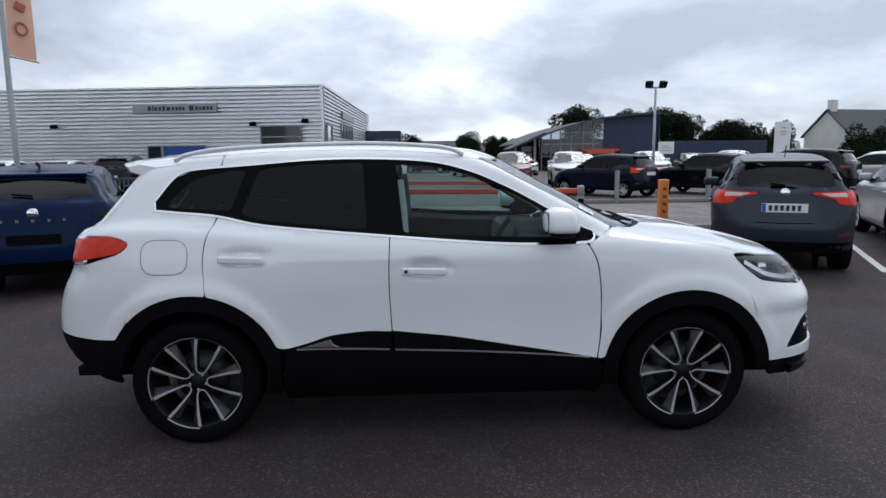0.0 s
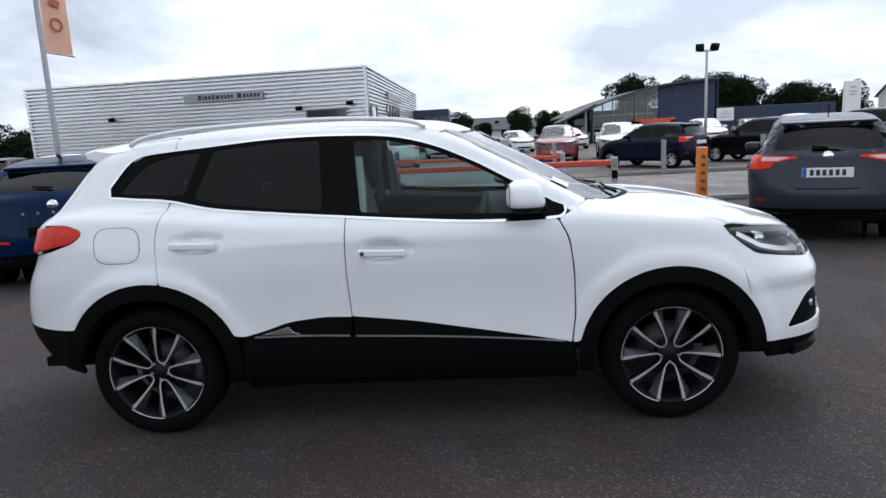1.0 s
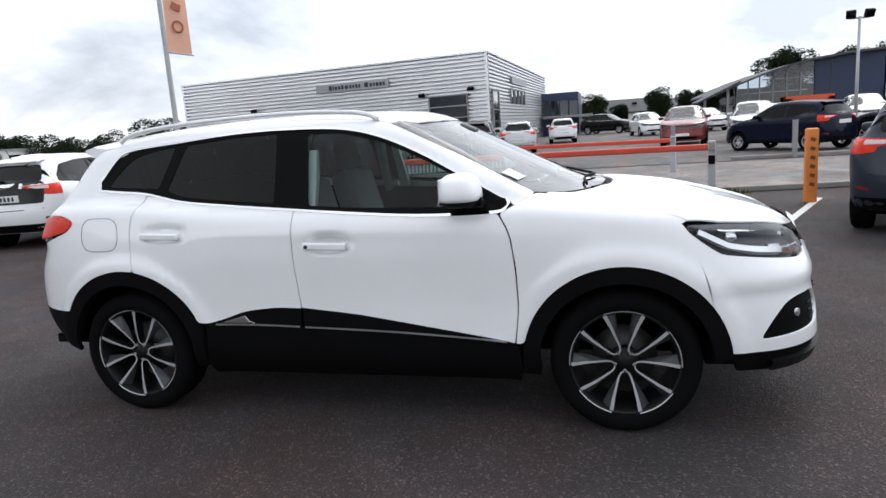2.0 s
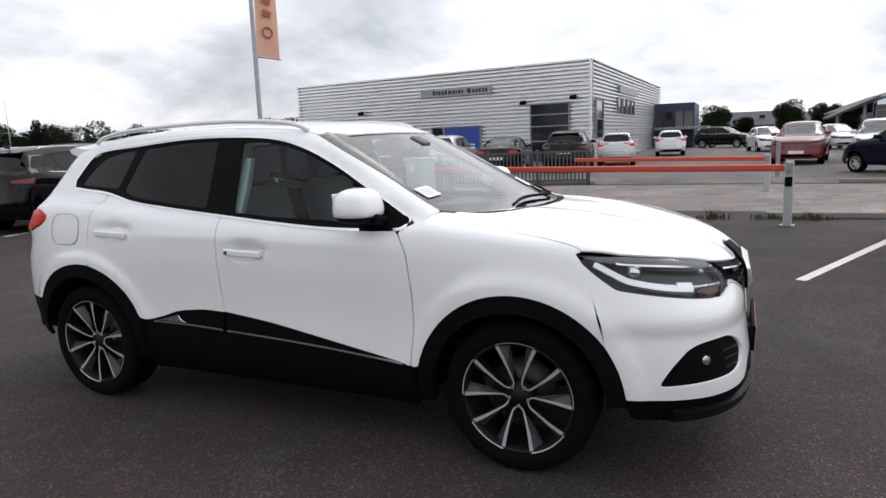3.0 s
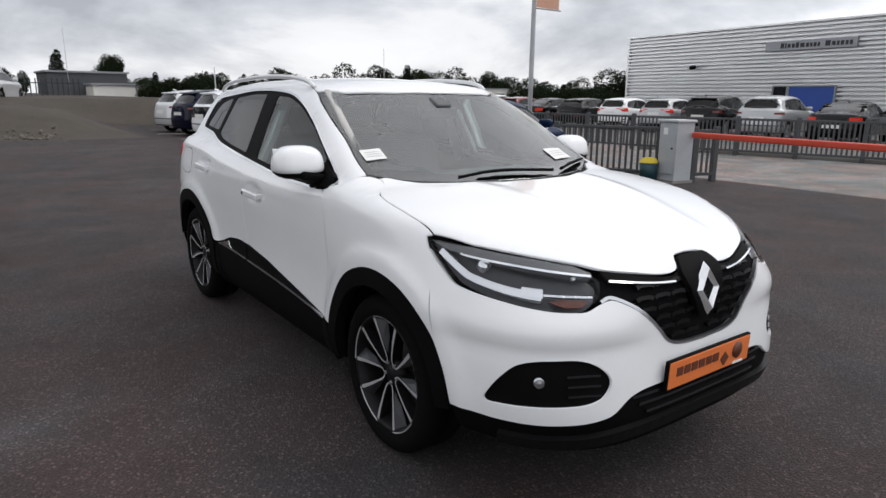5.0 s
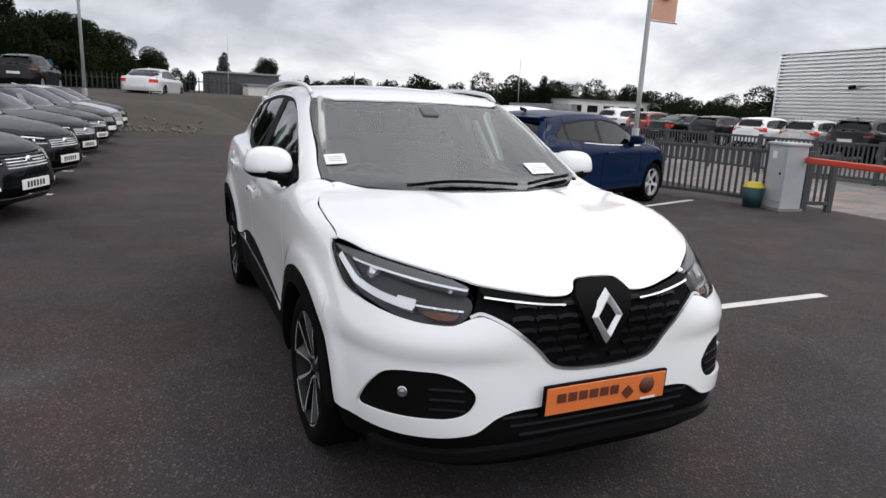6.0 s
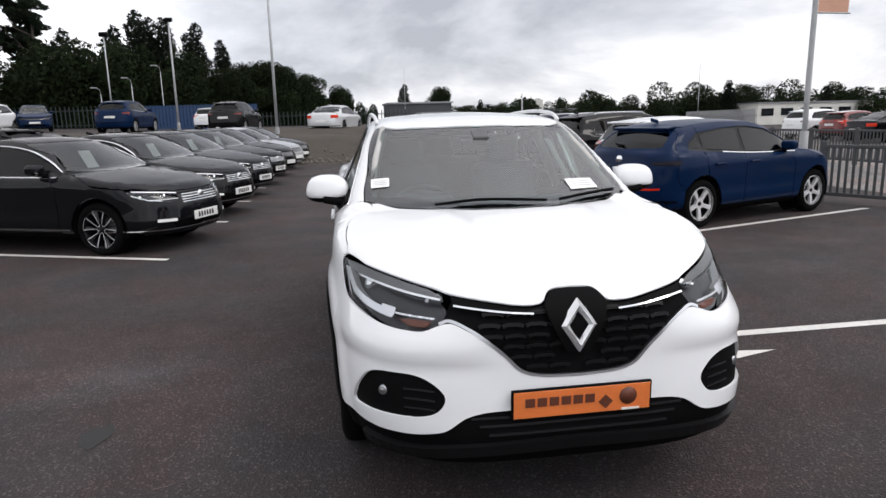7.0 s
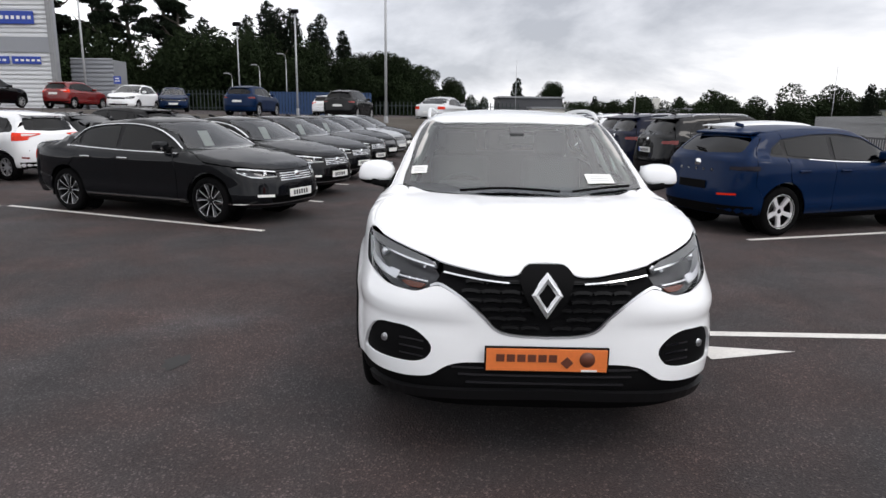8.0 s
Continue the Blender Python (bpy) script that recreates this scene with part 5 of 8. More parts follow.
SILVER_PAINT = paint("silver_paint", (0.42, 0.43, 0.44), 0.5)
GREY_PAINT = paint("dark_grey_paint", (0.0045, 0.0050, 0.0062), 0.0, coat=0.55, spec=0.02)
BLACK_PAINT = paint("black_paint", (0.0025, 0.0025, 0.003), 0.0, coat=0.55, spec=0.02)
BLUE_PAINT = paint("deep_blue_paint", (0.0012, 0.0120, 0.046), 0.0, coat=0.15, spec=0.06)
NAVY_PAINT = paint("navy_paint", (0.0025, 0.0045, 0.017), 0.0, coat=0.35, spec=0.02)
RED_CAR = paint("red_paint", (0.15, 0.008, 0.008), 0.1)
ORANGE_CAR = paint("orange_red_paint", (0.62, 0.07, 0.015), 0.1)
MAUVE_PAINT = paint("mauve_grey_paint", (0.030, 0.024, 0.036), 0.2, coat=0.4, spec=0.05)
LIGHT_PAINT = paint("pale_silver_paint", (0.60, 0.61, 0.62), 0.3)
SLATE_PAINT = paint("slate_grey_paint", (0.027, 0.032, 0.045), 0.2, coat=0.4, spec=0.05)
PLATE_WHITE = material("plate_white", (0.75, 0.75, 0.73), 0.4, vary=0.05)
PLATE_BLUE = material("plate_blue", (0.02, 0.08, 0.4), 0.4)


def plain_car(name, B, spec, label, category, group, m, coat=None):
    """A complete parked car from its form and a small set of outlines."""
    coat = coat or GREY_PAINT
    car = thing(name, m, label, category, group)
    h, r, belt, W = B.hubs[0], spec["wheel"], spec["belt"], spec["W"]
    F, T, H = spec["F"], spec["T"], spec["H"]
    R = r + 0.055
    fa, ra = (h, r + 0.005), (-h, r + 0.005)
    sill = 0.25
    xa, xb, xc = spec["doors"]          # front edge, middle, rear edge of the doors at the belt
    blt = spline(spec["dlo_low"])
    low = lambda a, b, n=6: [(a + (b - a) * k / n, float(blt(np.array(a + (b - a) * k / n)))) for k in range(n + 1)]
    st = 0.10
    pan = lambda name, pts, mat=coat, **k: both(name, sheet(B, pts, "side", step=st, gap=0.003, lip=0.012, **k), mat, car)
    pan("front_door", fillet(low(xa, xb) + [(xb, 0.45), (xb, sill + 0.04), (xa + 0.06, sill + 0.04), (xa + 0.06, 0.75)], 0.03))
    rear_arc = [p for p in arc(*ra, R, 75, 5, 10) if p[0] < xb - 0.3 and p[1] > sill]
    pan("rear_door", fillet(low(xb - 0.006, xc) + [(xc - 0.02, belt - 0.12)] + [p for p in rear_arc] + [(ra[0] + R + 0.02, sill + 0.04, 0.01), (xb - 0.006, sill + 0.04)], 0.02))
    hood_line = spec["hood_line"]       # (x, z) from the windscreen pillar's foot to the lamp
    hx, hz = hood_line[-1]
    seam = [(hx + 0.02, hz - 0.06), (h + R * 0.80, r + R * 0.62)]
    pan("front_wing", fillet([(xa + 0.068, sill + 0.02, 0.01), (xa + 0.068, 0.75), (xa + 0.006, float(blt(np.array(xa))))] + hood_line + seam + arc(*fa, R, 38, 178, 14) + [(h - R, sill + 0.02, 0.01)], 0.02))
    rail = spec["roof_line"]            # (x, z) along the roof's edge, rear to front
    top = spec["dlo_top"]               # (x, z) over the side windows, rear to front
    rear_edge = spec["rear_edge"]       # (x, z) down the rear corner of the side
    pan("quarter_panel", fillet([(xc - 0.006, float(blt(np.array(xc))))] + [(x, z) for x, z in spec["dlo_low"][::-1] if x < xc - 0.05] + [p for p in top if p[0] < xc] + [(xc, float(np.interp(xc, [p[0] for p in top], [p[1] for p in top])))] + [(xc, float(np.interp(xc, [p[0] for p in rail], [p[1] for p in rail])))] + [p for p in rail[::-1] if p[0] < xc] + rear_edge + arc(*ra, R, 150, 78, 10) + [(xc - 0.026, belt - 0.12)], 0.015, 2))
    # roof frame, roof, glass, bonnet
    roof_z = lambda x: float(np.interp(x, [p[0] for p in rail], [p[1] for p in rail]))
    pillar = spec["pillar"]
    both("roof_side", sheet(B, [(xc + 0.004, float(np.interp(xc, [p[0] for p in top], [p[1] for p in top])))] + [p for p in top if p[0] > xc] + [hood_line[0]] + pillar[::-1] + [p for p in rail[::-1] if p[0] > xc] + [(xc + 0.004, roof_z(xc))], "side", step=0.08, gap=0.001), coat, car)
    edge = [(q[0], q[1]) for q in B.lay(smooth_line(rail + [pillar[0]], 3), "side")[0]]
    part("roof", sheet(B, edge + [(pillar[0][0] + 0.10, edge[-1][1] * 0.6), (pillar[0][0] + 0.13, 0), (pillar[0][0] + 0.10, -edge[-1][1] * 0.6)] + [(x, -y) for x, y in edge[::-1]], "top", step=0.14, gap=0.001), coat, car)
    side = [(q[0], q[1]) for q in B.lay(smooth_line(pillar, 3), "side")[0]]
    bx = B.screen[0]
    foot = [(bx - 0.12, side[-1][1] * 0.72), (bx + 0.0, side[-1][1] * 0.35), (bx + 0.03, 0)]
    ring = side + foot + [(x, -y) for x, y in (side + foot[:-1])[::-1]] + [(pillar[0][0] + 0.11, -side[0][1] * 0.6), (pillar[0][0] + 0.14, 0), (pillar[0][0] + 0.11, side[0][1] * 0.6)]
    part("windscreen", sheet(B, ring, "top", step=0.14, gap=0.003, lip=0, lift=-0.003), CAR_SCREEN, car)
    line = [(q[0], q[1]) for q in B.lay(smooth_line(hood_line, 3), "side")[0]]
    lip_pts = [(y * W, z) for y, z in spec["hood_front"]]
    q = B.cast(np.array([[F + 0.4, y, z] for y, z in lip_pts]), np.array([[-1.0, 0, 0]] * len(lip_pts)), 1.6, 90)[0]
    line += [(a[0], a[1]) for a in q]
    back = [(bx - 0.09, side[-1][1] * 0.78), (bx + 0.04, side[-1][1] * 0.35), (bx + 0.07, 0)]
    part("bonnet", sheet(B, line + [(x, -y) for x, y in line[-2::-1]] + [(x, -y) for x, y in back[:-1]] + back[::-1], "top", step=0.11), coat, car)
    part("cowl", sheet(B, [(x - 0.03, y) for x, y in foot] + [(x - 0.03, -y) for x, y in foot[-2::-1]] + [(x + 0.02, -y) for x, y in back[:-1]] + [(x + 0.02, y) for x, y in back[::-1]], "top", step=0.12, gap=0, lift=-0.015, lip=0), BLACK_TRIM, car)
    # nose
    N = B.round_nose
    flip = lambda pts: [(-a, z) for a, z in pts[::-1]]
    sgn = lambda pts: [(y * W, z) if y != "s" else ("s", z, w) for y, z, *w_ in pts for w in [w_[0] if w_ else None]]
    lamp, grille, intake = (fillet(N(sgn(spec[k])), 0.02, 3) for k in ("lamp", "grille", "intake"))
    top_edge = N([("s", hx + 0.015, hz - 0.012)] + [(y, z - 0.008) for y, z in lip_pts])
    side_edge = N([("s", h + R * 0.80, r + R * 0.62), ("s", h + R * 0.95, r + R * 0.3), ("s", h + R, 0.30)])
    bottom = N([(-W * 0.8, 0.24), (-W * 0.4, 0.235), (0, 0.235)])
    half = top_edge[::-1] + side_edge + bottom
    outer = half + flip(bottom)[1:] + [(-a, z) for a, z in side_edge[::-1]] + [(-a, z) for a, z in top_edge][:-1]
    part("front_bumper", sheet(B, outer, "nose", holes=[lamp, flip(lamp), grille, intake], step=0.08, lip=0.02), coat, car)
    for s, edge2 in ((1, lamp), (-1, flip(lamp))):
        hl = part("headlamp", sheet(B, edge2, "nose", step=0.08, gap=0.002, lip=0.01), LENS, car, "clear headlamp")
        part("lamp_tray", sheet(B, edge2, "nose", step=0.08, gap=0.003, lip=0, lift=-0.04), GLOSS_BLACK, hl)
        c = np.mean(np.array(edge2), 0)
        span = np.ptp(np.array(edge2)[:, 0])
        for k in (-0.25, 0.15):
            q = B.lay([(c[0] + k * span, c[1])], "nose")[0][0]
            part("lamp_lens", lathe([(0, -0.01), (0.022, -0.004), (0.030, 0.01), (0.034, 0.02)], 12, pose(q[0] - 0.02, q[1] * 0.98, q[2], 0, 0, 90 + math.degrees(c[0]))), CHROME, hl)
        lo_y = np.array(edge2)[:, 1].min()
        part("lamp_strip", ribbon(B, [(c[0] + span * (t / 6 - 0.5) * 0.8, c[1] - (c[1] - lo_y) * 0.55) for t in range(7)], "nose", 1, 0.012, -0.008, 0.012), PAPER, hl)
        if spec.get("bold_lamp"):       # a bright line over the lamp, a bright bar low in the bumper
            top_line = N([(-s * W * 0.88, 0.785), (-s * W * 0.78, 0.772), (-s * W * 0.62, 0.754), (-s * W * 0.455, 0.735)])
            low_line = N([(-s * W * 0.90, 0.735), (-s * W * 0.80, 0.672), (-s * W * 0.68, 0.652)])
            part("lamp_trim", ribbon(B, low_line, "nose", -s, 0.008, 0.003, 0.012), CHROME, hl)
            part("lamp_trim", ribbon(B, top_line, "nose", -s, 0.012, 0.003, 0.012), CHROME, hl)
            fog_bar = N([(-s * W * 0.78, 0.418), (-s * W * 0.66, 0.414), (-s * W * 0.56, 0.412)])
            part("fog_strip", ribbon(B, fog_bar, "nose", -s, 0.035, 0.004, 0.012), PAPER, car, "pale fog lamp strip")
    gr = part("grille", sheet(B, grille, "nose", step=0.10, gap=0.0, lip=0, lift=-0.025), GLOSS_BLACK, car)
    ga = np.array(grille)
    for k in range(spec.get("bars", 4)):
        z = ga[:, 1].min() + (k + 0.6) / (spec.get("bars", 4) + 0.4) * np.ptp(ga[:, 1])
        half_w = 0.94 * (ga[:, 0].max() - 0.02)
        part("grille_bar", ribbon(B, [(half_w * t / 6, z) for t in range(-6, 7)], "nose", 1, 0.009, 0.0, 0.02), CHROME if spec.get("bright_grille") else BLACK_TRIM, gr)
    part("badge", lathe([(0, -0.006), (0.045, -0.006), (0.055, 0.0), (0.055, 0.02)], 20, pose(*B.lay([(0, float(ga[:, 1].mean()) + 0.01)], "nose")[0][0], 0, 0, 90)), CHROME, car)
    part("intake", sheet(B, intake, "nose", step=0.12, gap=0.0, lip=0, lift=-0.03), BLACK_TRIM, car)
    px = B.lay([(0, spec["front_plate"])], "nose")[0][0]
    number = part("front_plate", block(0.012, 0.52, 0.112, pose(px[0] + 0.012, 0, spec["front_plate"]), 0.003, 1), PLATE_WHITE, car, "white number plate")
    for k in range(6):
        part("plate_mark", block(0.004, 0.035, 0.065, pose(px[0] + 0.0185, -0.16 + 0.06 * k, spec["front_plate"])), INK, number)
    # tail
    TN = lambda pts: B.round_nose(pts, "tail")
    rear_lamp = fillet(TN(sgn(spec["tail_lamp"])), 0.02, 3)
    rear_glass = fillet(TN(sgn(spec["rear_glass"])), 0.05, 3)
    re = TN([("s", *p) for p in rear_edge])
    base_edge = TN([("s", -h - R * 0.9, 0.30), (-W * 0.75, 0.27), (0, 0.27)])
    saloon = spec.get("sedan")
    if saloon:      # boot lid and rear window lie on the deck
        gl, gt = spec["gate_low"], spec["gate_top"]
        win = [(gl[0] + 0.10, -W * 0.68), (gt[0] - 0.06, -W * 0.58), (gt[0] + 0.03, -W * 0.3), (gt[0] + 0.05, 0)]
        win += [(x, -y) for x, y in win[-2::-1]] + [(gl[0] + 0.02, W * 0.3), (gl[0], 0), (gl[0] + 0.02, -W * 0.3)]
        part("rear_window", sheet(B, win, "top", step=0.12, gap=0.003, lip=0, lift=-0.005), DARK_GLASS, car)
        lid = [(gl[0] - 0.02, 0), (gl[0], -W * 0.32), (gl[0] + 0.08, -W * 0.72), (T + 0.36, -W * 0.80), (T + 0.17, -W * 0.62), (T + 0.115, -W * 0.3), (T + 0.10, 0)]
        part("boot_lid", sheet(B, lid + [(x, -y) for x, y in lid[-2:0:-1]], "top", step=0.10, gap=0.003), coat, car)
        re = [p for p in re if p[1] < gl[1] - 0.02]
    crest = TN([(-W * 0.35, spec["crest"]), (0, spec["crest"] + 0.008)])
    half = crest[::-1] + re + base_edge
    part("tail_panel", sheet(B, half + flip(base_edge)[1:] + [(-a, z) for a, z in re[::-1]] + [(-a, z) for a, z in crest[:-1]], "tail", holes=[rear_lamp, flip(rear_lamp)] + ([] if saloon else [rear_glass]), step=0.09, lip=0.02), coat, car)
    for e2 in (rear_lamp, flip(rear_lamp)):
        part("tail_lamp", sheet(B, e2, "tail", step=0.08, gap=0.002, lift=0.004), SMOKED_LENS if spec.get("smoked") else DARK_RED_LENS if spec.get("dark_lamp") else RED_LENS, car, "smoked tail lamp" if spec.get("smoked") else "red tail lamp")
    if spec.get("lamp_inset"):      # a pale lens within each tail lamp, a red reflector low in the bumper
        inset = fillet(TN(sgn(spec["lamp_inset"])), 0.015, 3)
        for e2 in (inset, flip(inset)):
            part("reversing_lamp", sheet(B, e2, "tail", step=0.08, gap=0.0, lift=0.009), PALE_LENS, car, "pale reversing lamp")
        for sy in (-1, 1):
            part("reflector", ribbon(B, TN([(sy * 0.62, 0.50), (sy * 0.68, 0.505), (sy * 0.74, 0.512)]), "tail", -sy, 0.034, 0.006, 0.01), DARK_RED_LENS, car, "red reflector")
        part("tailgate_seam", ribbon(B, TN([(-0.62, 0.66), (-0.3, 0.645), (0, 0.64), (0.3, 0.645), (0.62, 0.66)]), "tail", 1, 0.012, 0.003, 0.004), DARK_GAP, car)
    saloon or part("rear_window", sheet(B, rear_glass, "tail", step=0.12, gap=0, lip=0, lift=-0.006), DARK_GLASS, car)
    px = B.lay([(0, spec["rear_plate"])], "tail")[0][0]
    number = part("rear_plate", block(0.012, 0.52, 0.112, pose(px[0] - 0.010, 0, spec["rear_plate"]), 0.003, 1), BLACK_TRIM if spec.get("smoked") else PLATE_WHITE, car, "empty black plate holder" if spec.get("smoked") else "white number plate")
    spec.get("smoked") or part("plate_band", block(0.003, 0.045, 0.108, pose(px[0] - 0.0175, 0.235, spec["rear_plate"])), PLATE_BLUE, number)
    for k in range(0 if spec.get("smoked") else 6):
        part("plate_mark", block(0.004, 0.038, 0.068, pose(px[0] - 0.0175, 0.16 - 0.065 * k, spec["rear_plate"])), INK, number)
    part("rear_valance", ribbon(B, [(math.pi / 2 * 0.62 * t / 8, spec.get("valance", (0.345, 0.13))[0]) for t in range(-8, 9)], "tail", 1, spec.get("valance", (0.345, 0.13))[1], 0.006, 0.02), BLACK_TRIM, car)
    if spec.get("smoked"):      # low red reflectors, spaced bright lettering as bars
        for s in (-1, 1):
            part("reflector", ribbon(B, TN([(s * 0.46, 0.555), (s * 0.58, 0.560), (s * 0.70, 0.568)]), "tail", -s, 0.026, 0.006, 0.01), RED_LENS, car, "red reflector")
        for k in range(5):
            qb = B.lay(TN([((k - 2) * 0.15, 0.865)]), "tail")[0][0]
            part("letter_bar", block(0.006, 0.032, 0.032, pose(qb[0] - 0.003, qb[1], qb[2])), CHROME, car)
    q = B.lay([(0, spec["rear_badge"])], "tail")[0][0]
    part("badge", lathe([(0, -0.006), (0.050, -0.006), (0.060, 0.0), (0.060, 0.02)], 20, pose(q[0], q[1], q[2], 0, 0, -90)), CHROME, car)
    if spec.get("wiper"):
        q0, q1 = (B.lay([(a, z)], "tail")[0][0] + np.array([-0.02, 0, 0]) for a, z in ((0.0, spec["wiper"]), (0.30, spec["wiper"] + 0.02)))
        part("rear_wiper", tube([tuple(q0), tuple(q1)], 0.012, 6), BLACK_TRIM, car)
    if spec.get("spoiler"):
        sx, sz = spec["spoiler"]
        part("spoiler", block(0.17, W * 1.16, 0.03, pose(sx + 0.03, 0, sz - 0.022, 0, -8, 0), 0.012, 2), coat, car)
    # side glass
    ox = spec["dlo_low"]
    opening = fillet(ox[::-1] + top, 0.03, 3)
    mid = lambda x: (float(blt(np.array(x))), float(np.interp(x, [p[0] for p in top], [p[1] for p in top])))
    both("window_surround", sheet(B, opening, "side", step=0.12, gap=-0.002, lip=0, lift=-0.012), GLOSS_BLACK_THIN, car)
    for a, b in ((xb + 0.04, ox[-1][0] - 0.05), (xc + 0.03, xb - 0.05), (ox[0][0] + 0.04, xc - 0.04)):
        xs = np.linspace(a, b, 8)
        lo2, hi2 = [(x, mid(x)[0] + 0.03) for x in xs], [(x, mid(x)[1] - 0.025) for x in xs[::-1]]
        if hi2[0][1] - lo2[-1][1] < 0.03:
            lo2, hi2 = lo2[:-1], hi2[1:]
        if hi2[-1][1] - lo2[0][1] < 0.03:
            lo2, hi2 = lo2[1:], hi2[:-1]
        both("side_window", sheet(B, lo2 + hi2, "side", step=0.12, gap=0, lip=0, lift=-0.006), CAR_GLASS, car)
    strip = ribbon(B, smooth_line(ox[1:] if spec.get("smoked") else ox, 3), "side", -1, 0.011, 0.004, 0.01)
    trim = CHROME if spec.get("bright_line", True) else BLACK_TRIM
    for flipped in (False, True):
        part("belt_strip", strip if not flipped else ([(x, -y, z) for x, y, z in strip[0]], [f[::-1] for f in strip[1]]), trim, car)
        if spec.get("bright_frame"):
            s2 = ribbon(B, smooth_line(top, 3), "side", -1, 0.011, 0.004, 0.01)
            part("frame_strip", s2 if not flipped else ([(x, -y, z) for x, y, z in s2[0]], [f[::-1] for f in s2[1]]), trim, car)
    both("sill", sheet(B, [(-h + R, sill + 0.035), (h - R, sill + 0.035), (h - R, 0.20), (-h + R, 0.20)], "side", step=0.15, lip=0.03), BLACK_TRIM, car)
    if spec.get("cladding"):
        for c in (fa, ra):
            both("arch_cladding", sheet(B, arc(*c, R + 0.012, -4, 184, 18) + arc(*c, R - 0.055, 184, -4, 18), "side", step=0.08, gap=0, lip=0.04, lift=0.008), BLACK_TRIM, car)
    if spec.get("sill_chrome"):
        s2 = ribbon(B, [(-h + R + 0.03 + (2 * h - 2 * R - 0.06) * t / 8, 0.315) for t in range(9)], "side", -1, 0.014, 0.006, 0.01)
        part("sill_strip", s2, CHROME, car)
        part("sill_strip", ([(x, -y, z) for x, y, z in s2[0]], [f[::-1] for f in s2[1]]), CHROME, car)
        part("bumper_strip", ribbon(B, [(1.25 * t / 10, 0.30) for t in range(-10, 11)], "nose", 1, 0.014, 0.004, 0.01), CHROME, car)
    for s in (-1, 1):
        for x in (xb + 0.16, xc + 0.22):
            z = belt - 0.10
            q = B.lay([(x, z)], "side", s)[0][0]
            part("door_handle", block(0.20, 0.03, 0.03, pose(x, q[1] + s * 0.012, z), 0.008, 1), CHROME if spec.get("bright_frame") else coat, car)
        mq = B.lay([(xa - 0.12, belt + 0.05)], "side", s)[0][0]
        mir = part("door_mirror", block(0.14, 0.22, 0.13, pose(xa - 0.16, mq[1] + s * 0.11, belt + 0.10), 0.045, 3), coat, car)
        part("mirror_arm", block(0.10, 0.12, 0.05, pose(xa - 0.12, mq[1] + s * 0.03, belt + 0.045), 0.012, 1), BLACK_TRIM, mir)
        if spec.get("rails"):
            pts = [(x, s * (abs(B.lay([(x, z - 0.02)], "side", s)[0][0][1]) - 0.045), z + 0.035) for x, z in rail[1:-1]]
            pts = [(pts[0][0] - 0.08, pts[0][1], pts[0][2] - 0.05)] + pts + [(pts[-1][0] + 0.08, pts[-1][1], pts[-1][2] - 0.05)]
            part("roof_rail", tube(smooth_line(pts, 2), 0.014, 6), SATIN_METAL, car)
    if spec.get("aerial"):
        part("aerial", tube([(T + 0.42, 0, H - 0.05), (T + 0.33, 0, H + 0.10)], 0.006, 5), BLACK_TRIM, car)
    else:
        part("aerial_fin", block(0.16, 0.03, 0.05, pose(gate_fin(spec), 0, H - 0.005, 0, 12, 0), 0.012, 1), coat, car)
    # inside and beneath
    both("inner_skin", sheet(B, [(T + 0.25, 0.45)] + arc(*ra, R + 0.004, 160, 20, 8) + [(-h + R + 0.03, 0.26), (h - R - 0.03, 0.26)] + arc(*fa, R + 0.004, 160, 20, 8) + [(h + R + 0.10, 0.45), (hx, hz - 0.10), (xa, belt - 0.05), (xc, belt - 0.04), (T + 0.3, belt - 0.06)], "side", step=0.25, lip=0, lift=-0.03), DARK_GAP, car)
    for x in (h, -h):
        for s in (-1, 1):
            d = lathe([(R - 0.012, -0.16), (R - 0.012, 0.2), (0.0, 0.22)], 20, pose(x, s * (W - 0.2), r + 0.01, 0, 0, 0 if s < 0 else 180))
            part("wheel_well", trimmed(d[0], [f for f in d[1] if max(d[0][i][2] for i in f) > 0.24]), DARK_GAP, car)
    part("underbody", block(F - T - 0.9, W * 1.2, 0.14, pose((F + T) / 2, 0, 0.30)), DARK_GAP, car)
    part("dashboard", block(0.55, W * 1.5, 0.25, pose(bx - 0.45, 0, belt - 0.10), 0.05), CABIN_DARK, car)
    part("cabin_floor", block(2.4, W * 1.6, 0.05, pose(-0.4, 0, 0.38)), DARK_GAP, car)
    dz = H - 1.60
    for y in (-0.36, 0.36):
        part("seat", join(block(0.50, 0.48, 0.16, pose(-0.05, y, 0.60 + dz, 0, -6, 0), 0.05, 1), block(0.15, 0.46, 0.60, pose(-0.33, y, 0.90 + dz, 0, -14, 0), 0.05, 1), block(0.10, 0.25, 0.18, pose(-0.42, y, 1.27 + dz, 0, -10, 0), 0.03, 1)), SEAT_CLOTH, car)
    part("rear_seat", join(block(0.50, 1.25, 0.16, pose(-0.90, 0, 0.60 + dz, 0, -6, 0), 0.05, 1), block(0.15, 1.25, 0.60, pose(-1.16, 0, 0.90 + dz, 0, -16, 0), 0.05, 1)), SEAT_CLOTH, car)
    for x in (h, -h):
        for s in (-1, 1):
            wheel(car, (x, s * (W - 0.135), r), s, r, spec["rim"], 0.215, spec["spokes"], spec.get("rim_coat"), seg=28)
    if spec.get("notice"):
        part("windscreen_paper", block(0.004, 0.21, 0.27, pose(bx - 0.63, 0.06, belt + 0.175, 0, -32, 0)), PAPER, car, "white price notice")
    return car


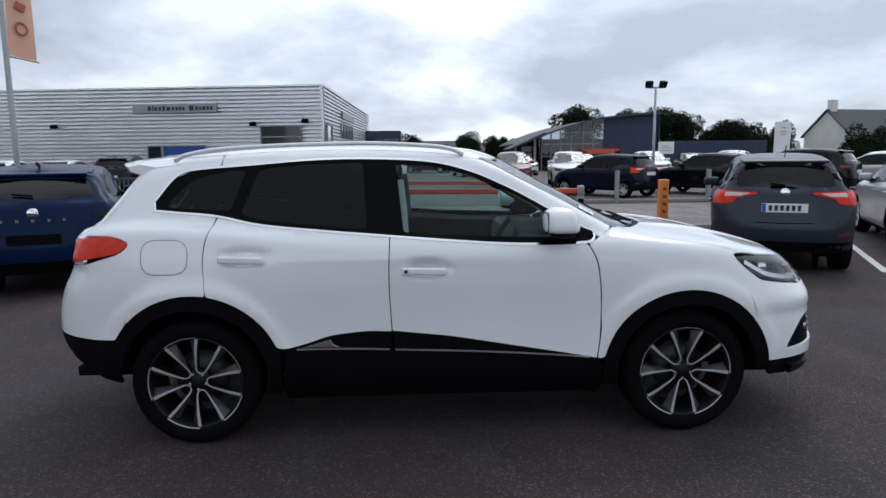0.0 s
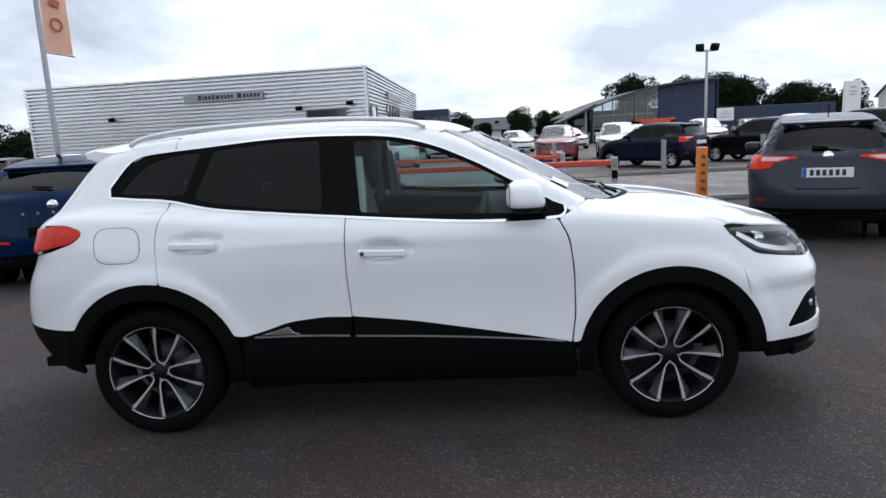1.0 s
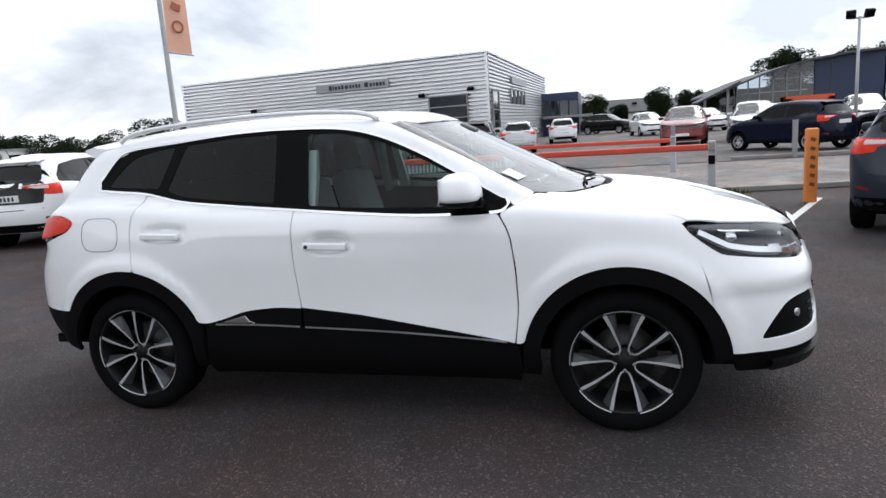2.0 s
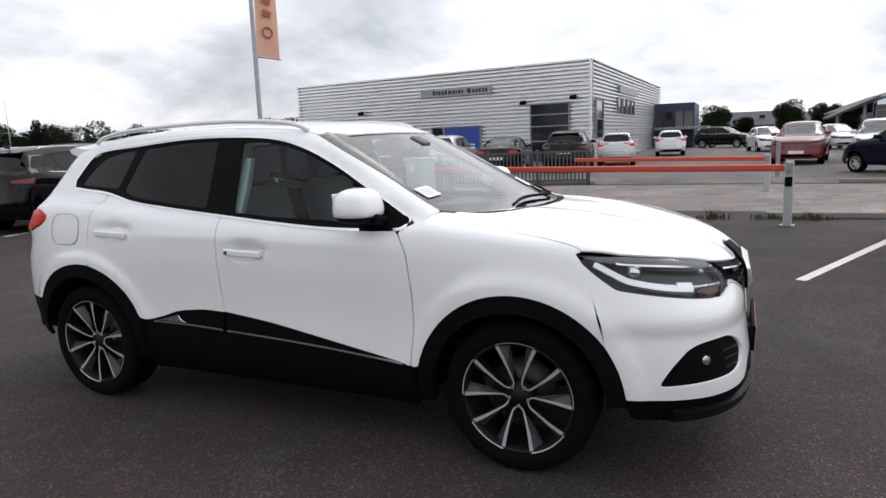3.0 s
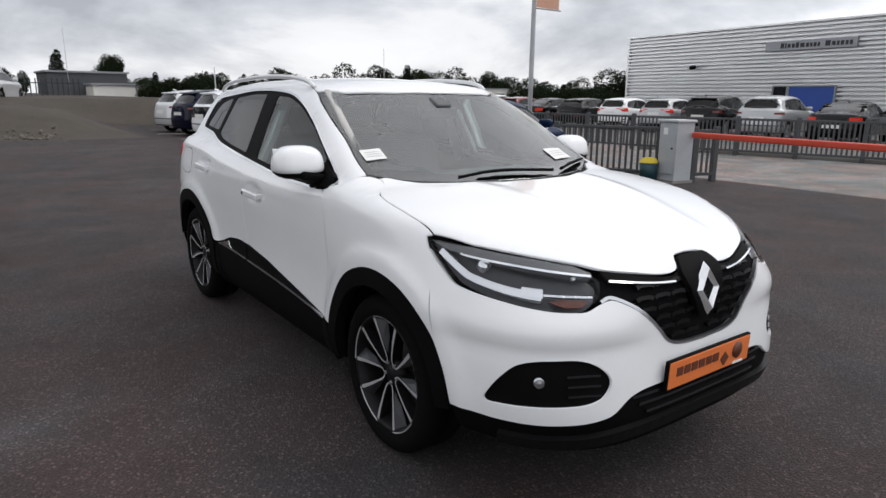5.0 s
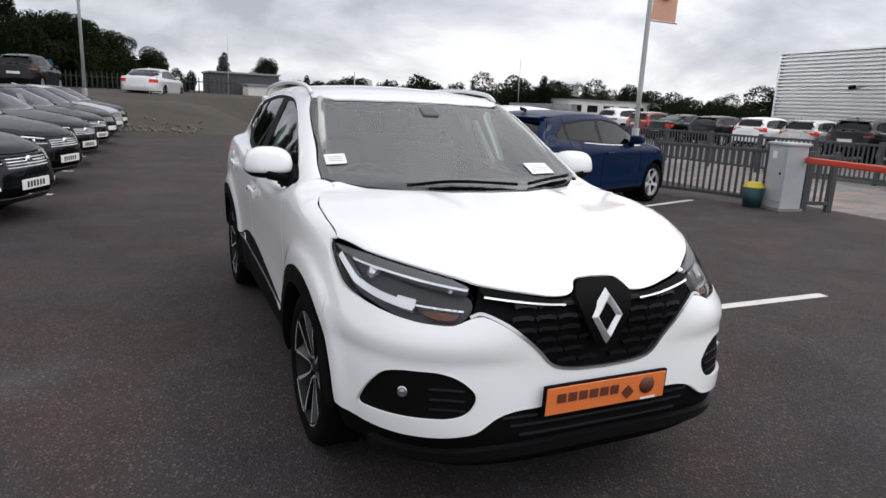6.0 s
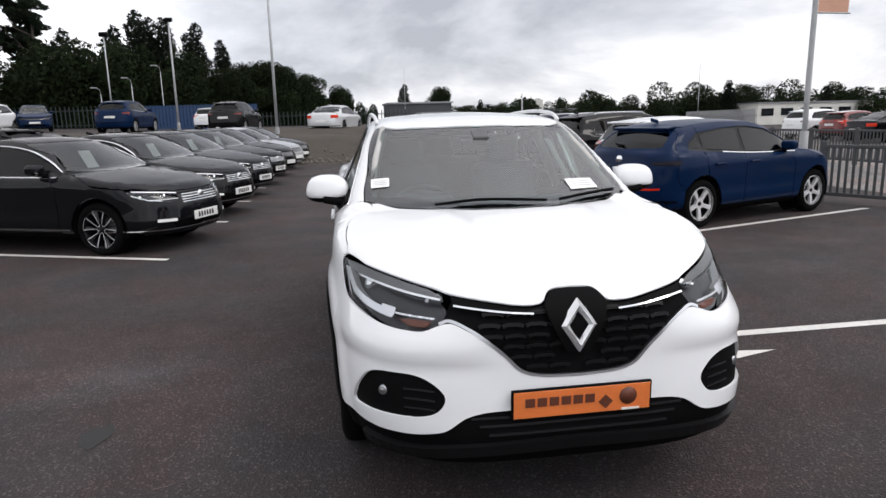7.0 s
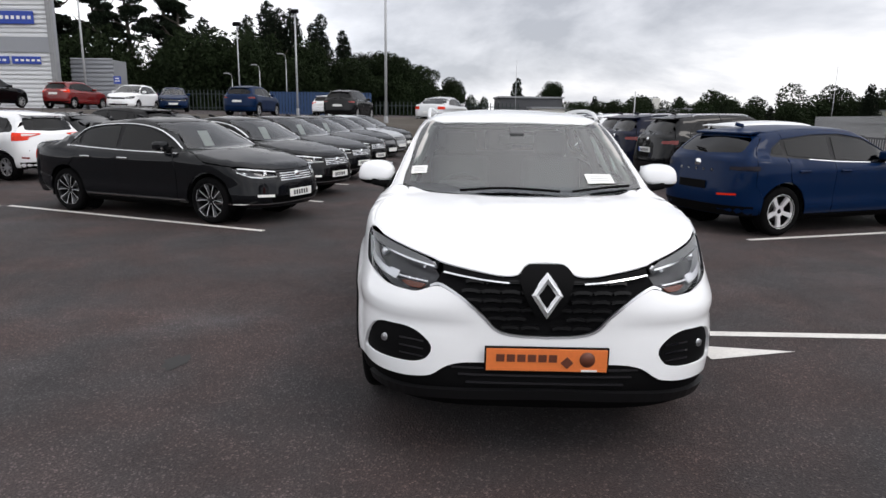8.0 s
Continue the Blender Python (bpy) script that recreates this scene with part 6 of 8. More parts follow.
def gate_fin(spec):
    return spec["roof_line"][0][0] + 0.22


DARK_RED_LENS = material("dark_red_lamp_lens", (0.16, 0.010, 0.008), 0.22, vary=0.25, scale=20, coat=0.2)
PALE_LENS = material("pale_lamp_lens", (0.62, 0.50, 0.49), 0.25, vary=0.1, scale=20, coat=0.2)
SMOKED_LENS = material("smoked_lamp_lens", (0.006, 0.004, 0.010), 0.3, spec=0.2)
DARK_GLASS = glass("dark_rear_glass", (0.04, 0.043, 0.045), ior=1.36)
GLOSS_BLACK_THIN = material("window_edge_black", (0.006, 0.006, 0.007), 0.4, spec=0.2)


def spec_for(W, H, h, F, T, belt, hood_z, base, header, gate_top, gate_low, wheel, rim, spokes=5, rise=0.06, sedan=False, **more):
    """The outlines of a plain car, laid out from its main numbers."""
    xa = base - 0.42
    hz = hood_z + 0.02
    lamp_x = F - 0.52
    end = -h - 0.02 if not sedan else -h + 0.02
    top_z = H - 0.105
    s = dict(W=W, H=H, F=F, T=T, belt=belt, wheel=wheel, rim=rim, spokes=spokes, doors=(xa + 0.02, xa - 1.06, xa - 1.06 - 0.82))
    s["dlo_low"] = [(end - (0.16 if not sedan else 0.0), belt + rise), (xa - 1.5, belt + rise * 0.55), (xa - 0.9, belt + rise * 0.2), (xa, belt), (xa + 0.10, belt + 0.005)]
    gx, gz = gate_top
    s["dlo_top"] = [(end - (0.12 if not sedan else -0.08), belt + rise + 0.10), (end + (0.08 if not sedan else 0.32), top_z - 0.075), (xa - 1.35, top_z - 0.012), (xa - 0.85, top_z), (xa - 0.42, top_z - 0.055), (xa - 0.10, belt + (top_z - belt) * 0.52), (xa + 0.14, belt + 0.06)]
    s["pillar"] = [(header - 0.10, H - 0.085), ((header + base) / 2 - 0.14, (H + belt) / 2 + 0.01), (base - 0.26, belt + 0.075)]
    s["roof_line"] = [(gx + 0.02, gz - 0.02), (gx + 0.5, H - 0.06), (-0.5, H - 0.042), (-0.05, H - 0.05), (header - 0.25, H - 0.068)]
    s["hood_line"] = [(base - 0.20, belt + 0.035), (base + 0.02, belt - 0.005), (h, hood_z + 0.055), (lamp_x, hz)]
    s["hood_front"] = [(-0.72, hood_z), (-0.45, hood_z - 0.025), (-0.2, hood_z - 0.03), (0, hood_z - 0.03)]
    s["lamp"] = [("s", lamp_x + 0.03, hz - 0.022), (-0.72, hood_z - 0.014), (-0.48, hood_z - 0.045), (-0.49, hood_z - 0.135), (-0.72, hood_z - 0.15), ("s", lamp_x + 0.15, hz - 0.12)]
    s["grille"] = [(-0.47, hood_z - 0.05), (0.47, hood_z - 0.05), (0.45, hood_z - 0.16), (-0.45, hood_z - 0.16)]
    s["intake"] = [(-0.62, 0.40), (0.62, 0.40), (0.55, 0.29), (-0.55, 0.29)]
    s["front_plate"], s["rear_plate"] = 0.49, 0.62
    if sedan:
        s["rear_edge"] = [(gx - 0.28, gz - 0.11), (gate_low[0] + 0.22, gate_low[1] + 0.065), (gate_low[0] - 0.02, gate_low[1] - 0.01), (T + 0.36, gate_low[1] - 0.05), (T + 0.30, 0.85), (T + 0.32, 0.6), (-h - (wheel + 0.055) * 0.87, wheel + (wheel + 0.055) * 0.5)]
        s["tail_lamp"] = [("s", T + 0.38, 0.93), (-0.55, 0.93), (-0.55, 0.78), ("s", T + 0.36, 0.78)]
        s["rear_glass"] = [(-0.60, gate_low[1] + 0.06), (-0.52, gz - 0.05), (0.52, gz - 0.05), (0.60, gate_low[1] + 0.06)]
        s["crest"], s["rear_badge"], s["sedan"], s["gate_low"], s["gate_top"] = gate_low[1] - 0.045, 0.90, True, gate_low, gate_top
    else:
        s["rear_edge"] = [(gx - 0.03, gz - 0.06), (gate_low[0] + 0.19, gate_low[1] + 0.10), (T + 0.33, belt - 0.02), (T + 0.31, 0.70), (-h - (wheel + 0.055) * 0.87, wheel + (wheel + 0.055) * 0.5)]
        s["tail_lamp"] = [("s", T + 0.40, belt - 0.03), (-0.60, belt - 0.06), (-0.60, belt - 0.19), ("s", T + 0.36, belt - 0.19)]
        s["rear_glass"] = [(-0.66, gate_low[1] + 0.05), (-0.58, gz - 0.07), (0, gz - 0.055), (0.58, gz - 0.07), (0.66, gate_low[1] + 0.05), (0, gate_low[1] + 0.03)]
        s["crest"], s["rear_badge"] = gz - 0.012, belt - 0.03
        s["wiper"], s["spoiler"] = gate_low[1] + 0.07, (gx - 0.02, gz + 0.012)
    s.update(more)
    return s


def kind_of(**k):
    f = {a: k[a] for a in ("W", "H", "h", "F", "T", "belt", "hood_z", "base", "header", "gate_top", "gate_low")}
    return form(boot=k.get("boot"), **f), spec_for(**{a: v for a, v in k.items() if a != "boot"})


SALOON = kind_of(W=0.915, H=1.46, h=1.395, F=2.29, T=-2.47, belt=0.965, hood_z=0.79, base=1.17, header=0.32, gate_top=(-0.95, 1.38), gate_low=(-1.80, 1.06), boot=(1.03, 1.07),
                 wheel=0.33, rim=0.235, spokes=10, sedan=True, rise=0.05, bright_frame=True, bright_grille=True, sill_chrome=True, notice=True, bars=4, front_plate=0.43, bold_lamp=True,
                 lamp=[("s", 1.72, 0.80), (-0.72, 0.778), (-0.46, 0.742), (-0.44, 0.652), (-0.60, 0.640), (-0.74, 0.655), ("s", 1.90, 0.70)], grille=[(-0.44, 0.735), (0.44, 0.735), (0.43, 0.60), (-0.43, 0.60)])
COUPE_SUV = kind_of(W=0.90, H=1.47, h=1.294, F=2.10, T=-2.07, belt=0.97, hood_z=0.82, base=1.08, header=0.25, gate_top=(-1.56, 1.375), gate_low=(-1.93, 1.06), wheel=0.335, rim=0.23, spokes=-5, rise=0.10, cladding=False, rear_plate=0.66, smoked=True, bright_line=True, rear_edge=[(-1.53, 1.315), (-1.67, 1.16), (-1.74, 0.95), (-1.76, 0.70), (-1.633, 0.53)], tail_lamp=[("s", -1.70, 0.945), (-0.62, 0.925), (-0.62, 0.885), ("s", -1.72, 0.88)], rim_coat=BRIGHT_RIM)
HATCH = kind_of(W=0.848, H=1.51, h=1.255, F=2.05, T=-1.88, belt=0.97, hood_z=0.80, base=1.06, header=0.22, gate_top=(-1.50, 1.42), gate_low=(-1.74, 1.04), wheel=0.30, rim=0.20, spokes=5, rise=0.09, aerial=True, bright_line=False, rear_plate=0.83,
                tail_lamp=[("s", -1.52, 1.040), (-0.36, 1.024), (-0.37, 1.000), (-0.66, 0.945), (-0.70, 0.885), (-0.86, 0.866), ("s", -1.55, 0.866)], lamp_inset=[(-0.80, 1.016), (-0.46, 1.010), (-0.60, 0.972), (-0.82, 0.966)], rear_badge=1.015)
TALL_SUV = kind_of(W=0.925, H=1.64, h=1.385, F=2.26, T=-2.26, belt=1.06, hood_z=0.90, base=1.13, header=0.25, gate_top=(-1.78, 1.53), gate_low=(-2.06, 1.13), wheel=0.355, rim=0.25, spokes=5, rise=0.08, cladding=True, rails=True, rear_plate=0.80,
                   tail_lamp=[("s", -1.86, 1.04), (-0.62, 1.015), (-0.62, 0.955), ("s", -1.88, 0.94)], dark_lamp=True, valance=(0.42, 0.27))

BASE = {}


def park(kind, x, y, heading, coat, label, group, z=0.0, category="car", plain=False, tail=None):
    """A parked car: its axle midpoint at (x, y), heading in degrees from +x. The first of a kind is built, the rest are copies."""
    m = pose(x, y, z, 0, 0, heading)
    if kind not in BASE:
        B, spec = {"saloon": SALOON, "coupe_suv": COUPE_SUV, "hatch": HATCH, "tall_suv": TALL_SUV}[kind]
        car = plain_car("car", B, spec, label, category, group, m, COAT_BASE[kind])
        BASE[kind] = car
    else:
        car = copy_thing(BASE[kind], m)
        tagged(car, label, category, group)
    if plain:       # far cars go without the smallest parts
        for o in list(car.children_recursive):
            if o.name.split(".")[0] in SMALL_PARTS:
                bpy.data.objects.remove(o)
    for o in car.children_recursive:
        if o.type == "MESH" and o.data.materials and o.data.materials[0] is COAT_BASE[kind]:
            o.material_slots[0].link = "OBJECT"
            o.material_slots[0].material = coat
    if tail:        # a dark panel across the tailgate
        B = {"hatch": HATCH, "tall_suv": TALL_SUV}[kind][0]
        part("tailgate_panel", sheet(B, fillet(B.round_nose([(-0.58, 1.09), (0.58, 1.09), (0.62, 0.74), (-0.62, 0.74)], "tail"), 0.05), "tail", step=0.09, lift=0.005), tail, car, "black tailgate panel")
    return car


SMALL_PARTS = {"plate_mark", "plate_band", "lamp_lens", "lamp_strip", "brake_disc", "wheel_well", "rim_lip", "hub", "badge", "door_handle", "grille_bar", "cowl", "rear_wiper", "mirror_arm", "cabin_floor", "intake", "sill", "dashboard", "windscreen_paper", "inner_skin", "bumper_strip", "frame_strip", "rim", "roof_rail"}
COAT_BASE = {"saloon": GREY_PAINT, "coupe_suv": BLUE_PAINT, "hatch": SILVER_PAINT, "tall_suv": BLACK_PAINT}

# ---- parked cars round the white one ----
along = lambda dx, dy: math.degrees(math.atan2(dy, dx))
park("hatch", 5.24, 5.35, along(0.42, 0.91), SLATE_PAINT, "dark grey small hatchback seen from its tail", "cars by the entrance")
park("coupe_suv", -5.06, 4.88, along(-0.36, 0.93), BLUE_PAINT, "deep blue coupe-like crossover parked beside the fence", "cars in the rear row")
row = [("hatch", -8.60, 6.30, WHITE_PAINT, "white hatchback with a black tailgate"), ("tall_suv", -11.2, 6.25, BLACK_PAINT, "black tall family car with roof rails"),
       ("tall_suv", -13.7, 6.05, NAVY_PAINT, "navy tall family car in the rear row"), ("tall_suv", -16.05, 6.20, MAUVE_PAINT, "dark mauve-grey tall family car in the rear row"),
       ("tall_suv", -18.9, 6.20, WHITE_PAINT, "white tall family car with a black tailgate"),
       ("tall_suv", -21.7, 6.25, NAVY_PAINT, "navy tall family car in the rear row"), ("tall_suv", -24.5, 6.30, LIGHT_PAINT, "pale silver tall family car in the rear row")]
for kind, x, y, coat, words in row:
    park(kind, x, y, along(-0.22, 0.975), coat, words, "cars in the rear row", plain=x < -17, tail=BLACK_PAINT if "black tailgate" in words else None)
for k in range(7):
    park("saloon", -5.32 - 2.80 * k - (0.1 if k else 0), -4.80 + 0.07 * k, along(0.37, 0.93), [GREY_PAINT, BLACK_PAINT, GREY_PAINT, BLACK_PAINT, GREY_PAINT, SILVER_PAINT, GREY_PAINT][k],
         "dark saloon car with chrome trim and a price notice" if k != 5 else "silver saloon car with chrome trim and a price notice", "row of saloon cars", plain=k > 3)

# ---- more parked cars ----
def many(rows, group):
    for kind, x, y, dx, dy, coat, words, *z in rows:
        park(kind, x, y, along(dx, dy), coat, words, group, z[0] if z else 0.0, plain=math.hypot(x, y) > 14)


many([("coupe_suv", 8.55, 6.3, 0.42, 0.91, SILVER_PAINT, "silver car parked beside the small hatchback"), ("hatch", 17.6, 15.2, 0.5, -0.85, ORANGE_CAR, "bright red hatchback parked by the road")], "cars by the entrance")
many([("hatch", 6.75, 19.2, -0.62, 0.78, NAVY_PAINT, "navy hatchback parked across the road"), ("hatch", 10.6, 19.6, -0.62, 0.78, GREY_PAINT, "dark grey hatchback parked across the road"),
      ("tall_suv", 14.3, 20.2, -0.62, 0.78, BLACK_PAINT, "black tall car parked across the road"), ("hatch", 18.0, 20.8, -0.62, 0.78, LIGHT_PAINT, "pale silver hatchback across the road"),
      ("tall_suv", 4.4, 26.6, -0.15, -1, RED_CAR, "red tall car facing the road"), ("tall_suv", 7.1, 26.4, -0.15, -1, LIGHT_PAINT, "pale silver tall car facing the road"),
      ("hatch", 9.7, 27.2, -0.15, -1, BLACK_PAINT, "black hatchback facing the road"), ("tall_suv", 13.6, 33.8, -0.15, -1, WHITE_PAINT, "white tall car facing the road"), ("hatch", 16.4, 34.2, -0.15, -1, GREY_PAINT, "dark grey hatchback facing the road"),
      ("tall_suv", 19.2, 34.6, -0.15, -1, SILVER_PAINT, "silver tall car facing the road"), ("saloon", 22.2, 35.0, -0.15, -1, BLACK_PAINT, "black saloon facing the road"), ("hatch", 3.6, 42.0, 0.2, -1, WHITE_PAINT, "white hatchback far across the lot"),
      ("hatch", 7.4, 43.0, 0.2, -1, SILVER_PAINT, "silver hatchback far across the lot"), ("hatch", 12.2, 43.5, 0.2, -1, WHITE_PAINT, "white hatchback far across the lot"), ("tall_suv", 1.0, 53.0, 0.9, -0.4, BLACK_PAINT, "black tall car near the showroom"),
      ("hatch", 24.5, 27.0, -0.6, 0.8, NAVY_PAINT, "navy hatchback far across the lot"), ("hatch", 29.5, 28.0, -0.6, 0.8, WHITE_PAINT, "white hatchback far across the lot")], "cars across the road")
many([("tall_suv", -4.3, 23.6, -0.15, 1, BLACK_PAINT, "black tall car before the clad hall"), ("saloon", -7.1, 23.8, -0.15, 1, GREY_PAINT, "grey saloon before the clad hall"), ("tall_suv", -9.9, 24.0, -0.15, 1, SILVER_PAINT, "silver tall car before the clad hall"),
      ("tall_suv", -12.5, 24.2, -0.15, 1, BLACK_PAINT, "black tall car before the clad hall"), ("hatch", -15.0, 24.4, -0.15, 1, SILVER_PAINT, "silver hatchback before the clad hall"), ("hatch", -17.6, 24.6, -0.15, 1, WHITE_PAINT, "white hatchback before the clad hall"),
      ("coupe_suv", -20.4, 24.8, -0.15, 1, BLACK_PAINT, "black crossover before the clad hall"), ("saloon", -23.2, 25.0, -0.15, 1, GREY_PAINT, "grey saloon before the clad hall"), ("hatch", -26.0, 25.4, -0.15, 1, RED_CAR, "dark red hatchback before the clad hall"),
      ("tall_suv", -29.0, 25.8, -0.15, 1, WHITE_PAINT, "white tall car before the clad hall"), ("hatch", -3.1, 28.0, -0.15, 1, LIGHT_PAINT, "pale green-grey small car at the forecourt"), ("hatch", -1.7, 38.5, -0.1, 1, WHITE_PAINT, "white small car at the forecourt")], "cars before the clad hall")
many([("hatch", -33.0, -22.3, -1, 0.1, RED_CAR, "red hatchback on the raised lot", 1.53), ("hatch", -33.5, -19.2, 1, 0.05, WHITE_PAINT, "white hatchback on the raised lot", 1.45), ("hatch", -36.5, -18.1, 1, 0.4, BLUE_PAINT, "blue small car on the raised lot", 1.42),
      ("tall_suv", -32.5, -11.9, -1, 0.08, BLUE_PAINT, "blue tall car on the raised lot", 1.26), ("tall_suv", -32.5, -6.4, -1, 0.15, BLACK_PAINT, "black tall car with roof rails on the raised lot", 1.11), ("saloon", -31.6, -1.1, -0.93, 0.30, LIGHT_PAINT, "silver saloon on the raised lot", 0.98),
      ("tall_suv", -31.0, -26.0, -1, 0.1, BLACK_PAINT, "black tall car on the raised lot", 1.55), ("hatch", -41.0, -8.8, -1, 0.4, WHITE_PAINT, "white small car far on the raised lot", 1.18), ("hatch", -41.0, -13.9, 1, 0.3, WHITE_PAINT, "white small car far on the raised lot", 1.31)], "cars on the raised lot")
many([("hatch", -10.2, -11.0, -0.37, -0.93, WHITE_PAINT, "white hatchback backed against the saloons"), ("saloon", -7.9, -12.0, -0.37, -0.93, BLACK_PAINT, "black saloon backed against the saloons"), ("saloon", -13.4, -11.4, -0.37, -0.93, GREY_PAINT, "dark grey saloon backed against the saloons"),
      ("tall_suv", -16.3, -11.3, -0.37, -0.93, BLACK_PAINT, "black tall car backed against the saloons"), ("saloon", -19.2, -11.2, -0.37, -0.93, GREY_PAINT, "dark grey saloon backed against the saloons")], "cars backed against the saloons")


# ---- the clad hall ----
def ribs(a, b, z0, z1, pitch, depth, mat, parent, name="wall"):
    """A wall of horizontally ribbed sheet from a to b, its face to the left of the way from b to a."""
    a, b = Vector((*a, 0)), Vector((*b, 0))
    out = (b - a).normalized().cross(Vector((0, 0, 1)))
    prof, z, lip = [], z0, depth * 0.3
    while z < z1 - 1e-6:
        for dz, d in ((0.0, depth - lip), (0.07, depth), (0.50, depth), (0.58, depth - lip), (0.60, -depth), (0.97, -depth)):
            if z + dz * pitch < z1:
                prof.append((z + dz * pitch, d))
        z += pitch
    prof.append((z1, 0.0))
    verts = [tuple(p + out * d + Vector((0, 0, zz))) for p in (a, b) for zz, d in prof]
    n = len(prof)
    return part(name, (verts, [(i, n + i, n + i + 1, i + 1) for i in range(n - 1)]), mat, parent)


WINDOW_DARK = material("dark_window", (0.015, 0.018, 0.022), 0.08, vary=0.1, coat=0.5)
BLUE_DOOR = material("blue_door", (0.015, 0.06, 0.30), 0.5, vary=0.08)
SIGN_GREY = material("grey_sign_panel", (0.30, 0.31, 0.33), 0.4, 0.4, vary=0.05)
FRAME_GREY = material("grey_frame", (0.22, 0.23, 0.24), 0.5, vary=0.1)
ROOF_GREY = material("grey_roofing", (0.25, 0.26, 0.27), 0.7, vary=0.15, scale=0.5)
NAVY_CLAD = material("navy_cladding", (0.016, 0.028, 0.070), 0.45, vary=0.15, scale=0.7, fine=8)
RENDER_WHITE = material("off_white_render", (0.70, 0.69, 0.64), 0.85, vary=0.12, scale=0.8)
SLATE = material("slate_roof", (0.06, 0.062, 0.068), 0.7, vary=0.2, scale=2)
SHOWROOM_GLASS = glass("showroom_glass", (0.35, 0.40, 0.45), ior=1.6)
SIGN_BLUE = material("blue_sign_panel", (0.015, 0.05, 0.32), 0.4, vary=0.06)
BANNER = material("peach_banner_cloth", (0.74, 0.42, 0.30), 0.85, vary=0.1)
BANNER_PRINT = material("banner_print", (0.40, 0.13, 0.07), 0.85)
POST_ORANGE = material("orange_post", (0.75, 0.24, 0.05), 0.5, vary=0.12, scale=4)


def opening_in(parent, name, s0, s1, z0, z1, at, fill, bars=(), label=""):
    """A framed opening on a wall. at(s, out, z) gives places along the wall."""
    def slab(a, b, c, d, o, t, mat, n, par):
        v = [at(s, o + e, z) for e in (0, t) for s, z in ((a, c), (b, c), (b, d), (a, d))]
        return part(n, (v, [(3, 2, 1, 0), (4, 5, 6, 7), (0, 1, 5, 4), (1, 2, 6, 5), (2, 3, 7, 6), (3, 0, 4, 7)]), mat, par)
    w = slab(s0, s1, z0, z1, 0.02, 0.05, fill, name, parent)
    tagged(w, label)
    e = 0.07
    for a, b, c, d in ((s0 - e, s1 + e, z1, z1 + e), (s0 - e, s0, z0, z1), (s1, s1 + e, z0, z1)):
        slab(a, b, c, d, 0.02, 0.10, FRAME_GREY, "window_frame", w)
    for f in bars:
        z = z0 + (z1 - z0) * f
        slab(s0, s1, z - 0.03, z + 0.03, 0.072, 0.03, GALV, "window_bar", w)
    return w


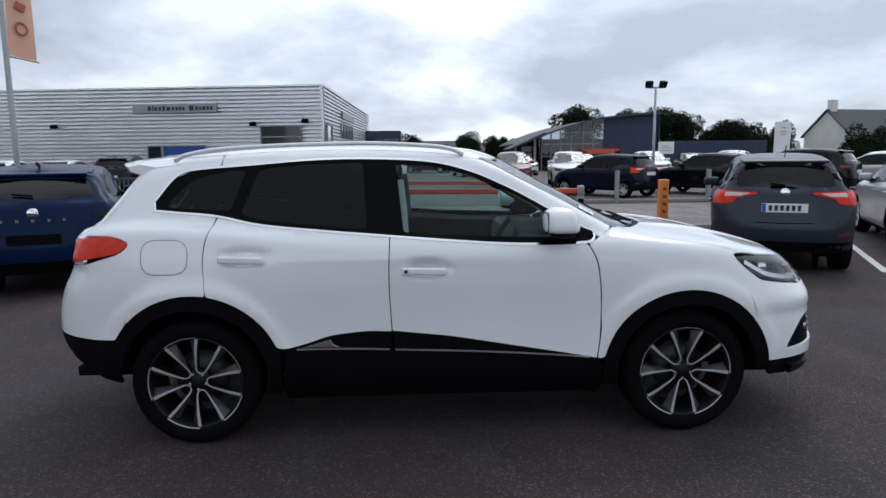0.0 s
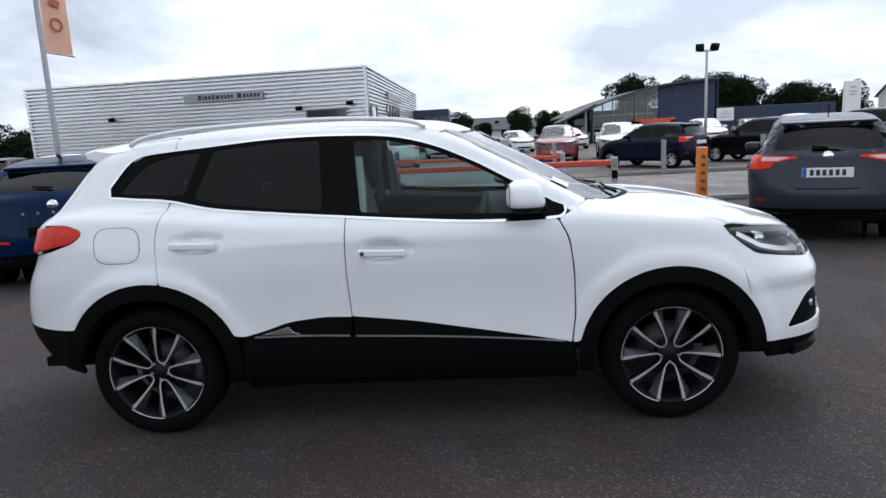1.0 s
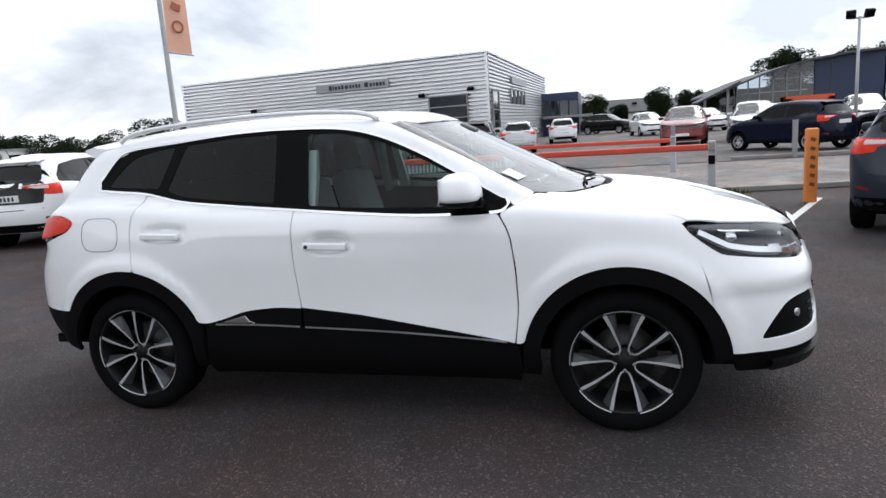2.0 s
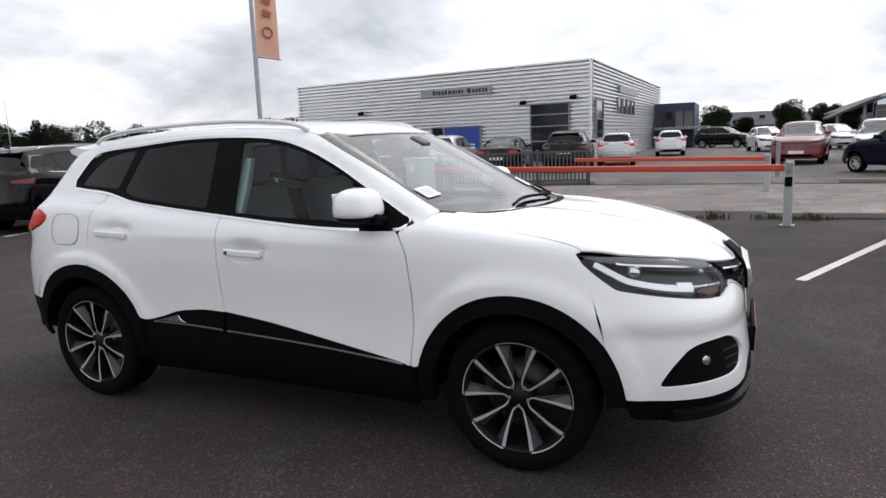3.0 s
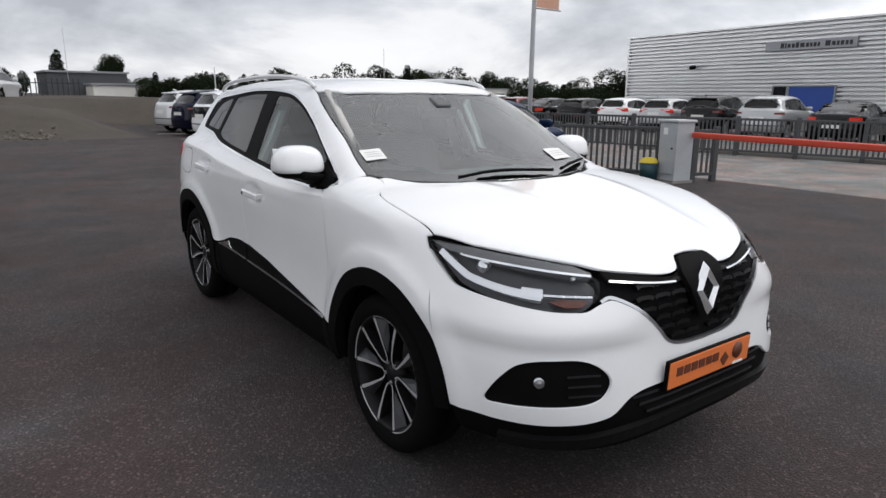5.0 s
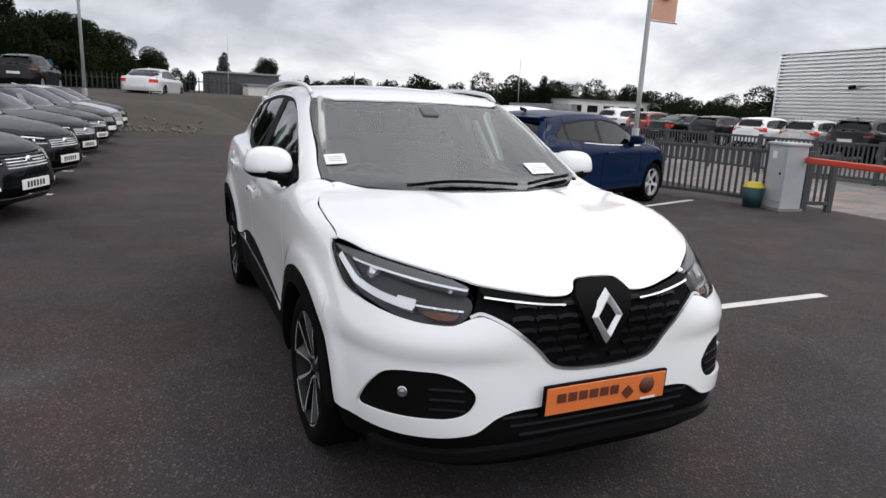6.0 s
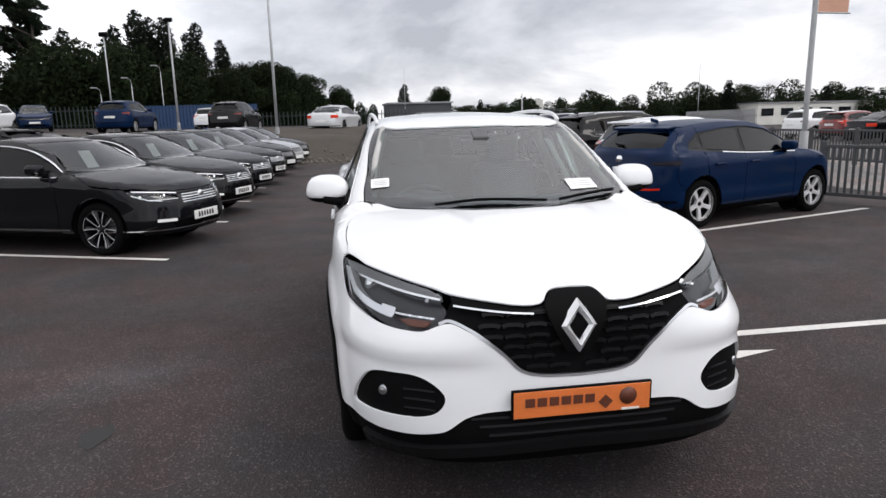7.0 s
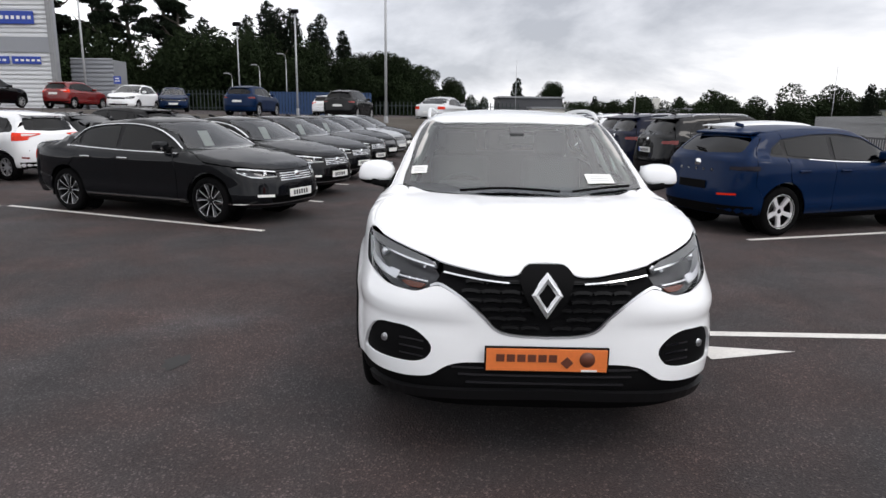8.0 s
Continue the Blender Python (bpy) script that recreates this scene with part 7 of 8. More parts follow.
def clad_hall():
    A, C, D, E = (-26.3, 35.2), (-5.3, 32.8), (-4.8, 61.0), (-26.3, 63.0)
    top = 5.42
    hall = thing("car_showroom", pose(0, 0, 0), "long flat-roofed hall clad in silver ribbed sheet", "building")
    ribs(A, C, 0, top, 0.215, 0.12, CLADDING, hall, "front_wall")
    ribs(C, D, 0, top, 0.215, 0.12, CLADDING, hall, "side_wall")
    ribs(E, A, 0, top, 0.215, 0.12, CLADDING, hall, "side_wall")
    ribs(D, E, 0, top, 0.215, 0.12, CLADDING, hall, "back_wall")
    part("roof", ([(*p, top - 0.05) for p in (A, C, D, E)], [(0, 1, 2, 3)]), ROOF_GREY, hall)
    for p, q in ((A, C), (C, D), (E, A)):
        p, q = Vector((*p, 0)), Vector((*q, 0))
        d = q - p
        part("parapet_trim", block(d.length + 0.1, 0.28, 0.09, Matrix.Translation((p + q) / 2 + Vector((0, 0, top))) @ pose(0, 0, 0, 0, 0, math.degrees(math.atan2(d.y, d.x)))), CLADDING, hall)
    for p in (A, C):
        part("corner_trim", block(0.16, 0.16, top, pose(p[0], p[1], top / 2, 0, 0, -5)), CLADDING, hall)
    fd = (Vector((*C, 0)) - Vector((*A, 0))).normalized()
    fo = Vector((fd.y, -fd.x, 0))
    front = lambda x, o, z: tuple(Vector((*A, 0)) + fd * ((x - A[0]) / fd.x) + fo * (o + 0.10) + Vector((0, 0, z)))
    opening_in(hall, "workshop_door", -8.72, -6.50, 0.0, 3.20, front, WINDOW_DARK, (0.36, 0.62, 0.82), "tall dark glazed workshop door")
    opening_in(hall, "roller_door", -14.40, -12.0, 0.0, 2.16, front, BLUE_DOOR, (), "bright blue roller door")
    opening_in(hall, "window", -15.30, -14.55, 0.5, 2.16, front, WINDOW_DARK)
    ang = math.degrees(math.atan2(fd.y, fd.x))
    sign = part("sign", block(4.85, 0.16, 0.50, Matrix.Translation(front(-13.6, 0.10, 4.26)) @ pose(0, 0, 0, 0, 0, ang), 0.02, 1), SIGN_GREY, hall, "grey sign board with dark lettering")
    x = -15.15
    for k, wide in enumerate([0.26, 0.10, 0.22, 0.20, 0.20, 0.30, 0.20, 0.16, 0.20, 0.16, 0, 0.34, 0.22, 0.16, 0.22, 0.18, 0.18]):
        if wide:
            part("sign_mark", block(wide * 0.72, 0.02, 0.20 if k not in (0, 1, 4, 11) else 0.26, Matrix.Translation(front(x + wide / 2, 0.19, 4.25 + (0.02 if k in (0, 1, 4, 11) else 0))) @ pose(0, 0, 0, 0, 0, ang)), INK, sign)
        x += wide + 0.02 if wide else 0.18
    for x, z in ((-20.7, 3.34), (-9.15, 3.35), (-6.2, 3.48)):
        lamp = part("wall_lamp", block(0.36, 0.22, 0.18, Matrix.Translation(front(x, 0.20, z)) @ pose(0, 0, 0, 25, 0, ang), 0.02, 1), BLACK_TRIM, hall)
        part("lamp_bracket", block(0.06, 0.25, 0.06, Matrix.Translation(front(x, 0.10, z + 0.10)) @ pose(0, 0, 0, 0, 0, ang)), GALV, lamp)
    sd = (Vector((*D, 0)) - Vector((*C, 0))).normalized()
    so = Vector((sd.y, -sd.x, 0))
    flank = lambda y, o, z: tuple(Vector((*C, 0)) + sd * ((y - C[1]) / sd.y) + so * (o + 0.10) + Vector((0, 0, z)))
    opening_in(hall, "window", 33.3, 35.1, 1.25, 3.3, flank, WINDOW_DARK, (0.5,))
    for k in range(4):
        opening_in(hall, "slit_window", 39.7 + k * 1.7, 40.7 + k * 1.7, 2.70, 3.62, flank, WINDOW_DARK)
    v = [flank(y, o, z) for o in (0.05, 0.15) for y, z in ((40.0, 4.0), (46.6, 4.0), (46.6, 4.45), (40.0, 4.45))]
    part("sign", (v, [(3, 2, 1, 0), (4, 5, 6, 7), (0, 1, 5, 4), (1, 2, 6, 5), (2, 3, 7, 6), (3, 0, 4, 7)]), SIGN_GREY, hall)
    # the dark glazed entrance at the far end
    part("entrance_block", block(3.4, 7.0, 3.7, pose(-3.2, 60.6, 1.95), 0.03, 1), NAVY_CLAD, hall, "dark entrance block")
    for k in range(4):
        part("entrance_window", block(0.7, 0.06, 1.6, pose(-4.4 + k * 0.82, 57.06, 2.3)), SHOWROOM_GLASS, hall)
    part("entrance_canopy", block(4.2, 3.0, 0.22, pose(-2.4, 56.6, 1.65), 0.03, 1), FRAME_GREY, hall)
    return hall


clad_hall()


# ---- the navy showroom with the curved roof ----
def navy_showroom():
    hall = thing("curved_showroom", pose(0, 0, 0), "navy showroom with a curved roof and glazed end", "building")
    y0, y1 = 55.0, 72.0
    arcz = [(9.6, 2.55), (11.3, 3.25), (13.0, 3.85), (15.0, 4.42), (17.0, 4.78), (19.5, 5.04), (22.0, 5.14)]
    wall_v, wall_f = [], []
    for x, z in arcz[1:]:
        wall_v += [(x, y0, 0), (x, y0, z - 0.12), (x, y0 + 0.25, 0), (x, y0 + 0.25, z - 0.12)]
    for i in range(len(arcz) - 2):
        a, b = i * 4, i * 4 + 4
        wall_f += [(a, b, b + 1, a + 1), (b + 2, a + 2, a + 3, b + 3), (a + 1, b + 1, b + 3, a + 3)]
    cut = 3
    part("front_wall", (wall_v[cut * 4:], [tuple(i - cut * 4 for i in f) for f in wall_f if min(f) >= cut * 4]), NAVY_CLAD, hall)
    rv = [(x, y, z + d) for x, z in arcz for y, d in ((y0 - 0.9, 0), (y1, 0), (y1, -0.16), (y0 - 0.9, -0.16))]
    rf = []
    for i in range(len(arcz) - 1):
        a, b = i * 4, i * 4 + 4
        rf += [(a, b, b + 1, a + 1), (a + 2, b + 2, b + 3, a + 3), (a + 3, b + 3, b, a)]
    part("roof", (rv, rf + [(0, 1, 2, 3)]), SLATE, hall, "dark curved roof")
    part("side_wall", block(0.25, y1 - y0, 5.0, pose(22.0, (y0 + y1) / 2, 2.5)), NAVY_CLAD, hall)
    part("back_wall", block(11.0, 0.25, 3.2, pose(16.5, y1, 1.6)), NAVY_CLAD, hall)
    part("end_wall", block(0.2, y1 - y0, 3.0, pose(11.2, (y0 + y1) / 2 + 0.3, 1.5)), SHOWROOM_GLASS, hall)
    for i in range(1, 4):
        (xa, za), (xb, zb) = arcz[i], arcz[i + 1]
        for x in np.linspace(xa, xb, 3)[:-1]:
            z = za + (zb - za) * (x - xa) / (xb - xa)
            part("glazing_post", block(0.09, 0.12, z - 0.1, pose(x, y0 + 0.05, (z - 0.1) / 2)), FRAME_GREY, hall)
        part("glass_pane", ([(xa, y0 + 0.1, 0.3), (xb, y0 + 0.1, 0.3), (xb, y0 + 0.1, zb - 0.15), (xa, y0 + 0.1, za - 0.15)], [(0, 1, 2, 3)]), SHOWROOM_GLASS, hall)
    for z in (1.3, 2.4, 3.4):
        part("glazing_rail", block(5.2 if z < 3 else 3.4, 0.10, 0.08, pose(13.9 if z < 3 else 14.9, y0 + 0.05, z)), FRAME_GREY, hall)
    for x in (18.2, 19.9):
        part("panel_joint", block(0.06, 0.06, 4.7, pose(x, y0 - 0.01, 2.35)), SLATE, hall)
    frame = part("entrance_frame", join(block(0.42, 0.8, 1.75, pose(15.0, 54.5, 0.87)), block(0.42, 0.8, 1.75, pose(18.0, 54.5, 0.87)), block(3.42, 0.8, 0.42, pose(16.5, 54.5, 1.72))), RED_ORANGE, hall, "orange-red entrance frame")
    part("entrance_door", block(2.6, 0.08, 1.5, pose(16.5, 54.8, 0.75)), WINDOW_DARK, hall)
    # tilted canopy at the low end
    part("canopy", block(3.4, 4.0, 0.14, pose(9.5, 54.0, 2.62, 0, -24, 0)), SLATE, hall)
    for x, z in ((8.6, 2.1), (10.3, 2.85)):
        part("canopy_post", block(0.18, 0.18, z, pose(x, 53.0, z / 2)), GALV, hall)
    part("low_wing", block(10.5, 9.0, 2.55, pose(27.2, 60.0, 1.28), 0.03, 1), NAVY_CLAD, hall, "low navy wing")
    for k in range(6):
        part("wing_joint", block(0.05, 0.04, 2.5, pose(22.9 + k * 1.7, 55.49, 1.26)), SLATE, hall)
    board = part("notice_board", block(1.45, 0.10, 1.1, pose(22.6, 54.6, 1.95), 0.01, 1), PAPER, hall, "white sign board")
    for z, w in ((2.15, 0.5), (1.95, 0.85), (1.72, 1.0)):
        part("board_mark", block(w, 0.02, 0.10, pose(22.6, 54.54, z)), GREY_INK, board)
    return hall


RED_ORANGE = material("orange_red_panel", (0.60, 0.09, 0.03), 0.45, vary=0.08)
navy_showroom()


def totem(x, y, h, w):
    t = thing("totem_sign", pose(x, y, 0), "tall white totem sign", "sign")
    part("panel", block(w, 0.25, h, pose(0, 0, h / 2), 0.03, 1), PAPER, t)
    for z, ww in ((h - 0.45, 0.35), (h - 0.75, 0.5), (h - 0.95, 0.4)):
        part("sign_mark", block(w * ww, 0.02, 0.12, pose(0, -0.135, z)), GREY_INK, t)


totem(27.6, 44.5, 3.75, 1.15)


def house(x, y, turn, wide, deep, eaves, ridge):
    h = thing("house", pose(x, y, 0, 0, 0, turn), "rendered house with a slate roof and chimney", "house")
    w, d = wide / 2, deep / 2
    v = [(-w, -d, 0), (w, -d, 0), (w, d, 0), (-w, d, 0), (-w, -d, eaves), (w, -d, eaves), (w, d, eaves), (-w, d, eaves), (-w, 0, ridge), (w, 0, ridge)]
    part("wall", (v, [(0, 1, 5, 4), (2, 3, 7, 6), (1, 2, 6, 9, 5), (3, 0, 4, 8, 7)]), RENDER_WHITE, h)
    o = 0.3
    for s in (-1, 1):
        part("roof", ([(-w - o, s * (d + o), eaves - 0.15), (w + o, s * (d + o), eaves - 0.15), (w + o, 0, ridge + 0.08), (-w - o, 0, ridge + 0.08), (-w - o, s * (d + o), eaves - 0.3), (w + o, s * (d + o), eaves - 0.3), (w + o, 0, ridge - 0.1), (-w - o, 0, ridge - 0.1)], [(0, 1, 2, 3), (4, 5, 6, 7), (0, 1, 5, 4), (1, 2, 6, 5), (3, 0, 4, 7)]), SLATE, h)
    part("chimney", block(0.9, 0.7, 1.5, pose(-w + 0.6, 0, ridge + 0.45), 0.03, 1), RENDER_WHITE, h)
    for k in range(max(2, int(wide / 3))):
        part("window", block(0.9, 0.06, 1.2, pose(-w + 1.5 + k * 2.6, -d - 0.02, eaves * 0.62)), WINDOW_DARK, h)
    for s in (-1, 1):
        part("skylight", block(0.8, 0.04, 0.9, pose(w * 0.3, s * d * 0.5, (eaves + ridge) / 2 + 0.0, s * -math.degrees(math.atan2(ridge - eaves, d)), 0, 0)), WINDOW_DARK, h)


house(55.8, 76.0, 12, 11, 7, 3.5, 6.5)
house(3.5, 112.0, 8, 9, 7, 2.0, 3.9)
house(13.0, 116.0, -4, 9, 7, 2.0, 3.6)
house(-75.0, 26.0, 70, 6, 5, 1.4, 2.5)


def box_building(x, y, turn, wide, deep, high, mat, label, bands=()):
    b = thing("low_building", pose(x, y, 0, 0, 0, turn), label, "building")
    part("wall", block(wide, deep, high, pose(0, 0, high / 2)), mat, b)
    part("roof", block(wide + 0.3, deep + 0.3, 0.15, pose(0, 0, high + 0.08)), ROOF_GREY, b)
    for k in range(bands or 0):
        part("window", block(wide / (bands * 1.6), 0.06, high * 0.35, pose(-wide / 2 + (k + 0.5) * wide / bands, -deep / 2 - 0.02, high * 0.6)), WINDOW_DARK, b)
    return b


box_building(-71.0, 56.0, 88, 15.0, 6.0, 2.5, RENDER_WHITE, "low pale depot building beyond the cars", 6)
box_building(-66.0, 74.0, 80, 22.0, 4.0, 1.5, RENDER_WHITE, "long low pale shed beyond the cars", 0)
box_building(-62.0, 6.7, 92, 6.0, 6.0, 3.1, SLATE, "dark flat-roofed shed beyond the bank", 0)
box_building(-57.0, 8.6, 92, 4.2, 3.0, 2.1, RENDER_WHITE, "low white cabin beyond the bank", 0)


def white_hall():
    """The tall white hall at the raised lot's edge."""
    b = thing("white_hall", pose(0, 0, 0), "tall white clad hall with blue sign boards", "building")
    ribs((-41.0, -42.0), (-41.0, -28.2), 1.4, 5.3, 0.30, 0.05, WHITE_CLAD, b, "front_wall")
    ribs((-41.0, -42.0), (-41.0, -28.2), 6.3, 10.0, 0.30, 0.05, WHITE_CLAD, b, "front_wall")
    part("grey_band", block(0.3, 13.8, 1.0, pose(-41.05, -35.1, 5.8)), SIGN_GREY, b)
    part("core", block(0.8, 14.4, 8.4, pose(-41.5, -35.5, 5.8)), SIGN_GREY, b)
    part("corner_trim", block(0.3, 0.3, 8.4, pose(-40.95, -28.15, 5.8)), GALV, b)
    for z, y0, y1 in ((7.55, -34.0, -29.2), (4.75, -33.0, -31.2), (4.75, -31.0, -29.0)):
        s = part("sign", block(0.08, y1 - y0, 0.85 if z > 6 else 0.5, pose(-40.88, (y0 + y1) / 2, z), 0.01, 1), SIGN_BLUE, b, "blue sign board")
        for k in range(int((y1 - y0) / 0.4)):
            part("sign_mark", block(0.02, 0.22, 0.22 if z > 6 else 0.14, pose(-40.83, y0 + 0.35 + k * 0.38, z)), PAPER, s)
    ribs((-43.0, -28.2), (-43.0, -25.1), 1.4, 5.1, 0.30, 0.05, SIGN_GREY, b, "annexe_wall")
    part("annexe_core", block(2.0, 3.0, 3.4, pose(-44.1, -26.7, 3.3)), SIGN_GREY, b)


WHITE_CLAD = material("white_ribbed_cladding", (0.66, 0.67, 0.68), 0.5, 0.1, vary=0.08, scale=0.8)
white_hall()

# ---- barriers, fences, poles ----
def barrier(a, b, z, label):
    a, b = Vector((*a, 0)), Vector((*b, 0))
    d = b - a
    t = thing("road_barrier", Matrix.Translation(a) @ pose(0, 0, 0, 0, 0, math.degrees(math.atan2(d.y, d.x))), label, "barrier")
    L = d.length
    part("boom", block(L, 0.085, 0.10, pose(L / 2, 0, z), 0.02, 2), RED_PAINT, t)
    post = part("post", block(0.115, 0.115, z + 0.10, pose(L, 0, (z + 0.10) / 2), 0.01, 1), POLE_STEEL, t)
    part("base_plate", block(0.20, 0.20, 0.015, pose(L, 0, 0.008), 0.004, 1), GALV, post)
    part("latch", block(0.10, 0.17, 0.14, pose(L, 0, z - 0.20), 0.01, 1), BLACK_TRIM, post)
    part("fork", block(0.09, 0.03, 0.14, pose(L, -0.08, z + 0.01), 0.008, 1), GALV, post)
    return t


barrier((-3.35, 8.35), (2.84, 7.42), 0.86, "long red barrier boom resting on a grey steel post")
barrier((-2.0, 14.6), (2.75, 13.2), 0.76, "far red barrier boom across the forecourt entrance")


def gate_box(x, y, turn):
    t = thing("barrier_cabinet", pose(x, y, 0, 0, 0, turn), "pale grey steel barrier cabinet", "cabinet")
    part("body", block(0.44, 0.40, 1.06, pose(0, 0, 0.55), 0.015, 2), CABINET, t)
    part("cap", block(0.50, 0.46, 0.05, pose(0, 0, 1.10), 0.012, 1), CABINET, t)
    part("plinth", block(0.50, 0.46, 0.05, pose(0, 0, 0.025)), KERB, t)
    door = part("door", block(0.36, 0.012, 0.85, pose(0, -0.206, 0.58), 0.004, 1), CABINET, t)
    part("lock", lathe([(0, -0.01), (0.02, -0.008), (0.02, 0.006)], 12, pose(0.13, -0.212, 0.62)), BLACK_TRIM, door)
    part("sticker", block(0.10, 0.004, 0.12, pose(-0.05, -0.214, 0.92)), PAPER, door)


CABINET = material("pale_grey_cabinet", (0.40, 0.42, 0.44), 0.5, vary=0.1, scale=5)
gate_box(-3.62, 8.25, -12)


FENCE_STEEL = material("weathered_fence_steel", (0.075, 0.078, 0.082), 0.7, 0.0, vary=0.2, scale=5, spec=0.25)


def slat_fence(a, b, high, label, step=0.11, posts=1.6):
    a, b = Vector((*a, 0)), Vector((*b, 0))
    d = b - a
    L = d.length
    t = thing("steel_fence", Matrix.Translation(a) @ pose(0, 0, 0, 0, 0, math.degrees(math.atan2(d.y, d.x))), label, "fence")
    for z in (0.14, high - 0.03):
        part("rail", block(L, 0.05, 0.06, pose(L / 2, 0, z), 0.008, 1), FENCE_STEEL, t)
    slat = mesh_of("slat", block(0.045, 0.02, high - 0.2, None, 0.004, 1))
    slat.materials.append(FENCE_STEEL)
    n = int(L / step)
    for k in range(n):
        part("slat", slat, FENCE_STEEL, t, m=pose((k + 0.5) * L / n, 0, 0.055 + high / 2))
    m = max(1, round(L / posts))
    for k in range(m + 1):
        part("post", block(0.10, 0.10, high + 0.05, pose(k * L / m, 0.03, (high + 0.05) / 2), 0.008, 1), FENCE_STEEL, t)
    return t


slat_fence((-5.75, 7.35), (-3.95, 8.25), 0.98, "galvanised slatted fence beside the barrier cabinet")
slat_fence((-3.42, 8.55), (-3.25, 8.95), 0.95, "short galvanised fence beside the barrier cabinet", 0.10, 0.5)
slat_fence((-9.0, 13.9), (-1.85, 15.7), 1.0, "galvanised slatted fence across the road")
slat_fence((-30.0, 11.6), (-9.0, 13.9), 1.0, "galvanised slatted fence along the road")

bin_ob = thing("waste_tub", pose(-3.95, 7.95, 0), "dark teal tub with a yellow lid beside the fence", "tub")
part("tub", lathe([(0.0, 0.0), (0.14, 0.0), (0.17, 0.34), (0.16, 0.34), (0.13, 0.02)], 16, pose(0, 0, 0, 90, 0, 0)), material("teal_plastic", (0.01, 0.05, 0.06), 0.5), bin_ob)
part("lid", lathe([(0.0, 0.44), (0.12, 0.42), (0.175, 0.34)], 16, pose(0, 0, 0, 90, 0, 0)), material("yellow_plastic", (0.6, 0.45, 0.03), 0.5), bin_ob)


def orange_post(x, y):
    t = thing("marker_post", pose(x, y, 0, 0, 0, 8), "orange marker post with faded dark lettering", "post")
    part("body", block(0.17, 0.10, 1.08, pose(0, 0, 0.54), 0.02, 2), POST_ORANGE, t)
    for k in range(6):
        part("post_mark", block(0.07, 0.004, 0.05, pose(0, -0.052, 0.92 - k * 0.13, 0, 20, 0)), INK_BROWN, t)


INK_BROWN = material("faded_print", (0.18, 0.06, 0.02), 0.7)
orange_post(4.10, 6.75)


def bollard(x, y):
    t = thing("steel_bollard", pose(x, y, 0), "square galvanised steel bollard", "bollard")
    part("shaft", block(0.12, 0.12, 0.98, pose(0, 0, 0.49), 0.01, 1), GALV, t)
    part("cap", block(0.14, 0.14, 0.02, pose(0, 0, 0.99), 0.006, 1), GALV, t)


for x, y in ((6.05, 15.6), (9.1, 16.0), (12.4, 16.4), (3.2, 18.4), (16.2, 16.8)):
    bollard(x, y)


def lamp_pole(x, y, z0, high, heads=1, turn=0, r=0.07):
    t = thing("lamp_pole", pose(x, y, z0, 0, 0, turn), "grey steel lamp pole", "lamp pole")
    part("shaft", tube([(0, 0, 0), (0, 0, high)], r, 10, False, r * 0.62), POLE_STEEL, t)
    part("collar", lathe([(r * 1.4, 0), (r * 1.4, 0.5), (r, 0.55)], 12, pose(0, 0, 0, 90, 0, 0)), GALV, t)
    if heads == 2:
        part("crossbar", block(0.62, 0.05, 0.05, pose(0, 0, high - 0.05)), GALV, t)
        for s in (-1, 1):
            h = part("floodlight", block(0.30, 0.16, 0.26, pose(s * 0.28, -0.05, high + 0.08, 25, 0, s * 15), 0.02, 1), BLACK_TRIM, t)
            part("lamp_glass", block(0.24, 0.01, 0.20, pose(s * 0.28, -0.135, high + 0.045, 25, 0, s * 15)), SHOWROOM_GLASS, h)
    elif heads == 1:
        part("lamp_head", block(0.42, 0.30, 0.22, pose(0, 0, high + 0.05, 15, 0, 0), 0.03, 1), BLACK_TRIM, t)
    elif heads == 3:
        part("arm", tube([(0, 0, high), (0.06, 0, high + 0.33), (0.35, 0, high + 0.45)], 0.028, 6), GALV, t)
        part("lamp_head", block(0.5, 0.18, 0.10, pose(0.45, 0, high + 0.45), 0.03, 1), GALV, t)
    return t


lamp_pole(9.5, 22.0, 0, 4.15, 2)
lamp_pole(-36.0, -10.2, 1.2, 6.2, 1, 90)
lamp_pole(-27.2, -3.80, 0.85, 8.0, 0, 0, 0.075)
lamp_pole(-34.0, -22.2, 1.5, 8.5, 0)
lamp_pole(-34.0, -13.1, 1.28, 5.1, 1, 90, 0.05)
lamp_pole(-50.0, -14.4, 1.3, 4.4, 3, -90, 0.05)
lamp_pole(-50.0, -16.6, 1.35, 3.45, 3, -90, 0.05)
lamp_pole(-50.0, -18.9, 1.4, 2.7, 3, -90, 0.05)
lamp_pole(-46.0, 13.2, 0.2, 3.2, -1, 0, 0.06)
lamp_pole(-60.0, 36.0, 0, 6.5, -1, 0, 0.04)
lamp_pole(-58.0, 5.2, 0.5, 6.0, -1, 0, 0.03)


def direction_sign(x, y, z):
    t = thing("direction_sign", pose(x, y, z), "small blue square sign on a thin grey post", "sign")
    part("post", tube([(0, 0, 0), (0, 0, 2.0)], 0.03, 8), GALV, t)
    panel = part("panel", block(0.03, 0.46, 0.46, pose(0.04, 0, 1.80), 0.01, 1), SIGN_BLUE, t)
    for dz, wide in ((0.10, 0.26), (-0.06, 0.32)):
        part("sign_mark", block(0.006, wide, 0.06, pose(0.058, 0, 1.80 + dz)), PAPER, panel)


direction_sign(-36.0, -21.3, 1.5)


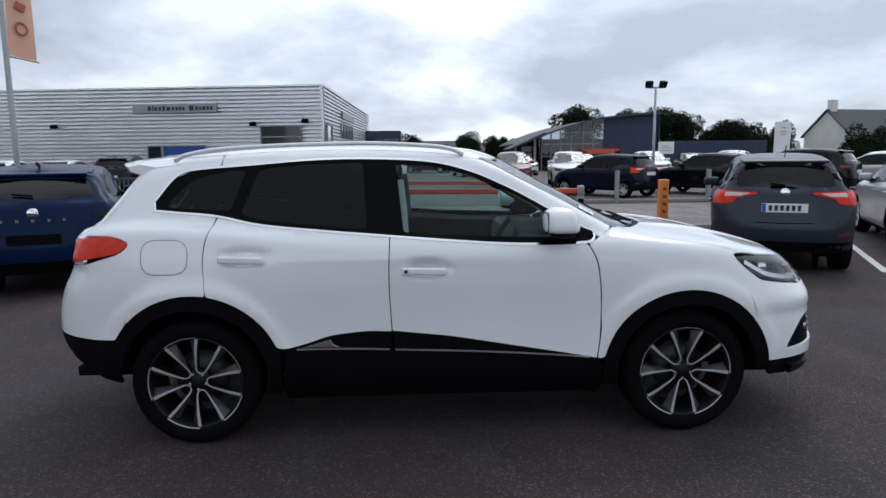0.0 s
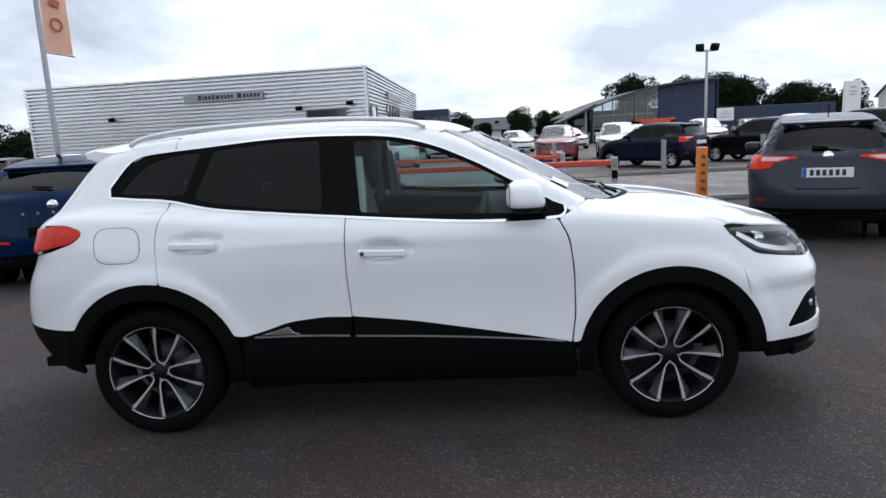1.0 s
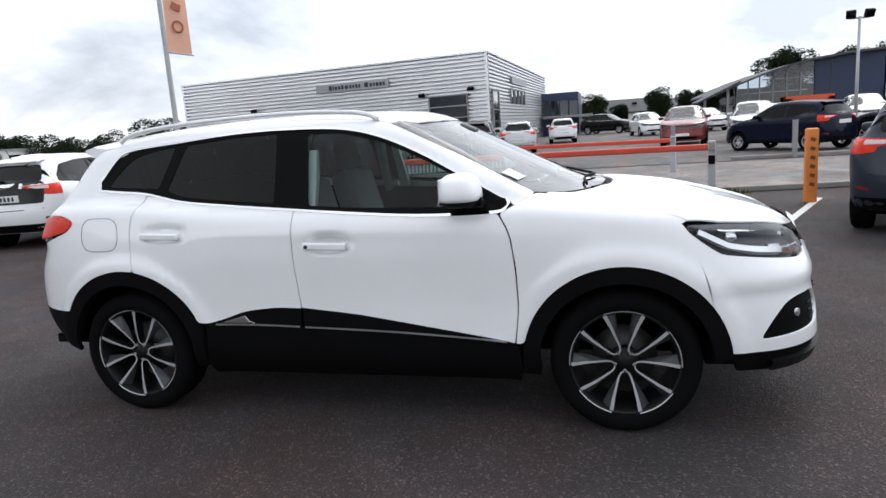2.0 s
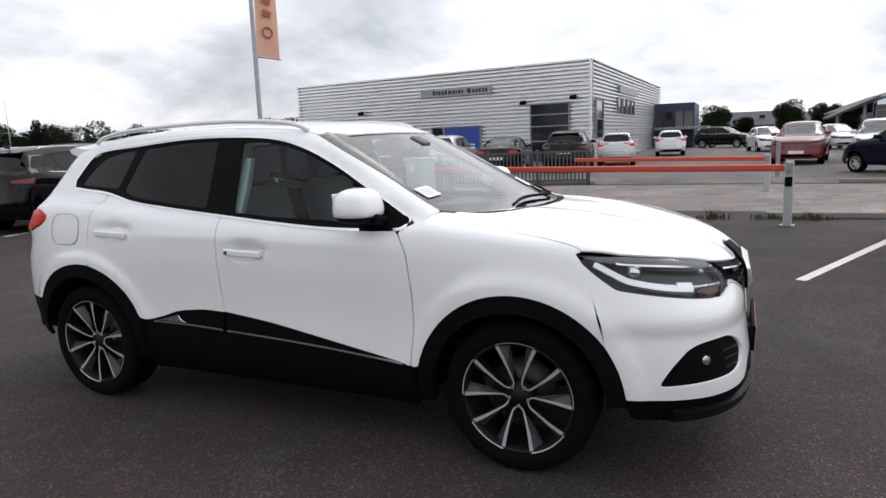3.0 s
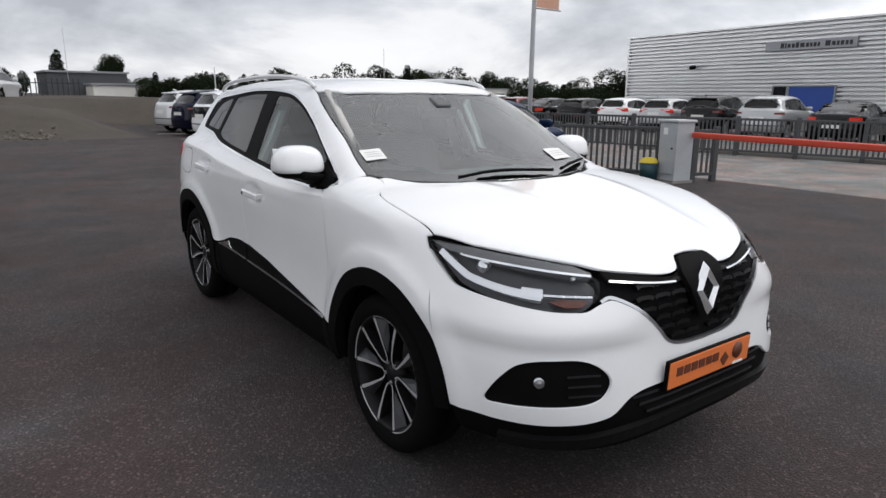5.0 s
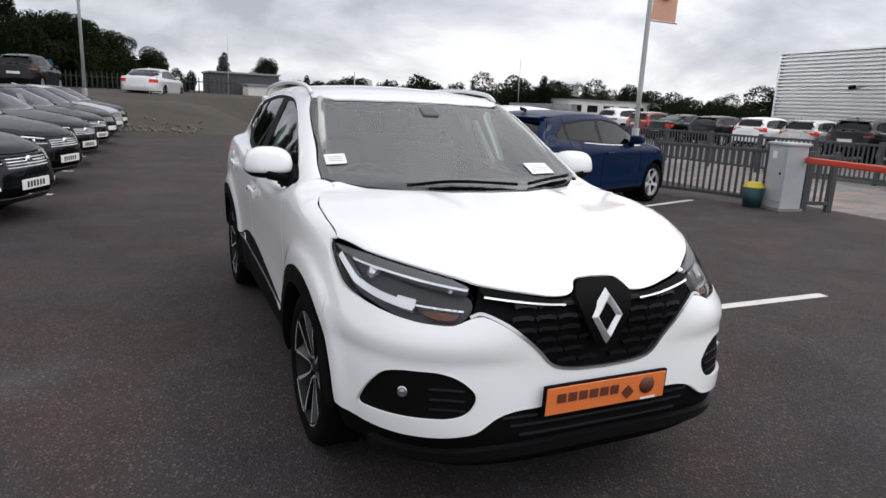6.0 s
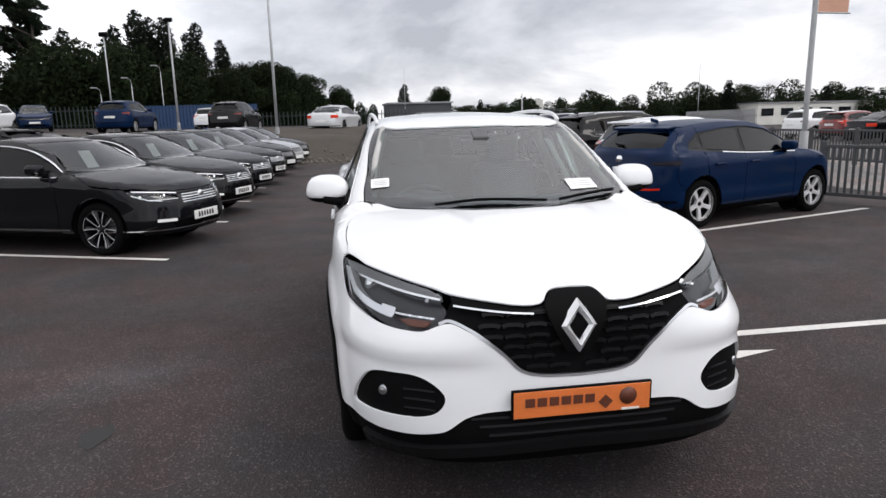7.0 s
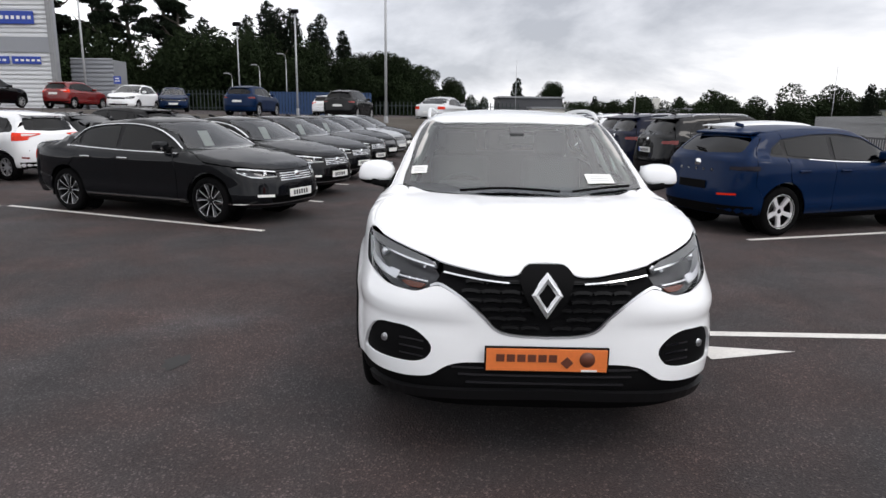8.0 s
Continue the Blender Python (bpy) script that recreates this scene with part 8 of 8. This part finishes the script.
def flag_pole(x, y):
    t = thing("flag_pole", pose(x, y, 0, 0, 0, 66), "grey steel flag pole with a peach banner", "flag pole")
    part("pole", tube([(0, 0, 0), (0, 0, 2.0), (0.01, 0, 4.5), (0.03, 0, 6.2)], 0.062, 10, False, 0.04), POLE_STEEL, t)
    part("sleeve", tube([(0, 0, 0), (0, 0, 1.15)], 0.085, 10), GALV, t)
    part("arm", tube([(0.0, 0, 3.42), (0.62, -0.03, 3.37)], 0.014, 6), GALV, t)
    v, f, nx, nz = [], [], 6, 12
    for i in range(nx + 1):
        for j in range(nz + 1):
            u, w = i / nx, j / nz
            v.append((0.06 + 0.05 * w + u * 0.52, 0.03 * math.sin(u * 5 + w * 3) * u, 3.44 - 0.05 * u + w * 2.3))
    for i in range(nx):
        for j in range(nz):
            a = i * (nz + 1) + j
            f.append((a, a + nz + 1, a + nz + 2, a + 1))
    flag = part("banner", (v, f, None), BANNER, t, "peach-orange cloth banner")
    for k, z in enumerate((4.35, 4.62, 4.88, 5.15)):
        part("banner_mark", block(0.20, 0.004, 0.14, pose(0.34, -0.035, z, 0, 20, 0)), BANNER_PRINT, flag)
    part("banner_disc", lathe([(0.09, 0.002), (0.09, -0.002), (0.13, -0.002), (0.13, 0.002)], 20, pose(0.33, -0.035, 3.95)), BANNER_PRINT, flag)


flag_pole(-7.64, 8.40)


def palisade(a, b, z, high, mat, label, step=0.5, wide=0.07):
    a, b = Vector((*a, z)), Vector((*b, z))
    d = b - a
    t = thing("palisade_fence", Matrix.Translation(a) @ pose(0, 0, 0, 0, 0, math.degrees(math.atan2(d.y, d.x))), label, "fence")
    L = d.length
    for zz in (0.35, high - 0.3):
        part("rail", block(L, 0.05, 0.06, pose(L / 2, 0, zz)), mat, t)
    pale = mesh_of("pale", block(wide, 0.02, high))
    pale.materials.append(mat)
    n = min(int(L / step), 200)
    for k in range(n):
        part("pale", pale, mat, t, m=pose((k + 0.5) * L / n, -0.03, high / 2))


BLUE_FENCE = material("blue_fence_paint", (0.014, 0.045, 0.12), 0.6, vary=0.2, scale=2)
DARK_FENCE = material("dark_green_fence", (0.02, 0.03, 0.03), 0.7)
palisade((-47.0, -15.0), (-47.0, -7.0), 1.15, 1.9, BLUE_FENCE, "blue palisade fence beyond the raised lot", 0.24, 0.20)
palisade((-47.0, -60.0), (-47.0, -15.2), 1.4, 1.7, DARK_FENCE, "dark palisade fence before the trees", 0.30)
palisade((-47.0, -6.8), (-47.0, 4.6), 0.6, 1.8, DARK_FENCE, "dark palisade fence beyond the raised lot", 0.30)
palisade((-46.0, 27.0), (-22.0, 17.0), 0.0, 1.7, GALV, "grey palisade fence beyond the parked row", 0.22)


# ---- trees ----
LEAF = material("dark_foliage", (0.014, 0.022, 0.009), 0.85, vary=0.5, scale=0.5, fine=3, random_tint=0.25, spec=0.08)
PINE = material("pine_foliage", (0.0095, 0.0145, 0.0085), 0.9, vary=0.5, scale=0.5, fine=3, random_tint=0.25, spec=0.08)
BARK = material("tree_bark", (0.06, 0.05, 0.04), 0.9, vary=0.3, scale=3, bump=0.5)


def leaf_mass(rng, blobs, count, size):
    """Many small leaf sprays strewn over and through a set of uneven blobs (x, y, z, rx, ry, rz)."""
    weight = np.array([b[3] * b[4] + b[4] * b[5] + b[3] * b[5] for b in blobs])
    pick = rng.choice(len(blobs), count, p=weight / weight.sum())
    b = np.array(blobs)[pick]
    d = rng.normal(size=(count, 3))
    d /= np.linalg.norm(d, axis=1)[:, None]
    r = rng.uniform(0.45, 1.12, count) ** 0.6
    c = b[:, :3] + d * b[:, 3:] * r[:, None]
    u = rng.normal(size=(count, 3))
    u /= np.linalg.norm(u, axis=1)[:, None]
    w = np.cross(u, rng.normal(size=(count, 3)))
    w /= np.linalg.norm(w, axis=1)[:, None]
    s = rng.uniform(0.6, 1.4, count)[:, None] * size
    pts = np.stack([c - u * s, c + w * s * 0.75, c + u * s], 1).reshape(-1, 3)
    return list(map(tuple, pts)), [(3 * i, 3 * i + 1, 3 * i + 2) for i in range(count)]


def tree(kind, seed):
    """One tree of about unit form: its height in metres is 10."""
    rng = np.random.default_rng(seed)
    t = thing("tree", pose(0, 0, -200), "", "tree")
    if kind == "round":
        blobs = [(rng.normal(0, 1.2), rng.normal(0, 1.2), rng.uniform(3.5, 8.2), *rng.uniform(1.3, 2.2, 3)) for _ in range(13)]
        part("crown", leaf_mass(rng, blobs, 12000, 0.19), LEAF, t)
        limbs, hgt = 6, 6.0
    elif kind == "pine":
        blobs = []
        for k in range(26):
            z = rng.uniform(4.6, 9.6)
            reach = rng.uniform(0.1, 0.9 + (10.2 - z) * 0.20)
            a = rng.uniform(0, 2 * math.pi)
            blobs.append((math.cos(a) * reach, math.sin(a) * reach, z, rng.uniform(0.4, 0.8), rng.uniform(0.4, 0.8), rng.uniform(0.14, 0.30)))
        blobs += [(0, 0, 9.6, 0.7, 0.7, 0.35)]
        part("crown", leaf_mass(rng, blobs, 7500, 0.12), PINE, t)
        limbs, hgt = 9, 9.2
    elif kind == "spire":
        blobs = [(rng.normal(0, 0.25), rng.normal(0, 0.25), z, (10.2 - z) * 0.19 + 0.35, (10.2 - z) * 0.19 + 0.35, 0.8) for z in np.linspace(1.2, 9.5, 12)]
        part("crown", leaf_mass(rng, blobs, 12000, 0.15), PINE, t)
        limbs, hgt = 4, 9.0
    else:
        blobs = [(rng.uniform(-4.5, 4.5), rng.normal(0, 1.2), rng.uniform(1.5, 6.5), rng.uniform(1.5, 2.6), rng.uniform(1.4, 2.2), rng.uniform(1.6, 3.2)) for _ in range(16)]
        part("crown", leaf_mass(rng, blobs, 12000, 0.25), LEAF, t)
        limbs, hgt = 5, 5.0
    part("trunk", tube([(0, 0, 0), (rng.normal(0, 0.1), rng.normal(0, 0.1), hgt * 0.5), (rng.normal(0, 0.2), rng.normal(0, 0.2), hgt)], 0.26, 7, False, 0.05), BARK, t)
    for k in range(limbs):
        z, a = rng.uniform(0.35, 0.85) * hgt, rng.uniform(0, 2 * math.pi)
        l = rng.uniform(0.8, 1.8)
        part("limb", tube([(0, 0, z), (math.cos(a) * l * 0.6, math.sin(a) * l * 0.6, z + 0.3 * l), (math.cos(a) * l, math.sin(a) * l, z + 0.8 * l)], 0.09, 5, False, 0.02), BARK, t)
    return t


TREES = {}


def plant(kind, x, y, z, high, label, group, wide=1.0):
    rng = np.random.default_rng(abs(hash((round(x * 10), round(y * 10)))) % 9999)
    seed = int(rng.integers(0, 3))
    m = Matrix.LocRotScale((x, y, z), Euler((0, 0, rng.uniform(0, 6.28))), (high / 10 * wide, high / 10 * wide, high / 10))
    if (kind, seed) not in TREES:
        TREES[kind, seed] = tree(kind, seed + {"round": 10, "pine": 20, "spire": 30, "hedge": 40}[kind])
        t = TREES[kind, seed]
        t.matrix_basis = m
    else:
        base = TREES[kind, seed]
        keep = base.matrix_basis.copy()
        base.matrix_basis = Matrix.Identity(4)
        t = copy_thing(base, m)
        base.matrix_basis = keep
        t.matrix_basis = m
    return tagged(t, label, "tree", group)


rng = np.random.default_rng(5)
# the wood behind the raised lot, tall at one end and falling away
for k in range(30):
    y = -62 + k * 2.15
    top = float(np.interp(y, [-62, -40, -30, -27.5, -24, -22.5, -19.5, -15.8, -13.3, -10.3, -5, -1.2, 2.4], [18, 16.5, 15, 10.2, 9.6, 13, 12.1, 11, 10.2, 7.8, 6.9, 5.2, 3.0]))
    plant("pine" if y < -27 else ("spire" if -27 < y < -12 else "round"), -66 + rng.uniform(-5, 5), y + rng.uniform(-0.8, 0.8), 0.9, (top - 0.9) * rng.uniform(0.92, 1.06), "tall dark conifer in the wood" if y < -14 else "dark green tree at the wood's edge", "wood behind the raised lot", 1.25 if -27 < y < -12 else 1.0)
for k in range(42):
    y = -64 + k * 1.6
    plant("hedge", -61 + rng.uniform(-3, 2), y, 0.8, float(np.interp(y, [-64, -27, -20, -12, -5, 0, 3], [10.0, 9.0, 8.6, 7.0, 5.2, 3.2, 2.2])) * rng.uniform(0.88, 1.08), "dense dark undergrowth at the wood's edge", "wood behind the raised lot", 0.9)
# low trees along the horizon
for k in range(58):
    a = math.radians(176 - k * 1.4)
    d = rng.uniform(82, 108)
    plant("hedge" if k % 5 else "spire", d * math.cos(a), d * math.sin(a) + 2, -0.8, rng.uniform(3.2, 5.8) * d / 75, "green tree on the horizon", "trees on the horizon", 1.35)
for y in (10.5, 12.6, 15.0, 17.2, 19.6, 22.0, 24.6):
    plant("hedge", -53.0, y, 0.0, rng.uniform(2.8, 3.6), "low dark hedge beyond the bank", "trees on the horizon", 1.1)
plant("round", -64.0, 9.4, 0.6, 4.4, "round tree beyond the bank", "trees on the horizon", 0.9)
for x, y, h, w in ((-1.0, 96, 6.0, 1.3), (7.8, 95, 6.3, 1.1), (11.6, 97, 5.8, 0.65), (13.4, 98, 5.6, 0.65), (2.6, 100, 4.0, 1.1), (15.5, 99, 5.2, 1.0), (-10.0, 100, 3.2, 1.2)):
    plant("round", x, y, -0.22 * h, h, "dense round street tree", "trees across the road", w)
for x, y, h, k in ((21.5, 82, 7.9, "round"), (27.5, 80, 7.2, "round"), (31.0, 79, 7.4, "round"), (34.5, 80, 6.8, "round"), (38.5, 82, 6.4, "hedge"), (43.0, 83, 6.0, "round"), (47.5, 82, 6.0, "hedge"), (52.0, 70, 5.0, "hedge"), (60.0, 72, 5.2, "round"), (66.0, 74, 5.6, "hedge"), (40.0, 70, 5.2, "hedge"), (57.0, 62, 3.6, "hedge")):
    plant(k, x, y, 0, h, "broad dark green tree behind the showroom", "trees behind the showroom", 1.15)


# ---- weeds at the kerb, rubble at the foot of the bank, a stain ----
def tuft(rng, x, y, count, high):
    v, f = [], []
    for _ in range(count):
        a, l = rng.uniform(0, 6.28), rng.uniform(0.5, 1.0) * high
        bx, by = x + rng.normal(0, 0.05), y + rng.normal(0, 0.03)
        dx, dy, w = math.cos(a) * l * 0.4, math.sin(a) * l * 0.4, 0.006
        k = len(v)
        v += [(bx - w, by, 0), (bx + w, by, 0), (bx + dx * 0.4 + w, by + dy * 0.4, l * 0.6), (bx + dx * 0.4 - w, by + dy * 0.4, l * 0.6), (bx + dx, by + dy, l)]
        f += [(k, k + 1, k + 2, k + 3), (k + 3, k + 2, k + 4)]
    return v, f


WEED = material("kerb_weeds", (0.06, 0.075, 0.025), 0.8, vary=0.3, scale=3, spec=0.1)
weed_rng = np.random.default_rng(3)
weeds = join(*[tuft(weed_rng, float(weed_rng.uniform(1.6, 3.6)), 8.12 + float(weed_rng.normal(0, 0.06)), 14, float(weed_rng.uniform(0.06, 0.20))) for _ in range(16)])
tagged(part("weeds", weeds, WEED), "thin green weeds along the kerb by the barrier post", "weeds", "", "stuff")


def rubble():
    rng, v, f = np.random.default_rng(9), [], []
    for _ in range(420):
        y = rng.uniform(-14, 0.4)
        x = -21.1 - abs(rng.normal(0, 0.8))
        t = min(max((-21.0 - x) / 5.0, 0), 1)
        z = min(0.95 - 0.026 * y, 1.55) * t * t * (3 - 2 * t)
        s = rng.uniform(0.03, 0.11)
        d = block(s * rng.uniform(0.8, 1.6), s * rng.uniform(0.8, 1.6), s, pose(x, y, z + s * 0.3, *rng.uniform(-40, 40, 3)), s * 0.2, 1)
        k = len(v)
        v += d[0]
        f += [tuple(i + k for i in q) for q in d[1]]
    return v, f


STONE = material("grey_rubble", (0.13, 0.115, 0.095), 0.9, vary=0.4, scale=3, bump=0.4)
tagged(part("rubble", rubble(), STONE), "loose grey stones along the foot of the bank", "rubble", "", "stuff")
STAIN = material("dark_oil_stain", (0.012, 0.011, 0.0105), 0.7, vary=0.4, scale=12)
stain_rng = np.random.default_rng(4)
patch("oil_stain", [(1.10 + 0.13 * math.cos(a) * stain_rng.uniform(0.6, 1.2), -2.16 + 0.08 * math.sin(a) * stain_rng.uniform(0.6, 1.2)) for a in [k * 0.35 for k in range(18)]], 0.003, STAIN, "small dark oil stain on the asphalt")
